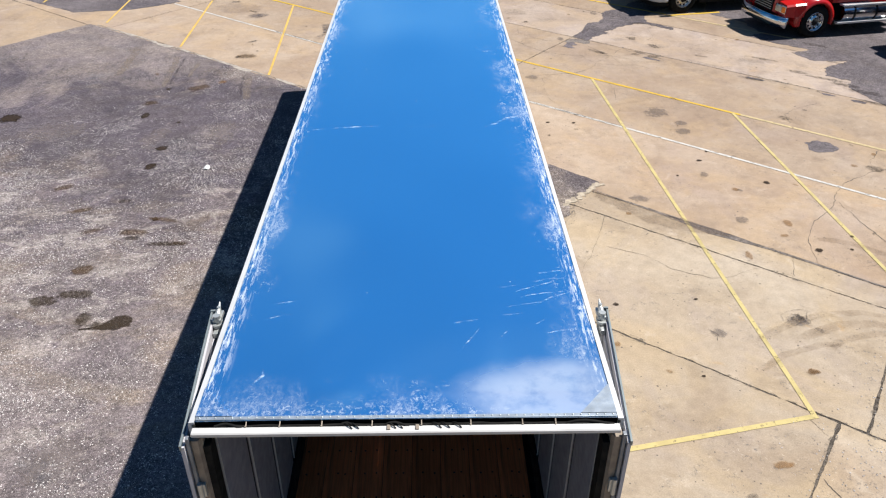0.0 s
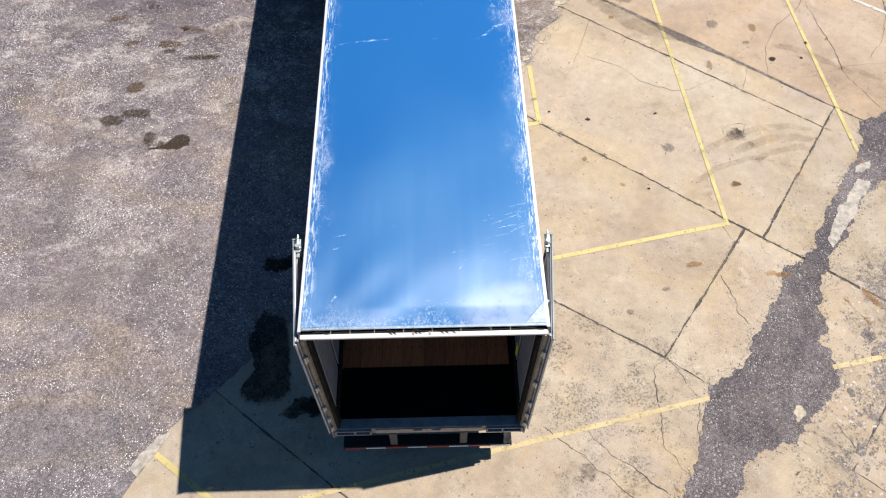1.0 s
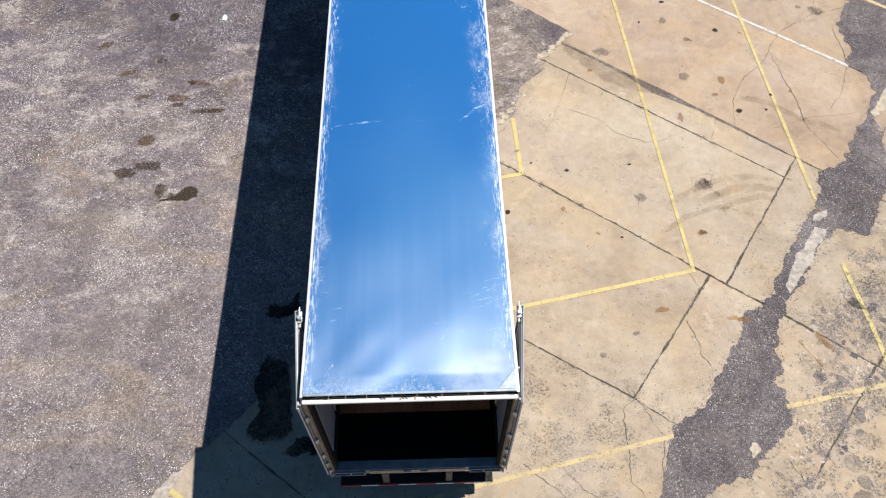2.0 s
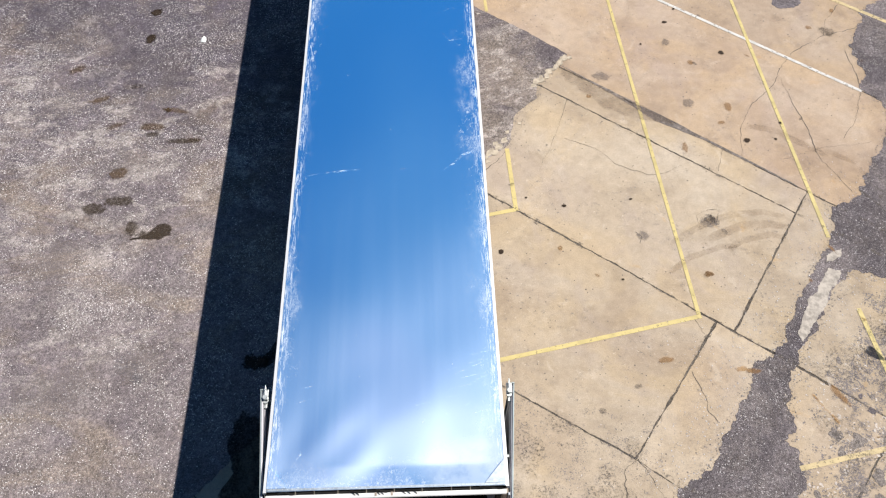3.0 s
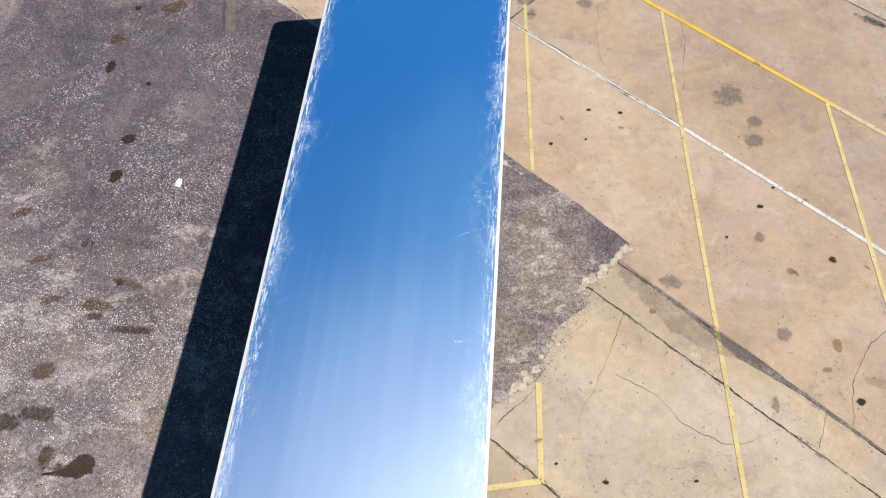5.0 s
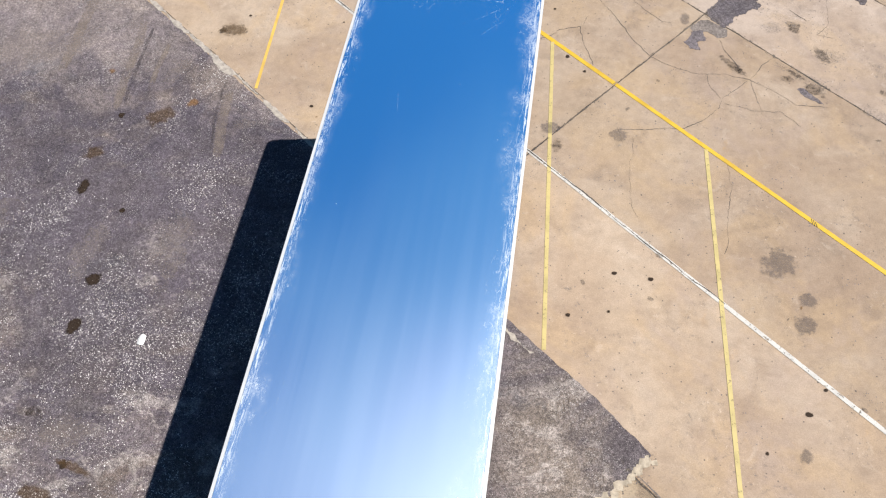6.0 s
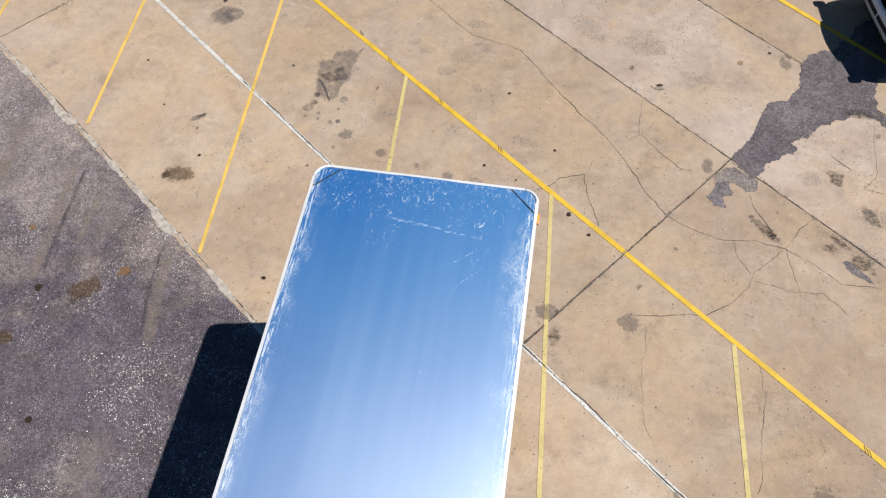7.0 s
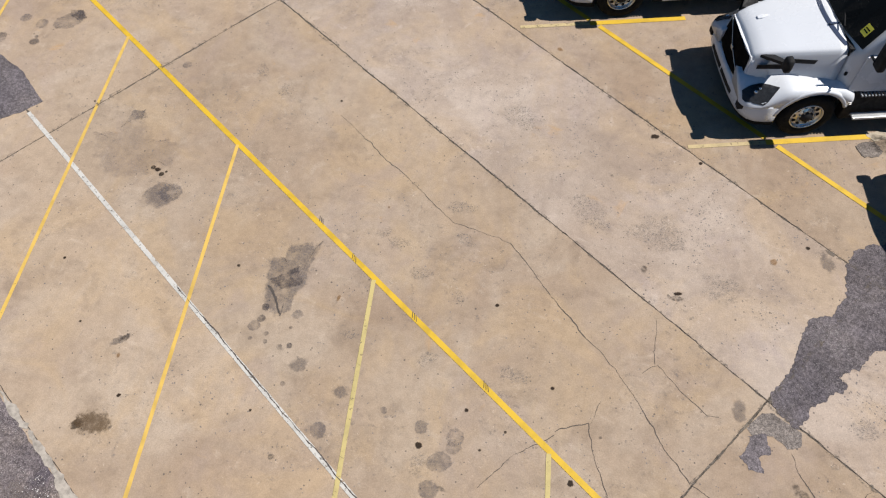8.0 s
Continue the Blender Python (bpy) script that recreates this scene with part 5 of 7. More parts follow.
for s in (-1, 1):
    ring = [(1.268, 4.106), (1.300, 4.104), (1.306, 4.09), (1.306, 3.86), (1.285, 3.86), (1.285, 4.088), (1.268, 4.09)]
    part("top_rail", loft([[(s * x, y, z) for x, z in ring] for y in (0.07, 4, 8, 12, LENGTH - 0.17)], True), RAIL, trailer, "bright aluminium top rail")
    # nose corner
    prof = [(0.035, 4.106), (0.0, 4.104), (-0.006, 4.09), (-0.006, 1.1), (0.02, 1.1), (0.02, 4.088)]
    secs = []
    for k in range(9):
        a = k * math.pi / 16
        secs.append([(s * (HALF - 0.17 + (0.17 - d) * math.cos(a)), LENGTH - 0.17 + (0.17 - d) * math.sin(a), z) for d, z in prof])
    part("nose_corner", loft(secs, True), RAIL, trailer, "rounded aluminium nose corner", True)
    bm = bmesh.new()
    pts = [(s * 1.262, 16.02), (s * 1.262, 16.16), (s * 1.22, 16.25), (s * 1.14, 16.29), (s * 0.98, 16.295)]
    top = [bm.verts.new((x, y, TOP + 0.0055 + 0.012 * (1 - (x / HALF) ** 2))) for x, y in pts]
    low = [bm.verts.new((x, y, TOP - 0.01)) for x, y in pts]
    bm.faces.new(top)
    for i in range(5):
        j = (i + 1) % 5
        bm.faces.new((top[i], low[i], low[j], top[j]))
    part("corner_plate", bm, ROOF, trailer, "riveted aluminium corner plate")
    part("corner_seam", boxed(-0.2, 0.2, -0.004, 0.004, 0, 0.009, m=pose(s * 1.12, 16.155, TOP + 0.002, 0, 0, s * -45)), BLACK, trailer, "dark sealed seam")
    part("marker_lamp", boxed(s * 1.306 - 0.012, s * 1.306 + 0.022, 15.90, 16.02, 4.03, 4.08, 0.008), AMBER, trailer, "amber marker lamp")
    part("marker_lamp", boxed(s * 1.02 - 0.07, s * 1.02 + 0.05, LENGTH - 0.01, LENGTH + 0.03, 4.02, 4.07, 0.008), AMBER, trailer, "amber marker lamp")
    # rear corner gusset
    bm = bmesh.new()
    q = [(s * 1.266, 0.110), (s * 1.266, 0.36), (s * 1.05, 0.110)]
    top = [bm.verts.new((x, y, TOP + 0.016)) for x, y in q]
    low = [bm.verts.new((x, y, TOP - 0.01)) for x, y in q]
    bm.faces.new(top)
    for i in range(3):
        bm.faces.new((top[i], low[i], low[(i + 1) % 3], top[(i + 1) % 3]))
    # the right plate's sunlit look is put into a paler metal
    part("corner_plate", bm, ROOF if s < 0 else PLATE, trailer, "triangular aluminium corner plate")
part("front_rail", loft([[(x, y, z) for y, z in ((LENGTH - 0.035, 4.112), (LENGTH, 4.108), (LENGTH + 0.006, 4.09), (LENGTH + 0.006, 3.9), (LENGTH - 0.02, 3.9), (LENGTH - 0.02, 4.09))] for x in (-HALF + 0.17, 0, HALF - 0.17)], True), RAIL, trailer, "bright aluminium nose rail")
part("front_wall", boxed(-HALF + 0.17, HALF - 0.17, LENGTH - 0.05, LENGTH, 1.05, 3.9), WHITE_SHEET, trailer, "white front wall")

# scratches and scrapes along the roof sheet
def scratch(points, width, seed):
    pts = rough_outline(points, 0.04, 0.012, seed, closed=False)
    bm = bmesh.new()
    rows = []
    for i, (x, y) in enumerate(pts):
        a, b = Vector(pts[max(i - 1, 0)]), Vector(pts[min(i + 1, len(pts) - 1)])
        d = (b - a).normalized()
        f = i / (len(pts) - 1)
        w = width * (0.15 + math.sin(math.pi * f) ** 0.6) * (0.6 + 0.7 * abs(noise.noise((x * 9, y * 9, seed))))
        rows.append([bm.verts.new((x - d.y * w * k, y + d.x * w * k, TOP + 0.0022 + roof_height(x, y))) for k in (0.5, -0.5)])
    for a, b in zip(rows, rows[1:]):
        bm.faces.new((a[0], a[1], b[1], b[0]))
    part("scratch", bm, SCRATCH, trailer, "white scratch in the roof sheet" if seed == 1 else "")


scratch([(-0.92, 4.30), (-0.66, 4.33), (-0.39, 4.35)], 0.035, 1)
scratch([(-1.18, 4.24), (-0.90, 4.31)], 0.010, 2)
scratch([(-0.10, 4.32), (0.35, 4.35)], 0.006, 3)
scratch([(0.84, 4.38), (1.00, 4.56), (1.20, 4.66)], 0.050, 4)
scratch([(0.72, 4.30), (0.90, 4.45)], 0.020, 5)
scratch([(-0.34, 15.72), (-0.10, 15.68), (0.15, 15.66)], 0.055, 6)
scratch([(0.15, 15.66), (0.35, 15.62), (0.56, 15.60)], 0.030, 7)
scratch([(0.60, 15.60), (0.75, 15.57)], 0.015, 8)
scratch([(0.22, 15.08), (0.50, 15.25), (0.72, 15.45)], 0.007, 9)
scratch([(0.62, 15.10), (0.78, 15.40), (0.92, 15.62)], 0.006, 10)
scratch([(0.50, 14.90), (0.72, 15.14), (0.95, 15.40)], 0.006, 11)
scratch([(-0.90, 15.75), (-0.72, 16.00), (-0.60, 16.15)], 0.008, 12)
scratch([(-0.98, 15.70), (-0.80, 15.98)], 0.007, 13)
scratch([(-0.85, 15.92), (-0.62, 16.06)], 0.010, 14)
scratch([(-0.30, 15.98), (0.00, 16.06), (0.20, 16.10)], 0.008, 15)
scratch([(-0.42, 13.76), (-0.38, 13.42)], 0.006, 16)
scratch([(0.78, 1.35), (0.95, 1.42), (1.14, 1.52)], 0.012, 17)
scratch([(0.90, 1.18), (1.03, 1.27), (1.17, 1.34)], 0.014, 18)
scratch([(0.66, 1.40), (0.84, 1.44)], 0.006, 19)
scratch([(0.36, 0.72), (0.42, 0.84), (0.48, 0.92)], 0.010, 20)
scratch([(0.62, 0.82), (0.68, 0.90)], 0.014, 21)
scratch([(0.85, 0.95), (0.97, 1.04)], 0.007, 22)
scratch([(-0.98, 0.40), (-0.93, 0.47), (-0.94, 0.53)], 0.030, 23)
scratch([(0.72, 7.40), (0.95, 7.55), (1.10, 7.50)], 0.008, 24)
scratch([(0.78, 7.00), (0.90, 6.80), (1.10, 6.85), (1.18, 7.05)], 0.010, 25)
scratch([(0.80, 8.10), (1.05, 8.25)], 0.008, 26)
scratch([(-1.05, 9.20), (-0.90, 9.45), (-0.88, 9.70)], 0.008, 27)
scratch([(-1.10, 7.10), (-0.95, 7.20)], 0.006, 28)
scratch([(-1.16, 2.85), (-1.10, 2.75)], 0.030, 29)

for k, (x, y, l) in enumerate(((0.70, 1.16, 0.42), (0.80, 1.28, 0.38), (0.88, 1.46, 0.30), (0.60, 1.05, 0.22), (0.95, 1.58, 0.24), (0.30, 0.98, 0.18), (-1.02, 1.05, 0.2), (-0.98, 1.22, 0.16), (0.94, 0.88, 0.2))):
    scratch([(x, y), (x + l * 0.5, y + l * 0.13), (x + l, y + l * 0.22)], 0.008 + 0.003 * (k % 3), 40 + k)

# roof edge strip with rivets over the back opening
part("rear_edge_strip", boxed(-1.262, 1.262, 0.083, 0.108, TOP + 0.001, TOP + 0.014, 0.002), PLATE, trailer, "riveted aluminium edge strip")
rivet = bmesh.new()
bmesh.ops.create_icosphere(rivet, subdivisions=1, radius=0.007)
bmesh.ops.scale(rivet, verts=rivet.verts, vec=(1, 1, 0.5))
rivet_mesh = finish("rivet", rivet, ZINC, True)
for k in range(52):
    shared("rivet", rivet_mesh, trailer, pose(-1.24 + k * 2.48 / 51, 0.096, TOP + 0.015))

# header: white face, dark lamp channel behind it, harness with clips
part("rear_header", loft([[(x, y, z) for y, z in ((0.0, 4.052), (-0.004, 4.058), (-0.004, 4.078), (0.004, 4.085), (0.044, 4.087), (0.048, 4.062), (0.048, 4.052))] for x in (-1.272, -0.4, 0.4, 1.272)], True), HEADER, trailer, "white-painted rear header beam")
part("lamp_channel", boxed(-1.268, 1.268, 0.053, 0.078, 4.044, 4.062), MAT_BLACK, trailer, "black lamp channel under the roof edge")
part("channel_back", boxed(-1.268, 1.268, 0.079, 0.088, 4.044, 4.1005), MAT_BLACK, trailer)


def cable(name, pts, r, material, parent, label=""):
    cu = bpy.data.curves.new(name, "CURVE")
    cu.dimensions, cu.bevel_depth, cu.bevel_resolution = "3D", r, 1
    sp = cu.splines.new("POLY")
    sp.points.add(len(pts) - 1)
    for p, c in zip(sp.points, pts):
        p.co = (*c, 1)
    tmp = bpy.data.objects.new(name, cu)
    me = bpy.data.meshes.new_from_object(tmp)
    bpy.data.objects.remove(tmp)
    me.materials.append(material)
    ob = new(name, me)
    ob.parent = parent
    return tagged(ob, label)


cable("wiring_harness", [(-1.15 + k * 0.05, 0.062 + 0.008 * noise.noise((k * 0.4, 1, 0)), 4.076 + 0.006 * noise.noise((k * 0.3, 5, 0))) for k in range(47)], 0.011, RUBBER, trailer, "black wiring harness")
for x in (-0.96, -0.76, -0.51, -0.21, 0.085, 0.38, 0.69, 0.89):
    bm = rod(bmesh.new(), (x, 0.046, 4.084), (x, 0.080, 4.098), 0.004, 6)
    rod(bm, (x, 0.046, 4.078), (x, 0.046, 4.094), 0.006, 6)
    part("harness_clip", bm, POST, trailer)
for x in (-0.38, -0.34, -0.12, -0.08, 0.15, 0.2, 0.27):
    cable("loose_wire", [(x, 0.068, 4.086), (x + 0.02, 0.052, 4.102), (x + 0.04, 0.034, 4.097), (x + 0.055, 0.022, 4.089)], 0.0045, RUBBER, trailer)
for x0, x1 in ((-1.14, -0.98), (0.96, 1.24), (-0.40, -0.30), (-0.13, 0.01)):
    cable("cable_bundle", [(x0 + (x1 - x0) * f, 0.058 + 0.012 * math.sin(f * 5), 4.082 + 0.010 * math.sin(f * 3.1)) for f in (0, 0.2, 0.4, 0.6, 0.8, 1)], 0.009, RUBBER, trailer)
for x in (-0.11, 0.06):
    part("lamp_bracket", boxed(x - 0.011, x + 0.011, 0.012, 0.05, 4.084, 4.094, 0.003), POST, trailer, "rusty lamp bracket")

# walls, liner, posts
for s in (-1, 1):
    part("side_wall", boxed(min(s * 1.255, s * 1.295), max(s * 1.255, s * 1.295), 0.125, LENGTH - 0.16, 1.0, 3.86), WHITE_SHEET, trailer, "white outer side wall")
    part("bottom_rail", boxed(min(s * 1.25, s * 1.31), max(s * 1.25, s * 1.31), 0.1, LENGTH - 0.16, 0.98, 1.2, 0.01), RAIL, trailer, "aluminium bottom rail")
    part("scuff_liner", boxed(min(s * 1.205, s * 1.253), max(s * 1.205, s * 1.253), 0.13, LENGTH - 0.1, DECK, DECK + 0.30, 0.006), BLACK, trailer, "black scuff band above the floor")
    for k in range(26):
        y0 = 0.2 + k * 0.612
        part("liner_panel", boxed(min(s * 1.222, s * 1.252), max(s * 1.222, s * 1.252), y0 + 0.03, y0 + 0.585, DECK + 0.31, 3.84, 0.008), LINER, trailer, "grey lining panel" if k == 0 else "")
        if k < 7:
            part("panel_edge", boxed(min(s * 1.216, s * 1.226), max(s * 1.216, s * 1.226), y0 + 0.026, y0 + 0.036, DECK + 0.31, 3.84), RAIL, trailer, "bright panel edge" if k == 0 else "")
        part("wall_post", boxed(min(s * 1.232, s * 1.254), max(s * 1.232, s * 1.254), y0 - 0.022, y0 + 0.022, DECK + 0.31, 3.84), BLACK, trailer)
    part("rear_post", loft([[(s * x, y, z) for x, y in ((1.232, 0.03), (1.245, 0.005), (1.285, 0.005), (1.298, 0.02), (1.298, 0.12), (1.232, 0.12))] for z in (0.98, 2.5, 4.016)], True), POST, trailer, "dirty brown-grey rear corner post")
    part("post_edge", boxed(min(s * 1.29, s * 1.312), max(s * 1.29, s * 1.312), -0.012, 0.02, 0.98, 4.05, 0.004), SILL, trailer, "aluminium post edge")
    part("door_seal_strip", boxed(min(s * 1.19, s * 1.232), max(s * 1.19, s * 1.232), 0.03, 0.13, 1.25, 3.94), RUBBER, trailer, "black door seal")
    for z in (1.36, 1.7, 2.1, 2.75, 3.6):
        bm = rod(bmesh.new(), (s * 1.286, -0.022, z - 0.07), (s * 1.286, -0.022, z + 0.07), 0.016)
        box(bm, min(s * 1.255, s * 1.30), max(s * 1.255, s * 1.30), -0.020, 0.008, z - 0.055, z + 0.055, 0.006)
        part("hinge", bm, ZINC, trailer, "bright zinc door hinge")
    # open door, folded back along the side
    tip = Vector((s * 1.432, 1.26))
    foot = Vector((s * 1.318, -0.03))
    d = (tip - foot).normalized()
    nrm = Vector((d.y, -d.x)) * s
    def corner(l, o):
        p = foot + d * l + nrm * o
        return (p.x, p.y)
    plan = [corner(0, 0), corner(1.29, 0), corner(1.29, 0.022), corner(0, 0.022)]
    door = part("rear_door", slab_poly(plan, 1.22, 4.0), DOOR_SKIN, trailer, "white rear door folded flat along the side wall")
    for z0, z1 in ((3.985, 4.02), (1.2, 1.24)):
        part("door_edge", slab_poly([corner(-0.005, 0.014), corner(1.295, 0.014), corner(1.295, 0.027), corner(-0.005, 0.027)], z0, z1), GALV, door, "aluminium door edge")
    part("door_end_rail", slab_poly([corner(1.283, -0.006), corner(1.30, -0.006), corner(1.30, 0.028), corner(1.283, 0.028)], 1.21, 4.03), GALV, door)
    part("door_inner_skin", slab_poly([corner(0.03, -0.012), corner(1.22, -0.012), corner(1.22, -0.004), corner(0.03, -0.004)], 1.3, 3.93), DOOR_SKIN, door, "grey inner door skin")
    for l in (0.45, 1.17):
        a = corner(l, -0.035)
        bm = rod(bmesh.new(), (*a, 1.25), (*a, 4.0), 0.014, 10)
        part("lock_rod", bm, ZINC, door, "zinc lock rod")
    a = corner(1.19, -0.03)
    bm = rod(bmesh.new(), (*a, 3.9), (*a, 4.06), 0.026, 12)
    box(bm, a[0] - 0.03, a[0] + 0.03, a[1] - 0.02, a[1] + 0.10, 4.0, 4.03, 0.006)
    box(bm, a[0] - 0.018, a[0] + 0.018, a[1] - 0.1, a[1] - 0.02, 3.93, 3.97, 0.006)
    rod(bm, (a[0], a[1] + 0.08, 4.03), (a[0], a[1] + 0.08, 4.075), 0.012)
    bmesh.ops.create_cone(bm, cap_ends=True, segments=10, radius1=0.03, radius2=0.004, depth=0.13, matrix=pose(a[0], a[1] + 0.075, 4.05, -62))
    for q in (-0.02, 0.01):
        rod(bm, (a[0], a[1] + q, 3.98), (a[0], a[1] + q, 4.0), 0.036, 12)
    part("lock_cam", bm, ZINC, door, "zinc lock cam at the door's top corner")

# floor
floor_deck = part("floor_deck", boxed(-1.25, 1.25, 0.1, LENGTH - 0.05, 1.12, DECK - 0.02), BLACK, trailer)
plank = finish("floor_plank", boxed(-0.1475, 0.1475, 0, 15.35, 0, 0.02, 0.003), WOOD)
for k in range(8):
    shared("floor_plank", plank, trailer, pose(-1.10 + k * 0.30, 0.9, DECK - 0.02 - 0.001 * (k * 7 % 3)))
screw = bmesh.new()
bmesh.ops.create_cone(screw, cap_ends=True, segments=8, radius1=0.010, radius2=0.010, depth=0.004)
screw_mesh = finish("floor_screw", screw, BLACK)
for j in range(9):
    for k in range(16):
        shared("floor_screw", screw_mesh, trailer, pose(-1.10 + (k // 2) * 0.30 + (-0.03, 0.08)[k % 2] + 0.012 * ((k * 5 + j * 3) % 4 - 1.5), 1.2 + j * 0.305 + 0.006 * (k % 3), DECK + 0.0015))
slot = finish("floor_slot", boxed(-0.05, 0.05, -0.012, 0.012, 0, 0.003), BLACK)
for k in range(8):
    shared("floor_slot", slot, trailer, pose(-1.12 + k * 0.30, 1.78, DECK + 0.0005))
part("threshold_plate", boxed(-1.19, 1.19, 0.16, 0.905, DECK - 0.02, DECK + 0.006), MAT_BLACK, trailer, "flat black threshold plate")
part("cargo_strap", boxed(1.19, 1.204, 0.80, 0.86, 1.75, 2.05, 0.002), STICKER, trailer, "yellow strap end on the wall")

# sill and underride guard
part("rear_sill", boxed(-1.285, 1.285, 0.02, 0.19, 1.03, DECK, 0.008), SILL, trailer, "blue-grey steel rear sill")
part("sill_face", boxed(-0.72, 0.72, 0.004, 0.018, 1.06, 1.2, 0.004), SILL_WORN, trailer, "worn bare-steel sill face")
for s in (-1, 1):
    bm = boxed(min(s * 0.78, s * 1.27), max(s * 0.78, s * 1.27), -0.015, 0.018, 1.18, 1.205, 0.004)
    box(bm, min(s * 0.78, s * 1.27), max(s * 0.78, s * 1.27), -0.015, 0.018, 1.05, 1.075, 0.004)
    for x in (0.79, 1.0, 1.26):
        box(bm, s * x - 0.012, s * x + 0.012, -0.015, 0.018, 1.05, 1.2, 0.004)
    part("lamp_box", bm, SILL, trailer, "steel tail lamp housing")
    part("lamp_recess", boxed(min(s * 0.80, s * 1.25), max(s * 0.80, s * 1.25), 0.014, 0.0185, 1.075, 1.18), BLACK, trailer)
for x in (-0.15, 0.1):
    bm = boxed(x - 0.06, x + 0.06, -0.015, 0.006, 1.15, 1.19, 0.006)
    box(bm, x - 0.035, x + 0.035, -0.008, 0.01, 1.10, 1.15, 0.004)
    part("latch_keeper", bm, SILL_WORN, trailer)
guard = part("underride_guard", boxed(-1.22, 1.17, -0.02, 0.15, 0.46, 0.56, 0.01), BLACK, trailer, "black underride guard with red and white tape")
for x in (-0.5, 0.48):
    part("guard_upright", boxed(x - 0.05, x + 0.05, 0.0, 0.12, 0.56, 1.03, 0.006), DARK_STEEL, guard, "steel guard upright")
for k in range(8):
    part("tape", boxed(-1.2 + k * 0.295, -0.92 + k * 0.295, -0.0245, -0.0205, 0.49, 0.52), RED_TAPE if k % 2 == 0 else WHITE_TAPE, guard, "red reflective tape" if k % 2 == 0 else "white reflective tape")


# running gear
bm = bmesh.new()
bmesh.ops.create_cone(bm, cap_ends=True, segments=12, radius1=0.034, radius2=0.034, depth=0.014)
HOLE = finish("hand_hole", bm, BLACK)
bm = bmesh.new()
bmesh.ops.create_cone(bm, cap_ends=True, segments=6, radius1=0.016, radius2=0.014, depth=0.05)
NUT = finish("lug_nut", bm, ZINC)


def wheel(parent, x, y, side, r=0.5, material=ALLOY):
    """A truck wheel whose outer face looks along side * y in its own place."""
    w = new("wheel")
    w.parent = parent
    w.matrix_basis = pose(x, y, r) @ (Matrix.Identity(4) if side < 0 else pose(0, 0, 0, 0, 0, 180))
    def sub(name, bm, mat, label=""):
        ob = new(name, finish(name, bm, mat, True))
        ob.parent = w
        return tagged(ob, label)
    sub("tyre", lathe([(0.29, 0.26), (0.43, 0.28), (r - 0.02, 0.25), (r, 0.21), (r, 0.07), (r - 0.02, 0.03), (0.45, 0.005), (0.36, 0.0), (0.30, 0.015), (0.29, 0.03)], 36), RUBBER, "black rubber tyre")
    bm = lathe([(0.295, 0.2), (0.295, 0.012), (0.282, 0.006), (0.272, 0.03), (0.262, 0.062), (0.235, 0.078), (0.165, 0.062), (0.145, 0.035), (0.12, 0.03)], 36)
    sub("rim", bm, material, "polished alloy rim")
    for k in range(10):
        a, b = k * math.tau / 10, (k + 0.5) * math.tau / 10
        shared("hand_hole", HOLE, w, pose(0.212 * math.cos(a), 0.068, 0.212 * math.sin(a), 90))
        shared("lug_nut", NUT, w, pose(0.142 * math.cos(b), 0.02, 0.142 * math.sin(b), 90))
    sub("hub", lathe([(0.12, 0.035), (0.10, -0.005), (0.07, -0.03), (0.001, -0.032)], 20), BLACK, "black hub cap")
    return w


for y in (1.9, 3.15):
    for s in (-1, 1):
        w = wheel(trailer, 0, 0, -1)
        w.matrix_basis = pose(s * 1.27, y, 0.5, 0, 0, 90 if s > 0 else -90)
    part("axle", rod(bmesh.new(), (-1.0, y, 0.5), (1.0, y, 0.5), 0.065, 14), BLACK, trailer)
for s in (-1, 1):
    part("chassis_rail", boxed(s * 0.5 - 0.06, s * 0.5 + 0.06, 0.3, 15.6, 0.82, 1.0, 0.01), BLACK, trailer)
    bm = boxed(s * 0.85 - 0.06, s * 0.85 + 0.06, 12.6, 12.74, 0.12, 1.0, 0.01)
    box(bm, s * 0.85 - 0.14, s * 0.85 + 0.14, 12.52, 12.82, 0.006, 0.1, 0.02)
    part("landing_leg", bm, BLACK, trailer, "black landing leg")
part("cross_frame", boxed(-1.2, 1.2, 0.2, LENGTH - 0.2, 1.0, 1.12), BLACK, trailer)


# ---- trucks ----
def arc_loft(rows, n=9):
    """Rows of (x, half width, side bottom, shoulder height, crown height) become a rounded hood-like shell."""
    secs = []
    for x, w, z0, z1, z2 in rows:
        half = [(w, z0), (w, z0 + (z1 - z0) * 0.5), (w * 0.995, z1 - 0.10), (w * 0.965, z1 - 0.035), (w * 0.90, z1 + 0.01)]
        half += [(w * 0.9 * (1 - k / n), z1 + 0.01 + (z2 - z1 - 0.01) * math.sin(k / n * math.pi / 2)) for k in range(1, n + 1)]
        ring = [(x, -y, z) for y, z in half] + [(x, y, z) for y, z in half[-2::-1]]
        secs.append(ring)
    return secs


def hood_loft(rows, n=9):
    """Like arc_loft, with sloping sides under a tight shoulder crease."""
    secs = []
    for x, w, z0, z1, z2 in rows:
        half = [(w + 0.10, z0), (w + 0.075, z0 + (z1 - z0) * 0.4), (w + 0.02, z1 - 0.09), (w - 0.005, z1 - 0.03), (w - 0.022, z1 - 0.006), (w - 0.05, z1 + 0.008)]
        half += [((w - 0.05) * (1 - k / n), z1 + 0.008 + (z2 - z1 - 0.008) * math.sin(k / n * math.pi / 2)) for k in range(1, n + 1)]
        secs.append([(x, -y, z) for y, z in half] + [(x, y, z) for y, z in half[-2::-1]])
    return secs


def tpart(name, bm, mat, parent, label="", smooth=False):
    ob = new(name, finish(name, bm, mat, smooth))
    ob.parent = parent
    return tagged(ob, label)


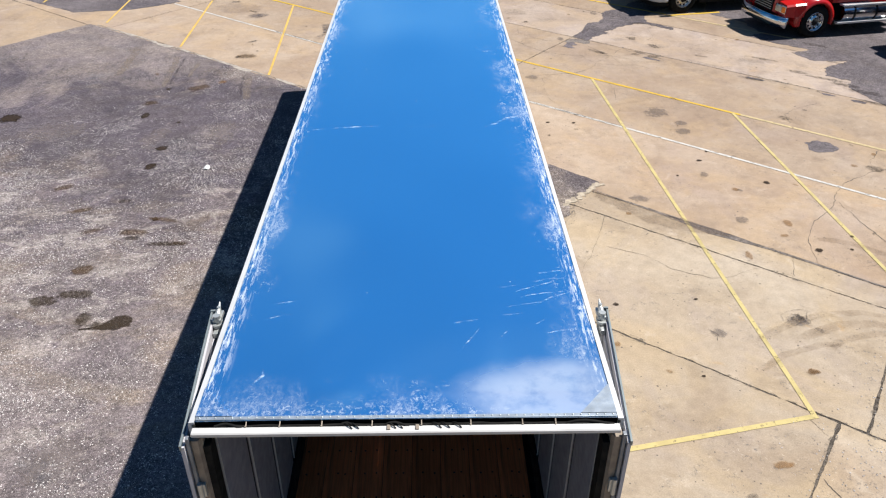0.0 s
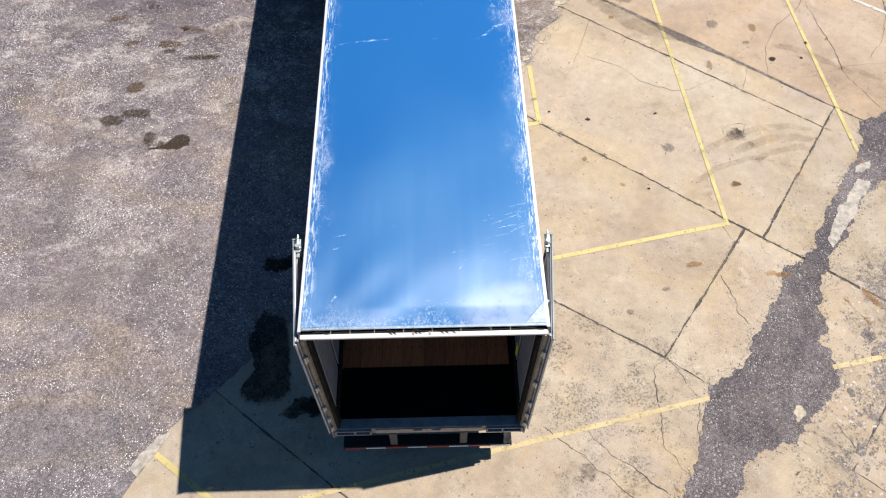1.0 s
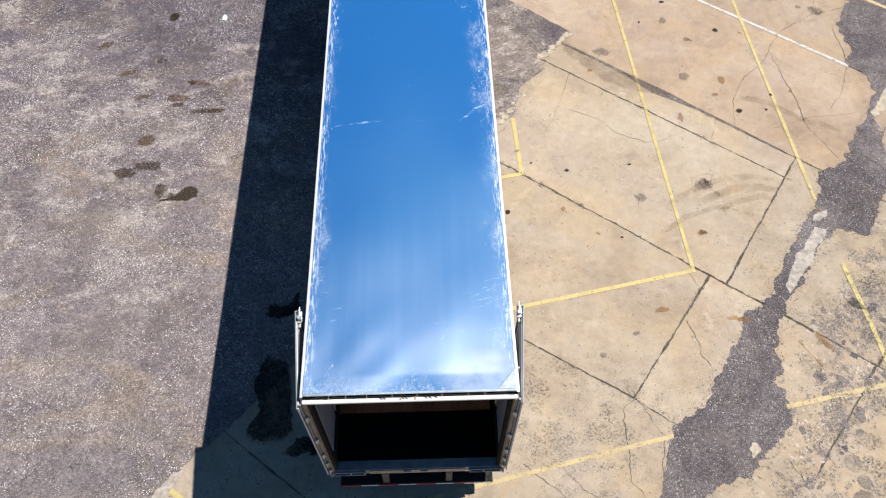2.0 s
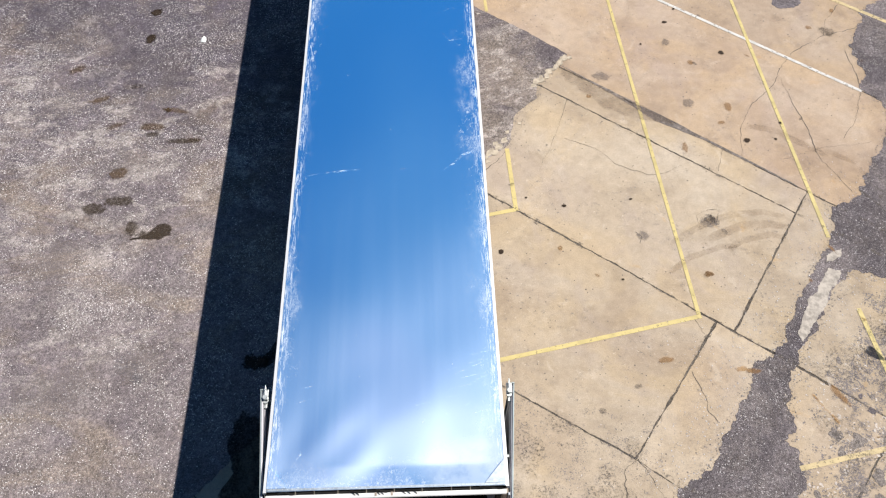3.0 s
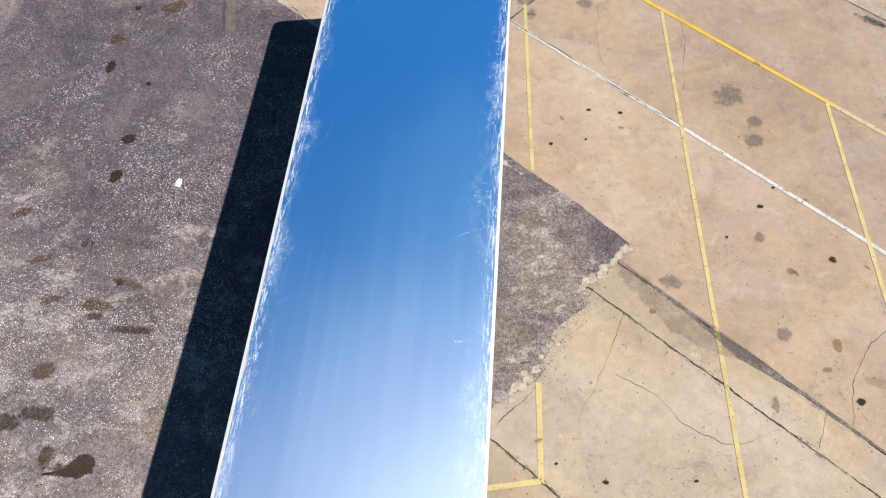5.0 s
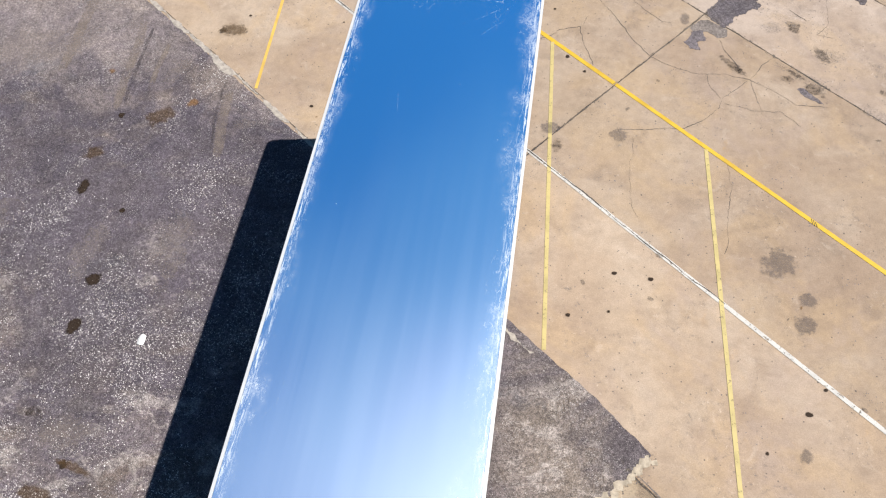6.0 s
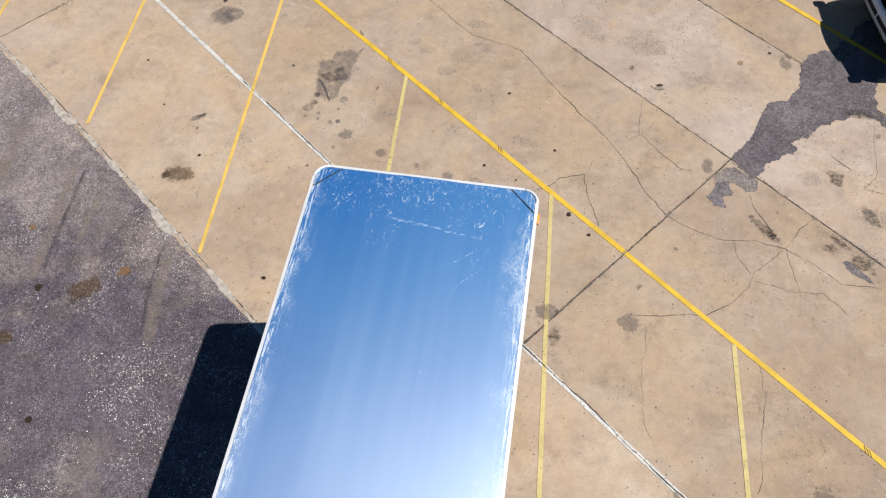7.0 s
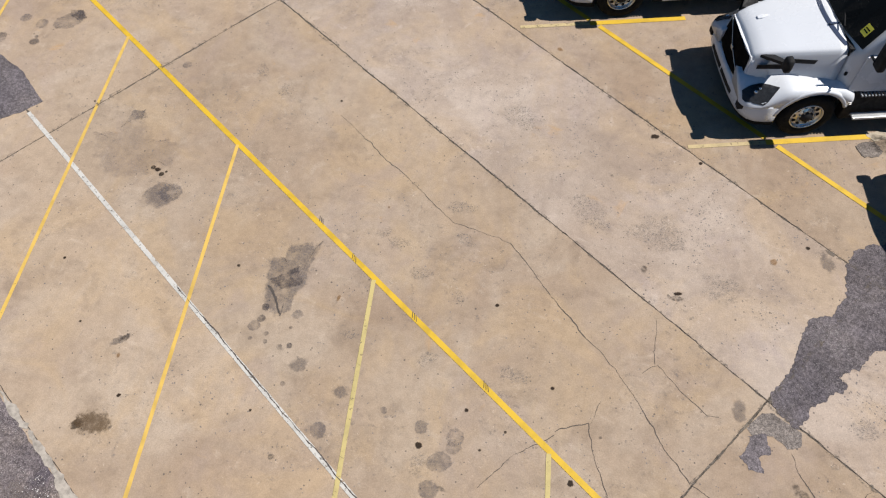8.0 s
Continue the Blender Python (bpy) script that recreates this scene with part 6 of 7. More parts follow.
def fender(s, xc, r, paint, parent, x0, x1, y_in, y_out, top):
    """A wheel-arch fender: an arch band with an outer lip."""
    secs = []
    for k in range(17):
        a = math.pi * (1.06 - 1.12 * k / 16)
        cx, cz = math.cos(a), math.sin(a)
        ox = xc + (r + 0.10) * cx * (1.12 if cx < 0 else 1.02)
        oz = 0.5 + (r + top) * max(cz, -0.2)
        secs.append([(xc + r * cx, s * (y_out - 0.01), 0.5 + r * cz), (xc + (r + 0.03) * cx, s * y_out, 0.5 + (r + 0.03) * cz), (ox, s * (y_out - 0.05), oz), (ox * 0.98 + xc * 0.02, s * (y_in + 0.1), oz + 0.05), (ox, s * y_in, oz + 0.06), (xc + r * cx, s * y_in, 0.5 + r * cz)])
    return tpart("fender", loft(secs, True), paint, parent, "", True)


def lerp_list(x, pairs):
    """Linear interpolation in a short table."""
    for (x0, y0), (x1, y1) in zip(pairs, pairs[1:]):
        if x <= x1:
            return y0 + (y1 - y0) * max(0.0, (x - x0) / (x1 - x0))
    return pairs[-1][1]


def hood_half(x):
    return lerp_list(x, ((0.16, 0.56), (0.4, 0.62), (0.8, 0.70), (1.2, 0.80), (1.62, 0.90), (2.0, 0.95)))


def wing(x):
    """Cross-section of the fender: from the hood's side over the crest to its lower edge."""
    f = min(1.0, max(0.0, (x - 0.35) / 0.55))
    f = f * f * (3 - 2 * f)
    w = lerp_list(x, ((0.05, 0.80), (0.09, 0.87), (0.14, 0.915), (0.2, 0.95), (0.38, 0.985), (0.8, 1.0), (2.0, 1.0)))
    drop = lerp_list(x, ((0.05, 0.05), (0.2, 0.02), (0.5, 0.0), (1.5, 0.0), (1.8, 0.05), (2.0, 0.17)))
    low = 0.80
    if abs(x - 1.33) < 0.60:
        low = max(0.80, 0.5 + math.sqrt(0.36 - (x - 1.33) ** 2))
    h = hood_half(x)
    a = [(h - 0.02, 1.18), (0.80, 1.075), (0.95, 1.025), (1.08, 0.965), (1.17, 0.90), (1.205, 0.83), (1.21, 0.80)]
    b = [(h - 0.02, 1.24), (h + 0.14, 1.20), (1.06, 1.185), (1.14, 1.165), (1.185, 1.125), (1.205, 1.06), (1.21, low)]
    out = []
    for (y0, z0), (y1, z1) in zip(a, b):
        out.append(((y0 + (y1 - y0) * f) * w, max(z0 + (z1 - z0) * f - drop, low if x > 0.7 else 0.78)))
    return out


def wing_top(x, y):
    """Height of the fender's skin at a point."""
    return lerp_list(y, wing(x))


def white_truck():
    """A white aerodynamic sleeper tractor; x runs from its bumper to its back."""
    t = tagged(new("truck"), "parked white sleeper tractor truck with dark grille", "truck", "parked white trucks")
    P = TRUCK_WHITE
    hood = tpart("hood", loft(hood_loft([(0.19, 0.535, 1.0, 1.42, 1.46), (0.25, 0.57, 0.95, 1.49, 1.54), (0.42, 0.615, 0.95, 1.56, 1.62), (0.8, 0.70, 0.95, 1.64, 1.72), (1.2, 0.80, 0.95, 1.73, 1.83), (1.5, 0.875, 0.95, 1.80, 1.92), (1.62, 0.90, 0.98, 1.82, 1.95)])), P, t, "white sloping hood", True)
    tpart("hood_scoop", loft([[(x, y0, z - 0.02), (x, y0 + 0.012, z + h), (x, y1 - 0.012, z + h), (x, y1, z - 0.02)] for x, y0, y1, z, h in ((0.44, 0.16, 0.25, 1.622, 0.022), (0.52, 0.15, 0.26, 1.640, 0.02), (0.68, 0.19, 0.22, 1.675, 0.0))], True), P, hood)
    # nose: grille within its frame
    def nose(y, z):
        return 0.07 + 0.16 * y * y + 0.12 * (z - 0.85)
    def sheet(pts, thick, lift):
        bm = bmesh.new()
        f = [bm.verts.new((nose(y, z) - lift, y, z)) for y, z in pts]
        b = [bm.verts.new((nose(y, z) - lift + thick, y, z)) for y, z in pts]
        bm.faces.new(f)
        for i in range(len(pts)):
            j = (i + 1) % len(pts)
            bm.faces.new((f[i], b[i], b[j], f[j]))
        return bm
    tpart("grille_surround", sheet([(y, 0.78) for y in (-0.68, -0.35, 0, 0.35, 0.68)] + [(0.575, 1.38), (0.545, 1.425), (0.3, 1.455), (0, 1.462), (-0.3, 1.455), (-0.545, 1.425), (-0.575, 1.38)], 0.22, 0.0), P, t, "white grille surround")
    g = tpart("grille", sheet([(y, 0.86) for y in (-0.60, -0.3, 0, 0.3, 0.60)] + [(0.535, 1.37), (0.50, 1.405), (0.25, 1.425), (0, 1.43), (-0.25, 1.425), (-0.50, 1.405), (-0.535, 1.37)], 0.02, 0.012), MAT_BLACK, t, "black mesh grille")
    bm = bmesh.new()
    rod(bm, (nose(-0.45, 0.95) - 0.02, -0.45, 0.95), (nose(0, 1.16) - 0.02, 0, 1.16), 0.008, 8)
    rod(bm, (nose(0, 1.16) - 0.02, 0, 1.16), (nose(0.48, 1.4) - 0.02, 0.48, 1.4), 0.008, 8)
    tpart("grille_bar", bm, ZINC, g)
    tpart("badge", boxed(-0.045, 0.045, -0.045, 0.045, -0.012, 0.012, 0.01, pose(nose(0, 1.16) - 0.025, 0, 1.16, 0, 83)), ZINC, g)
    # bumper: a bowed band with lower slots
    secs = []
    for k in range(17):
        a = -1 + k / 8
        y = 1.20 * math.sin(a * math.pi / 2 * 0.98) if abs(a) < 1 else 1.20 * a
        x = 0.0 + 0.48 * abs(a) ** 3.2
        secs.append([(x + 0.16, y * 0.975, 0.41), (x + 0.085, y * 0.99, 0.44), (x + 0.03, y, 0.56), (x + 0.035, y, 0.78), (x + 0.08, y, 0.83), (x + 0.25, y * 0.94, 0.83), (x + 0.25, y * 0.94, 0.41)])
    for q in (-1.205, 1.205):
        end = [(0.735, q * f, z) for f, z in ((0.975, 0.41), (0.99, 0.44), (1.0, 0.56), (1.0, 0.78), (0.995, 0.83), (0.94, 0.83), (0.94, 0.41))]
        secs = [end] + secs if q < 0 else secs + [end]
    b = tpart("bumper", loft(secs, True), P, t, "white wraparound bumper", True)
    tpart("air_dam", loft([[(p[0][0] + 0.03, p[0][1] * 0.95, 0.26), (p[0][0], p[0][1] * 0.97, 0.415), (p[0][0] + 0.08, p[0][1] * 0.93, 0.415), (p[0][0] + 0.08, p[0][1] * 0.93, 0.26)] for p in secs], True), RUBBER, b, "black rubber air dam")
    for y0, y1 in ((-0.62, -0.02), (0.02, 0.62)):
        bm = bmesh.new()
        n = 6
        prev = None
        for k in range(n + 1):
            y = y0 + (y1 - y0) * k / n
            x = 0.48 * (abs(y) / 1.2 * 0.72) ** 3.2 + 0.016
            cur = (bm.verts.new((x + 0.004, y, 0.60)), bm.verts.new((x + 0.016, y, 0.69)))
            if prev:
                bm.faces.new((prev[0], cur[0], cur[1], prev[1]))
            prev = cur
        tpart("bumper_slot", bm, BLACK, b)
    for s in (-1, 1):
        tpart("fog_lamp", boxed(0.065, 0.2, s * 0.95 - 0.07, s * 0.95 + 0.07, 0.62, 0.76, 0.02), BLACK, b, "black fog lamp recess")
        quarter = [[(x, s * y, z) for y, z in wing(x)] + [(x, s * (wing(x)[-1][0] - 0.04), wing(x)[-1][1] + 0.01), (x, s * 0.5, wing(x)[-1][1] + 0.04)] for x in (0.05, 0.09, 0.14, 0.2, 0.28, 0.38, 0.5, 0.62, 0.70, 0.735, 0.76, 0.80, 0.86, 0.94, 1.04, 1.16, 1.33, 1.5, 1.62, 1.72, 1.80, 1.86, 1.90, 1.925, 1.96, 2.0)]
        tpart("fender", loft(quarter, True), P, t, "white flared front fender", True)
        # cheek between the grille surround and the hood's side
        cheek = []
        for y, z, xb, yb, zb in ((0.70, 0.82, 0.40, 0.86, 0.95), (0.665, 0.95, 0.46, 0.80, 1.05), (0.635, 1.10, 0.52, 0.73, 1.17), (0.60, 1.26, 0.52, 0.665, 1.32), (0.572, 1.38, 0.46, 0.615, 1.46)):
            f0 = nose(y, z) + 0.004
            cheek.append([(f0, s * (y - 0.03), z), (f0 + 0.03, s * (y + 0.012), z), (f0 + (xb - f0) * 0.5, s * ((y + yb) / 2 + 0.012), (z + zb) / 2), (xb, s * yb, zb), (xb, s * (yb - 0.12), zb - 0.02)])
        tpart("hood_cheek", loft(cheek, True), P, t, "", True)
        lip = []
        for k in range(19):
            a = math.pi * (0.95 - 0.83 * k / 18)
            cx, cz = 1.33 + 0.60 * math.cos(a), 0.5 + 0.60 * math.sin(a)
            lip.append([(cx, s * 1.19, cz), (cx + 0.02 * math.cos(a), s * 1.216, cz + 0.02 * math.sin(a)), (cx + 0.06 * math.cos(a), s * 1.213, cz + 0.06 * math.sin(a)), (cx + 0.10 * math.cos(a), s * 1.185, cz + 0.10 * math.sin(a))])
        tpart("wheel_arch_lip", loft(lip, True), P, t, "", True)
        xs = [0.085 + 0.575 * k / 14 for k in range(15)]
        bm = bmesh.new()
        rows = []
        for x in xs:
            y0, y1 = lerp_list(x, ((0.085, 0.88), (0.25, 0.84), (0.40, 0.83), (0.52, 0.89), (0.66, 1.01))), lerp_list(x, ((0.085, 1.0), (0.13, 1.07), (0.25, 1.13), (0.43, 1.185), (0.50, 1.16), (0.66, 1.03)))
            rows.append([bm.verts.new((x, s * (y0 + (y1 - y0) * j / 8), wing_top(x, y0 + (y1 - y0) * j / 8) + 0.014 + 0.012 * math.sin(math.pi * j / 8))) for j in range(9)])
        for ra, rb in zip(rows, rows[1:]):
            for j in range(8):
                bm.faces.new((ra[j], ra[j + 1], rb[j + 1], rb[j]))
        bmesh.ops.solidify(bm, geom=bm.faces[:], thickness=0.03)
        lamp = tpart("headlight", bm, LENS, t, "dark swept-back headlight", True)
        for x, y, q in ((0.30, 0.97, 0.035), (0.38, 0.93, 0.028)):
            bm = bmesh.new()
            bmesh.ops.create_uvsphere(bm, u_segments=12, v_segments=8, radius=q)
            bmesh.ops.translate(bm, verts=bm.verts, vec=(x, s * y, wing_top(x, y) + 0.012))
            tpart("lamp_bulb", bm, CHROME, lamp, "", True)
        # side vent and hood mirror
        y = 0.795
        tpart("side_vent", loft([[(0.78, s * 0.755, 1.45), (0.78, s * 0.74, 1.52), (0.78, s * 0.68, 1.52), (0.78, s * 0.68, 1.45)], [(1.18, s * 0.855, 1.49), (1.22, s * 0.84, 1.56), (1.22, s * 0.77, 1.56), (1.18, s * 0.77, 1.49)]], True), BLACK, t, "black side vent")
        def arm(p0, p1, w0, w1, th):
            return [[(p0[0] - w0, s * p0[1], p0[2]), (p0[0] + w0, s * p0[1], p0[2]), (p0[0] + w0, s * p0[1], p0[2] + th), (p0[0] - w0, s * p0[1], p0[2] + th)],
                    [(p1[0] - w1, s * p1[1], p1[2]), (p1[0] + w1, s * p1[1], p1[2]), (p1[0] + w1, s * p1[1], p1[2] + th), (p1[0] - w1, s * p1[1], p1[2] + th)]]
        bm = loft(arm((0.50, 0.66, 1.25), (0.57, 1.05, 1.62), 0.20, 0.07, 0.09), True)
        m = tpart("hood_mirror", bm, BLACK, t, "black hood mirror")
        tpart("mirror_stay", loft(arm((0.42, 0.60, 1.47), (0.55, 1.04, 1.70), 0.11, 0.06, 0.06), True), BLACK, m)
        tpart("mirror_head", loft([[(0.55 + c * 0.07 * k, s * (1.09 + d * 0.09 * k), z) for c, d in ((-1, -0.7), (-0.5, -1), (0.7, -1), (1, -0.6), (1, 0.6), (0.6, 1), (-0.6, 1), (-1, 0.6))] for z, k in ((1.60, 0.45), (1.64, 0.85), (1.72, 1.0), (1.86, 0.95), (1.90, 0.6))], True), BLACK, m, "", True)
        wheel(t, 1.33, s * 1.20, s)
        for x in (5.6, 6.9):
            wheel(t, x, s * 1.20, s)
        # cab door, steps, skirts
        bm = boxed(2.15, 2.95, min(s * 1.14, s * 1.155), max(s * 1.14, s * 1.155), 0.45, 0.50, 0.004)
        box(bm, 2.15, 2.95, min(s * 1.255, s * 1.27), max(s * 1.255, s * 1.27), 0.45, 0.50, 0.004)
        for k in range(27):
            box(bm, 2.15 + k * 0.03, 2.168 + k * 0.03, min(s * 1.15, s * 1.26), max(s * 1.15, s * 1.26), 0.47, 0.502)
        tpart("cab_step", bm, POLISHED, t, "bright serrated aluminium step")
        bm = bmesh.new()
        for k in range(14):
            box(bm, 2.12 + k * 0.06, 2.145 + k * 0.06, min(s * 1.08, s * 1.2), max(s * 1.08, s * 1.2), 0.96, 0.99)
        tpart("upper_step", bm, SILL, t, "ribbed dark step")
        tpart("side_fairing", boxed(2.0, 5.0, min(s * 0.9, s * 1.10), max(s * 0.9, s * 1.10), 0.30, 1.02, 0.03), BLACK, t, "black side fairing")
        tpart("fuel_tank", rod(bmesh.new(), (3.3, s * 0.95, 0.62), (4.8, s * 0.95, 0.62), 0.30, 24), ALLOY, t)
        d = tpart("cab_door", boxed(1.85, 2.95, min(s * 1.08, s * 1.13), max(s * 1.08, s * 1.13), 1.05, 1.85, 0.02), P, t, "white cab door")
        tpart("door_handle", boxed(2.75, 2.9, min(s * 1.125, s * 1.15), max(s * 1.125, s * 1.15), 1.55, 1.60, 0.01), BLACK, d)
        tpart("door_window", boxed(2.05, 2.93, min(s * 1.07, s * 1.11), max(s * 1.07, s * 1.11), 1.88, 2.55, 0.02), GLASS, d, "dark door window")
        bm = rod(bmesh.new(), (1.92, s * 1.1, 1.85), (1.84, s * 1.32, 1.95), 0.02)
        mm = tpart("door_mirror", bm, BLACK, t, "black door mirror")
        tpart("mirror_head", boxed(1.84, 1.97, s * 1.38 - 0.11, s * 1.38 + 0.11, 1.85, 2.45, 0.04), BLACK, mm, "", True)
        bm = boxed(1.70, 1.76, min(s * 0.98, s * 1.02), max(s * 0.98, s * 1.02), 1.34, 1.42, 0.008)
        tpart("hood_latch", bm, BLACK, t)
    cab = tpart("cab", loft(arc_loft([(1.66, 0.96, 1.0, 1.80, 1.90), (1.82, 1.08, 1.0, 1.95, 2.03), (2.25, 1.10, 1.0, 2.60, 2.70), (3.0, 1.12, 1.0, 3.1, 3.25), (3.8, 1.22, 1.0, 3.7, 3.85), (5.0, 1.24, 1.0, 3.8, 3.95)])), P, t, "white cab and sleeper", True)
    bm = bmesh.new()
    lo = [bm.verts.new((1.56 + 0.20 * (abs(y) / 1.0) ** 2, y, 1.965 - 0.05 * abs(y))) for y in (-1.0, -0.6, -0.2, 0.2, 0.6, 1.0)]
    hi = [bm.verts.new((2.10 + 0.14 * (abs(y) / 0.9) ** 2, y, 2.74 - 0.03 * abs(y))) for y in (-0.92, -0.56, -0.19, 0.19, 0.56, 0.92)]
    for i in range(5):
        bm.faces.new((lo[i], lo[i + 1], hi[i + 1], hi[i]))
    bmesh.ops.solidify(bm, geom=bm.faces[:], thickness=0.03)
    ws = tpart("windshield", bm, GLASS, t, "dark curved windshield", True)
    tpart("windshield_sticker", boxed(-0.09, 0.09, -0.075, 0.075, 0, 0.004, 0, Matrix.Translation((1.80, -0.80, 2.15)) @ pose(0, 0, 0, 0, -58, 10)), STICKER, ws, "yellow notice sticker")
    for d in (-0.022, 0.022):
        tpart("print_bar", boxed(-0.055, 0.055, -0.011, 0.011, 0.0045, 0.0055, 0, Matrix.Translation((1.80, -0.80, 2.15)) @ pose(0, 0, 0, 0, -58, 10) @ pose(d, 0, 0, 0, 0, 90)), MAT_BLACK, ws)
    HOOD_Z = ((1.2, 0.80, 1.73, 1.83), (1.5, 0.875, 1.80, 1.92), (1.62, 0.90, 1.82, 1.95))
    def hood_z(x, y):
        (x0, w0, l0, h0), (x1, w1, l1, h1) = HOOD_Z[:2] if x < 1.5 else HOOD_Z[1:]
        f = (x - x0) / (x1 - x0)
        w, lo, hi = w0 + (w1 - w0) * f - 0.05, l0 + (l1 - l0) * f + 0.008, h0 + (h1 - h0) * f
        return lo + (hi - lo) * math.sin(max(0.0, 1 - abs(y) / w) * math.pi / 2)
    # dark blue strip laid on the hood to paint the shaded cowl channel
    bm = bmesh.new()
    prev = None
    for k in range(25):
        y = -0.80 + 1.60 * k / 24
        x = 1.40 + 0.28 * y * y
        cur = [bm.verts.new((x + d, y, hood_z(x + d, y) + h)) for d, h in ((-0.005, -0.01), (-0.005, 0.007), (0.062, 0.007), (0.062, -0.01))]
        if prev:
            for i in range(3):
                bm.faces.new((prev[i], prev[i + 1], cur[i + 1], cur[i]))
        prev = cur
    tpart("cowl_shade", bm, TRUCK_BLUE_AND_SHADE, t, "dark strip for the shaded cowl channel behind the hood")
    for y in (-0.34, 0.34):
        tpart("cowl_divider", boxed(1.44, 1.60, y - 0.02, y + 0.02, hood_z(1.46, y) - 0.01, hood_z(1.58, y) + 0.006), TRUCK_BLUE_AND_SHADE, t)
    # black block stands for the shaded gap at the windshield's foot
    tpart("cowl_gap", boxed(1.62, 1.70, -0.92, 0.92, 1.70, 1.86), BLACK, t)
    for y in (-0.5, 0.3):
        bm = rod(bmesh.new(), (1.60, y, 1.99), (1.73, y + 0.5, 2.13), 0.012)
        tpart("wiper", bm, BLACK, t)
    for s in (-1, 1):
        tpart("frame_rail", boxed(0.6, 7.5, s * 0.43 - 0.05, s * 0.43 + 0.05, 0.72, 0.98, 0.01), BLACK, t)
    tpart("underbody", boxed(0.25, 5.0, -0.7, 0.7, 0.34, 1.0, 0.02), BLACK, t)
    for x in (1.33, 5.6, 6.9):
        tpart("axle", rod(bmesh.new(), (x, -1.0, 0.5), (x, 1.0, 0.5), 0.07), BLACK, t)
    tpart("coupling_plate", boxed(5.7, 6.8, -0.45, 0.45, 1.0, 1.1, 0.03), BLACK, t)
    return t


def square_truck(paint, label):
    """A long-nosed conventional tractor with a chrome bumper."""
    t = tagged(new("truck"), label, "truck")
    hood = tpart("hood", loft(arc_loft([(0.22, 0.60, 0.7, 1.42, 1.50), (0.30, 0.66, 0.7, 1.50, 1.58), (1.0, 0.78, 0.8, 1.56, 1.65), (1.9, 0.92, 0.9, 1.64, 1.75)])), paint, t, "", True)
    g = tpart("grille", boxed(0.17, 0.24, -0.46, 0.46, 0.72, 1.40, 0.02), BLACK, t, "black grille")
    for k in range(9):
        tpart("grille_slat", boxed(0.155, 0.175, -0.44, 0.44, 0.77 + k * 0.07, 0.785 + k * 0.07), ZINC, g)
    secs = []
    for k in range(13):
        a = -1 + k / 6
        x = 0.25 * abs(a) ** 4
        secs.append([(x, 1.2 * a, 0.36), (x - 0.03, 1.2 * a, 0.52), (x, 1.2 * a, 0.68), (x + 0.12, 1.18 * a, 0.68), (x + 0.12, 1.18 * a, 0.36)])
    tpart("bumper", loft(secs, True), CHROME, t, "chrome bumper", True)
    for s in (-1, 1):
        fender(s, 1.33, 0.56, paint, t, 0.3, 1.9, 0.68, 1.215, 0.14)
        secs = [[(x, s * 0.45, 0.68), (x, s * yo, 0.68), (x, s * yo, z1 - 0.05), (x + 0.02, s * (yo - 0.06), z1), (x + 0.02, s * 0.5, z1 + 0.06)] for x, yo, z1 in ((0.24, 1.12, 1.04), (0.5, 1.18, 1.08), (0.86, 1.2, 1.10))]
        q = tpart("front_quarter", loft(secs, True), paint, t)
        lamp = tpart("headlight", boxed(0.205, 0.25, min(s * 0.60, s * 0.90), max(s * 0.60, s * 0.90), 0.80, 0.98, 0.015), CLEAR_LENS, t, "square headlight")
        tpart("lamp_frame", boxed(0.215, 0.245, min(s * 0.58, s * 1.10), max(s * 0.58, s * 1.10), 0.775, 1.005, 0.01), CHROME, lamp)
        tpart("turn_signal", boxed(0.20, 0.26, min(s * 0.92, s * 1.09), max(s * 0.92, s * 1.09), 0.80, 0.98, 0.015), AMBER, t, "amber turn signal")
        wheel(t, 1.33, s * 1.20, s, 0.5, CHROME)
        for x in (5.6, 6.9):
            wheel(t, x, s * 1.20, s, 0.5, CHROME)
        tpart("running_board", boxed(2.1, 4.3, min(s * 1.12, s * 1.27), max(s * 1.12, s * 1.27), 0.40, 0.46, 0.01), POLISHED, t, "bright aluminium running board")
        tpart("tank_strap", boxed(2.2, 4.0, min(s * 1.02, s * 1.25), max(s * 1.02, s * 1.25), 0.93, 0.99, 0.01), POLISHED, t, "bright aluminium upper step")
        tk = tpart("fuel_tank", rod(bmesh.new(), (2.3, s * 0.95, 0.68), (3.9, s * 0.95, 0.68), 0.28, 28), CHROME, t, "polished fuel tank", False)
        for x in (2.7, 3.5):
            tpart("strap", rod(bmesh.new(), (x - 0.03, s * 0.95, 0.68), (x + 0.03, s * 0.95, 0.68), 0.29, 28), BLACK, tk)
        tpart("frame_rail", boxed(0.5, 7.5, s * 0.43 - 0.05, s * 0.43 + 0.05, 0.72, 0.98, 0.01), BLACK, t)
        tpart("cab_door", boxed(2.15, 3.0, min(s * 1.0, s * 1.05), max(s * 1.0, s * 1.05), 1.1, 2.6, 0.02), paint, t)
    tpart("cab", loft(arc_loft([(1.95, 0.96, 1.0, 1.7, 1.78), (2.05, 1.0, 1.0, 1.78, 1.85), (2.3, 1.0, 1.0, 2.75, 2.85), (3.2, 1.02, 1.0, 2.8, 2.9), (3.3, 1.15, 1.0, 3.3, 3.4), (5.0, 1.18, 1.0, 3.3, 3.4)])), paint, t, "", True)
    bm = boxed(-0.02, 0.02, -0.88, 0.88, 0, 0.85, 0.01, pose(2.05, 0, 1.86, 0, 14))
    tpart("windshield", bm, GLASS, t, "dark windshield")
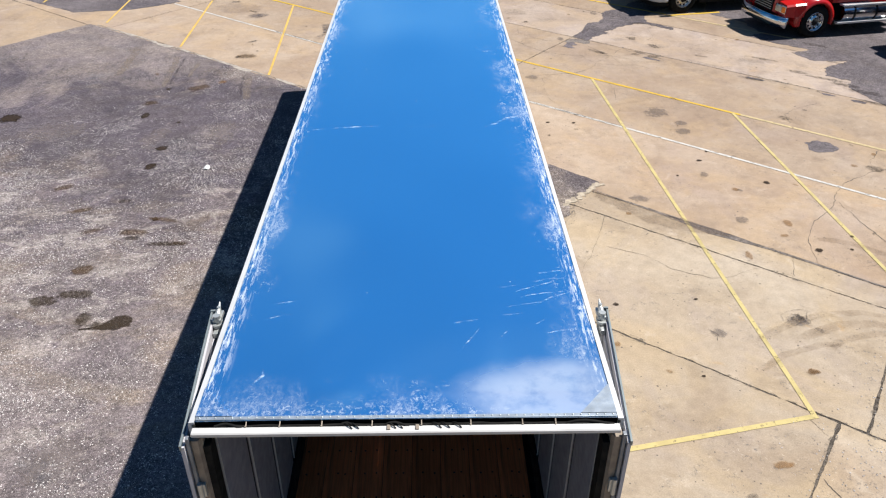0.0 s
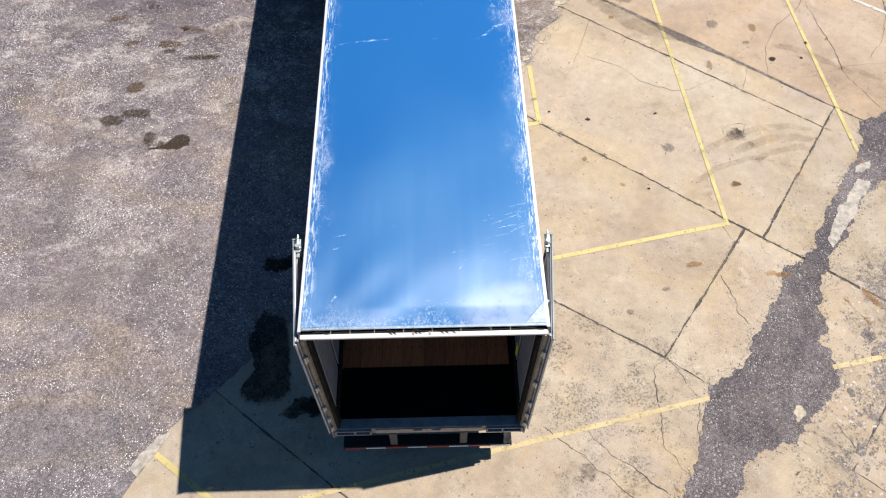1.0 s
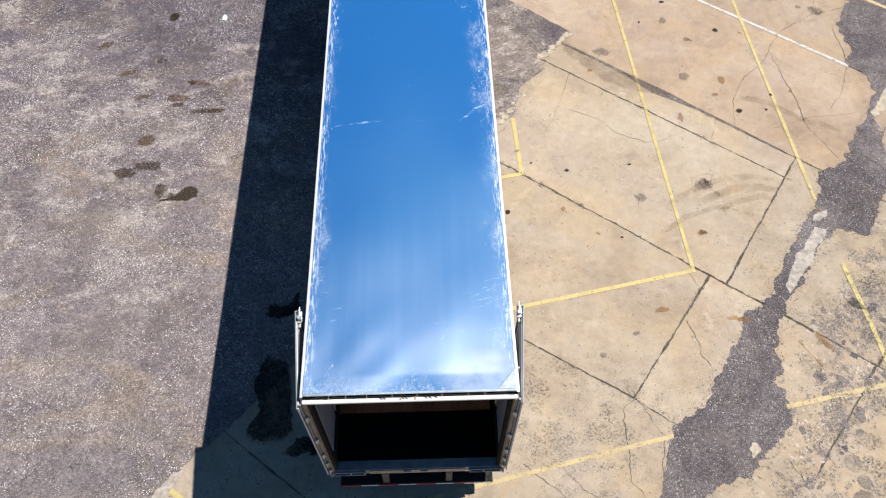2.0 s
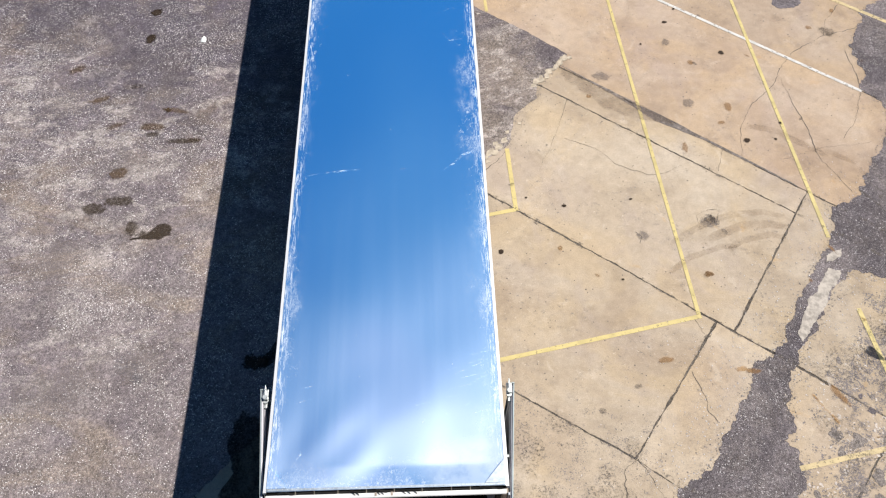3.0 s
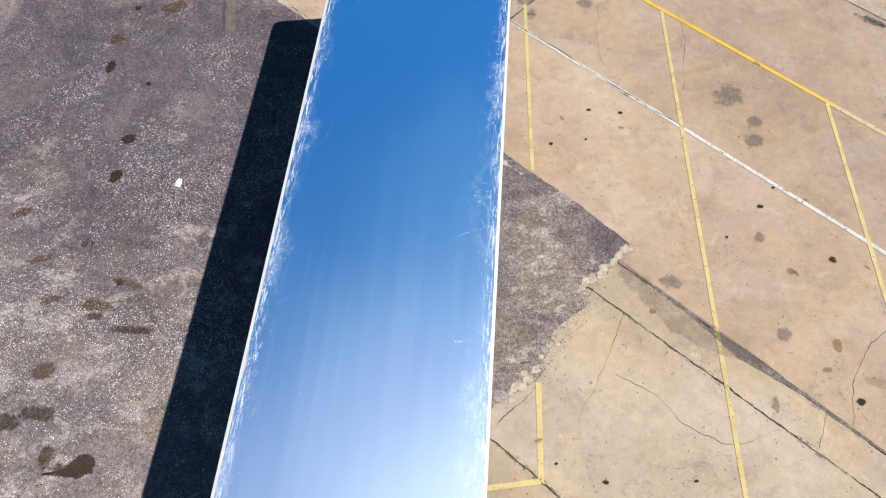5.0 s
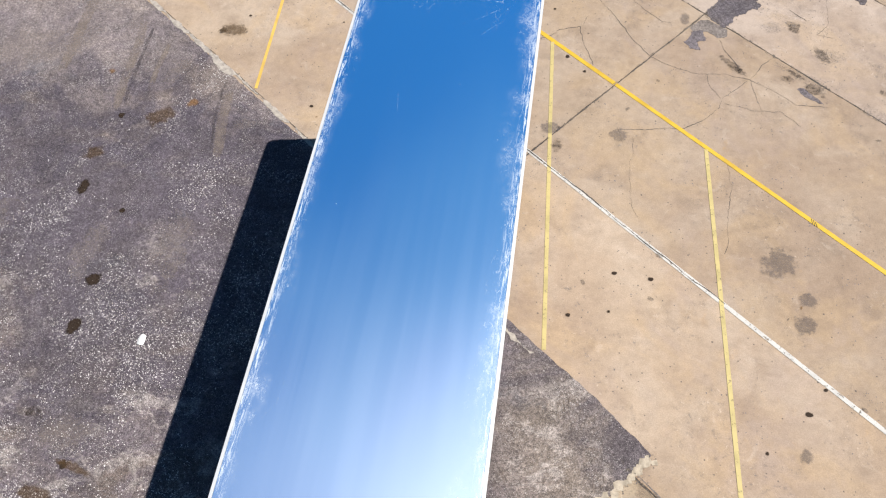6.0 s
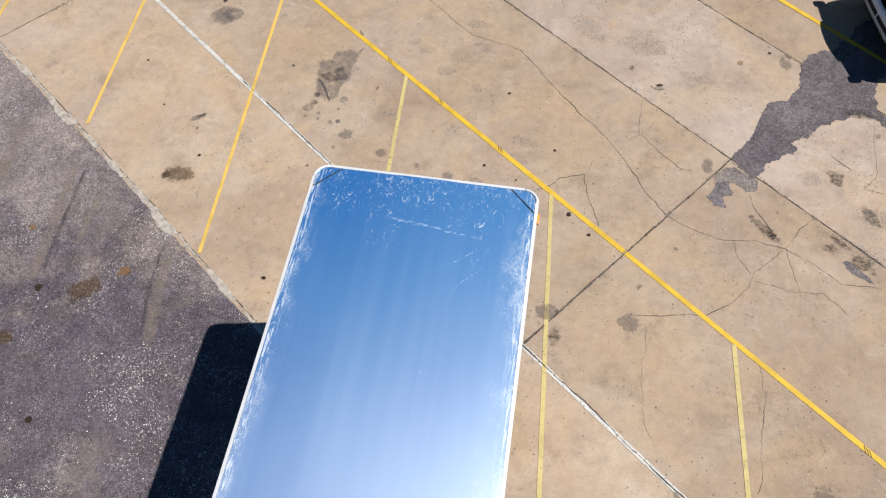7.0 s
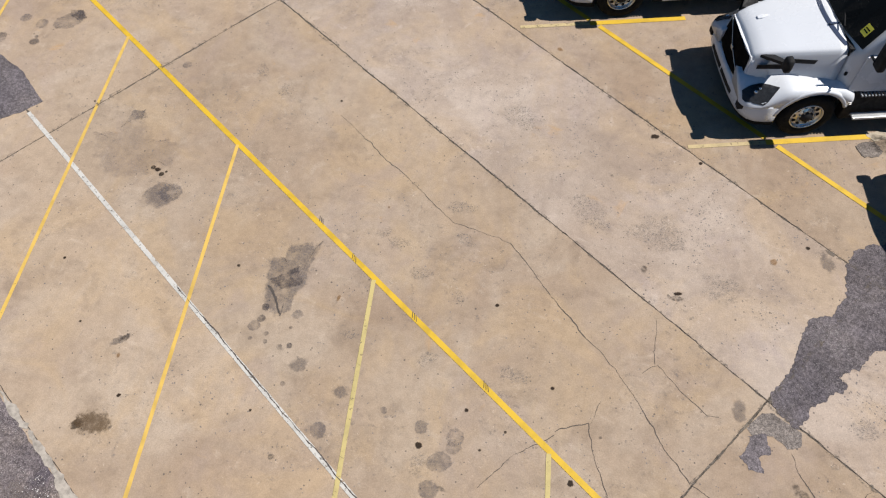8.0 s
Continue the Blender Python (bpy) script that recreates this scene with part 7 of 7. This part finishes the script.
    tpart("underbody", boxed(0.3, 5.0, -0.62, 0.62, 0.34, 1.0, 0.02), BLACK, t)
    for x in (1.33, 5.6, 6.9):
        tpart("axle", rod(bmesh.new(), (x, -1.0, 0.5), (x, 1.0, 0.5), 0.07), BLACK, t)
    return t


A_TURN = math.degrees(math.atan2(0.213, 0.977))
FIRST = Vector((4.11, 26.77))
white = white_truck()
white.matrix_basis = pose(FIRST.x, FIRST.y, 0.003, 0, 0, A_TURN)
for k in (-1, 1):
    p = FIRST + PITCH * k
    copy_thing(white, pose(p.x, p.y, 0.006 if k < 0 else 0.003, 0, 0, A_TURN))
red = square_truck(TRUCK_RED, "parked red tractor truck with chrome bumper and tank")
p = FIRST - PITCH * 2
red.matrix_basis = pose(p.x, p.y, 0.006, 0, 0, A_TURN)
dark = square_truck(TRUCK_BLUE_AND_SHADE, "parked dark blue tractor truck at the row's end")
p = FIRST - PITCH * 3.05
dark.matrix_basis = pose(p.x, p.y, 0.006, 0, 0, A_TURN)


# ---- loose gravel ----
def gravel(name, places, material, label, seed):
    r = random.Random(seed)
    verts, faces = [], []
    for x, y, z in places:
        k = len(verts)
        a, e, h = r.uniform(0, math.tau), 0.0038 + 0.010 * r.random() ** 3, r.uniform(0.003, 0.008)
        for i in range(4):
            q = e * r.uniform(0.7, 1.3)
            verts.append((x + q * math.cos(a + i * math.pi / 2), y + q * math.sin(a + i * math.pi / 2), z - 0.001))
        verts.append((x + r.uniform(-0.004, 0.004), y + r.uniform(-0.004, 0.004), z + h))
        faces += [(k + i, k + (i + 1) % 4, k + 4) for i in range(4)]
    me = bpy.data.meshes.new(name)
    me.from_pydata(verts, [], faces)
    me.materials.append(material)
    return tagged(new(name, me), label, "gravel", kind="stuff")


r = random.Random(11)


def lot_spots(count, seed, lean):
    """Places on the lot, thick where the grit has gathered."""
    q = random.Random(seed)
    out = []
    while len(out) < count:
        u_, v_ = q.uniform(-15.5, -3.4), q.uniform(-6.0, 10.7)
        x, y = uv(u_, v_)
        if x > -1.5 or x < -10.5:
            continue
        heap = noise.noise((x * 0.55, y * 0.55, 4.0)) + 0.8 * noise.noise((x * 1.9, y * 1.9, 9.0)) + 0.5 * noise.noise((x * 6.0, y * 6.0, 2.0))
        heap += 0.25 * math.exp(-((y - 8.5) / 3.5) ** 2) - (0.35 if y > 13 else 0.0)
        if heap + lean > q.uniform(-0.3, 1.1):
            out.append((x, y, 0.006))
    return out


gravel("loose_gravel", lot_spots(52000, 11, 0.0), plain("pale_gravel", (0.50, 0.475, 0.47), 0.9), "pale loose gravel scattered over the asphalt lot", 2)
gravel("loose_gravel", lot_spots(22000, 12, 0.12), plain("tan_gravel", (0.27, 0.235, 0.21), 0.9), "tan grit gathered on the asphalt lot", 5)
gravel("loose_gravel", lot_spots(26000, 13, 0.2), plain("dark_gravel", (0.045, 0.040, 0.040), 0.9), "dark grit gathered on the asphalt lot", 6)
spots = []
while len(spots) < 4500:
    t_ = r.random()
    x, y = 4.2 + 5.2 * t_ + r.gauss(0, 0.7), 0.4 + 6.0 * t_ + r.gauss(0, 0.6)
    spots.append((x, y, 0.0065))
gravel("loose_gravel", spots, plain("grey_gravel", (0.33, 0.31, 0.31), 0.9), "grey loose gravel along the crumbling asphalt strip", 3)


def crumbs(name, ring, count, spread, material, label, seed):
    """Broken bits strewn along an outline."""
    q = random.Random(seed)
    out = []
    while len(out) < count:
        i = q.randrange(len(ring))
        a, b = Vector(ring[i]), Vector(ring[(i + 1) % len(ring)])
        if q.random() * 1.6 > (b - a).length:
            continue
        p = a.lerp(b, q.random())
        out.append((p.x + q.gauss(0, spread), p.y + q.gauss(0, spread), 0.0068))
    gravel(name, out, material, label, seed + 1)


crumbs("asphalt_crumbs", STRIP, 3600, 0.075, plain("asphalt_crumb", (0.085, 0.076, 0.078), 0.9), "dark asphalt crumbs along the broken strip", 41)
crumbs("concrete_crumbs", STRIP, 1600, 0.08, plain("concrete_crumb", (0.26, 0.22, 0.18), 0.9), "pale concrete crumbs along the broken strip", 43)
crumbs("asphalt_crumbs", [(3.74, 10.75), (2.95, 9.83), (2.91, 9.43), (2.42, 8.97), (2.2, 8.15)], 1000, 0.07, plain("brown_crumb", (0.12, 0.10, 0.09), 0.9), "brown crumbs along the asphalt edge", 45)


def pits(spots, material, label, seed, big=0.03):
    """Small flat hollows eaten into the slab's skin, gathered in fields."""
    q = random.Random(seed)
    verts, faces = [], []
    for x, y in spots:
        k, a, r_, z = len(verts), q.uniform(0, math.tau), 0.003 + big * q.random() ** 4, 0.0013 + 0.0014 * q.random()
        for i in range(6):
            e = r_ * q.uniform(0.45, 1.35)
            verts.append((x + e * 1.4 * math.cos(a) * math.cos(i * math.tau / 6) - e * math.sin(a) * math.sin(i * math.tau / 6), y + e * 1.4 * math.sin(a) * math.cos(i * math.tau / 6) + e * math.cos(a) * math.sin(i * math.tau / 6), z))
        faces.append(tuple(range(k, k + 6)))
    me = bpy.data.meshes.new("pits")
    me.from_pydata(verts, [], faces)
    me.materials.append(material)
    return tagged(new("pitted_surface", me), label, "pitted concrete", kind="stuff")


def pit_field(count, seed, x0, x1, y0, y1, lean, inside):
    q = random.Random(seed)
    out = []
    while len(out) < count:
        x, y = q.uniform(x0, x1), q.uniform(y0, y1)
        if inside(x, y) and noise.noise((x * 0.9, y * 0.9, seed)) + 0.7 * noise.noise((x * 2.7, y * 2.7, seed)) + 0.7 * noise.noise((x * 8, y * 8, seed)) + 0.5 * noise.noise((x * 23, y * 23, seed)) + lean > q.uniform(0.0, 0.9):
            out.append((x, y))
    return out


def right_of_strip(x, y):
    return 0.80 * (x - 6.5) - 0.60 * (y - 1.8) > 0 and x < 9.6


PIT_DARK = plain("pit_grime", (0.115, 0.098, 0.094), 0.95, 0, 0.4, 12)
PIT_PALE = plain("pit_pale", (0.30, 0.265, 0.235), 0.95, 0, 0.3, 12)
pits(pit_field(42000, 51, 5.8, 9.6, -1.5, 5.2, 0.10, right_of_strip), PIT_DARK, "dark pitted grime on the eroded slab", 1, 0.012)
pits(pit_field(2500, 52, 5.8, 9.6, -1.5, 5.2, 0.0, right_of_strip), PIT_PALE, "pale chips on the eroded slab", 2, 0.02)
pits(pit_field(9000, 53, 1.5, 4.2, -1.4, 2.9, 0.1, lambda x, y: True), PIT_DARK, "dark pits on the worn slab behind the trailer", 3, 0.006)
pits(pit_field(7000, 54, -3, 12, 15, 27, -0.05, lambda x, y: 0.621 * x + 0.784 * y > 19.1), PIT_DARK, "scattered dark pits on the washed slabs", 4, 0.011)
pits(pit_field(4500, 55, -12, 9, 11, 26, -0.1, lambda x, y: 11.2 < 0.621 * x + 0.784 * y < 19.0), PIT_DARK, "scattered dark pits on the tan slabs", 5, 0.010)
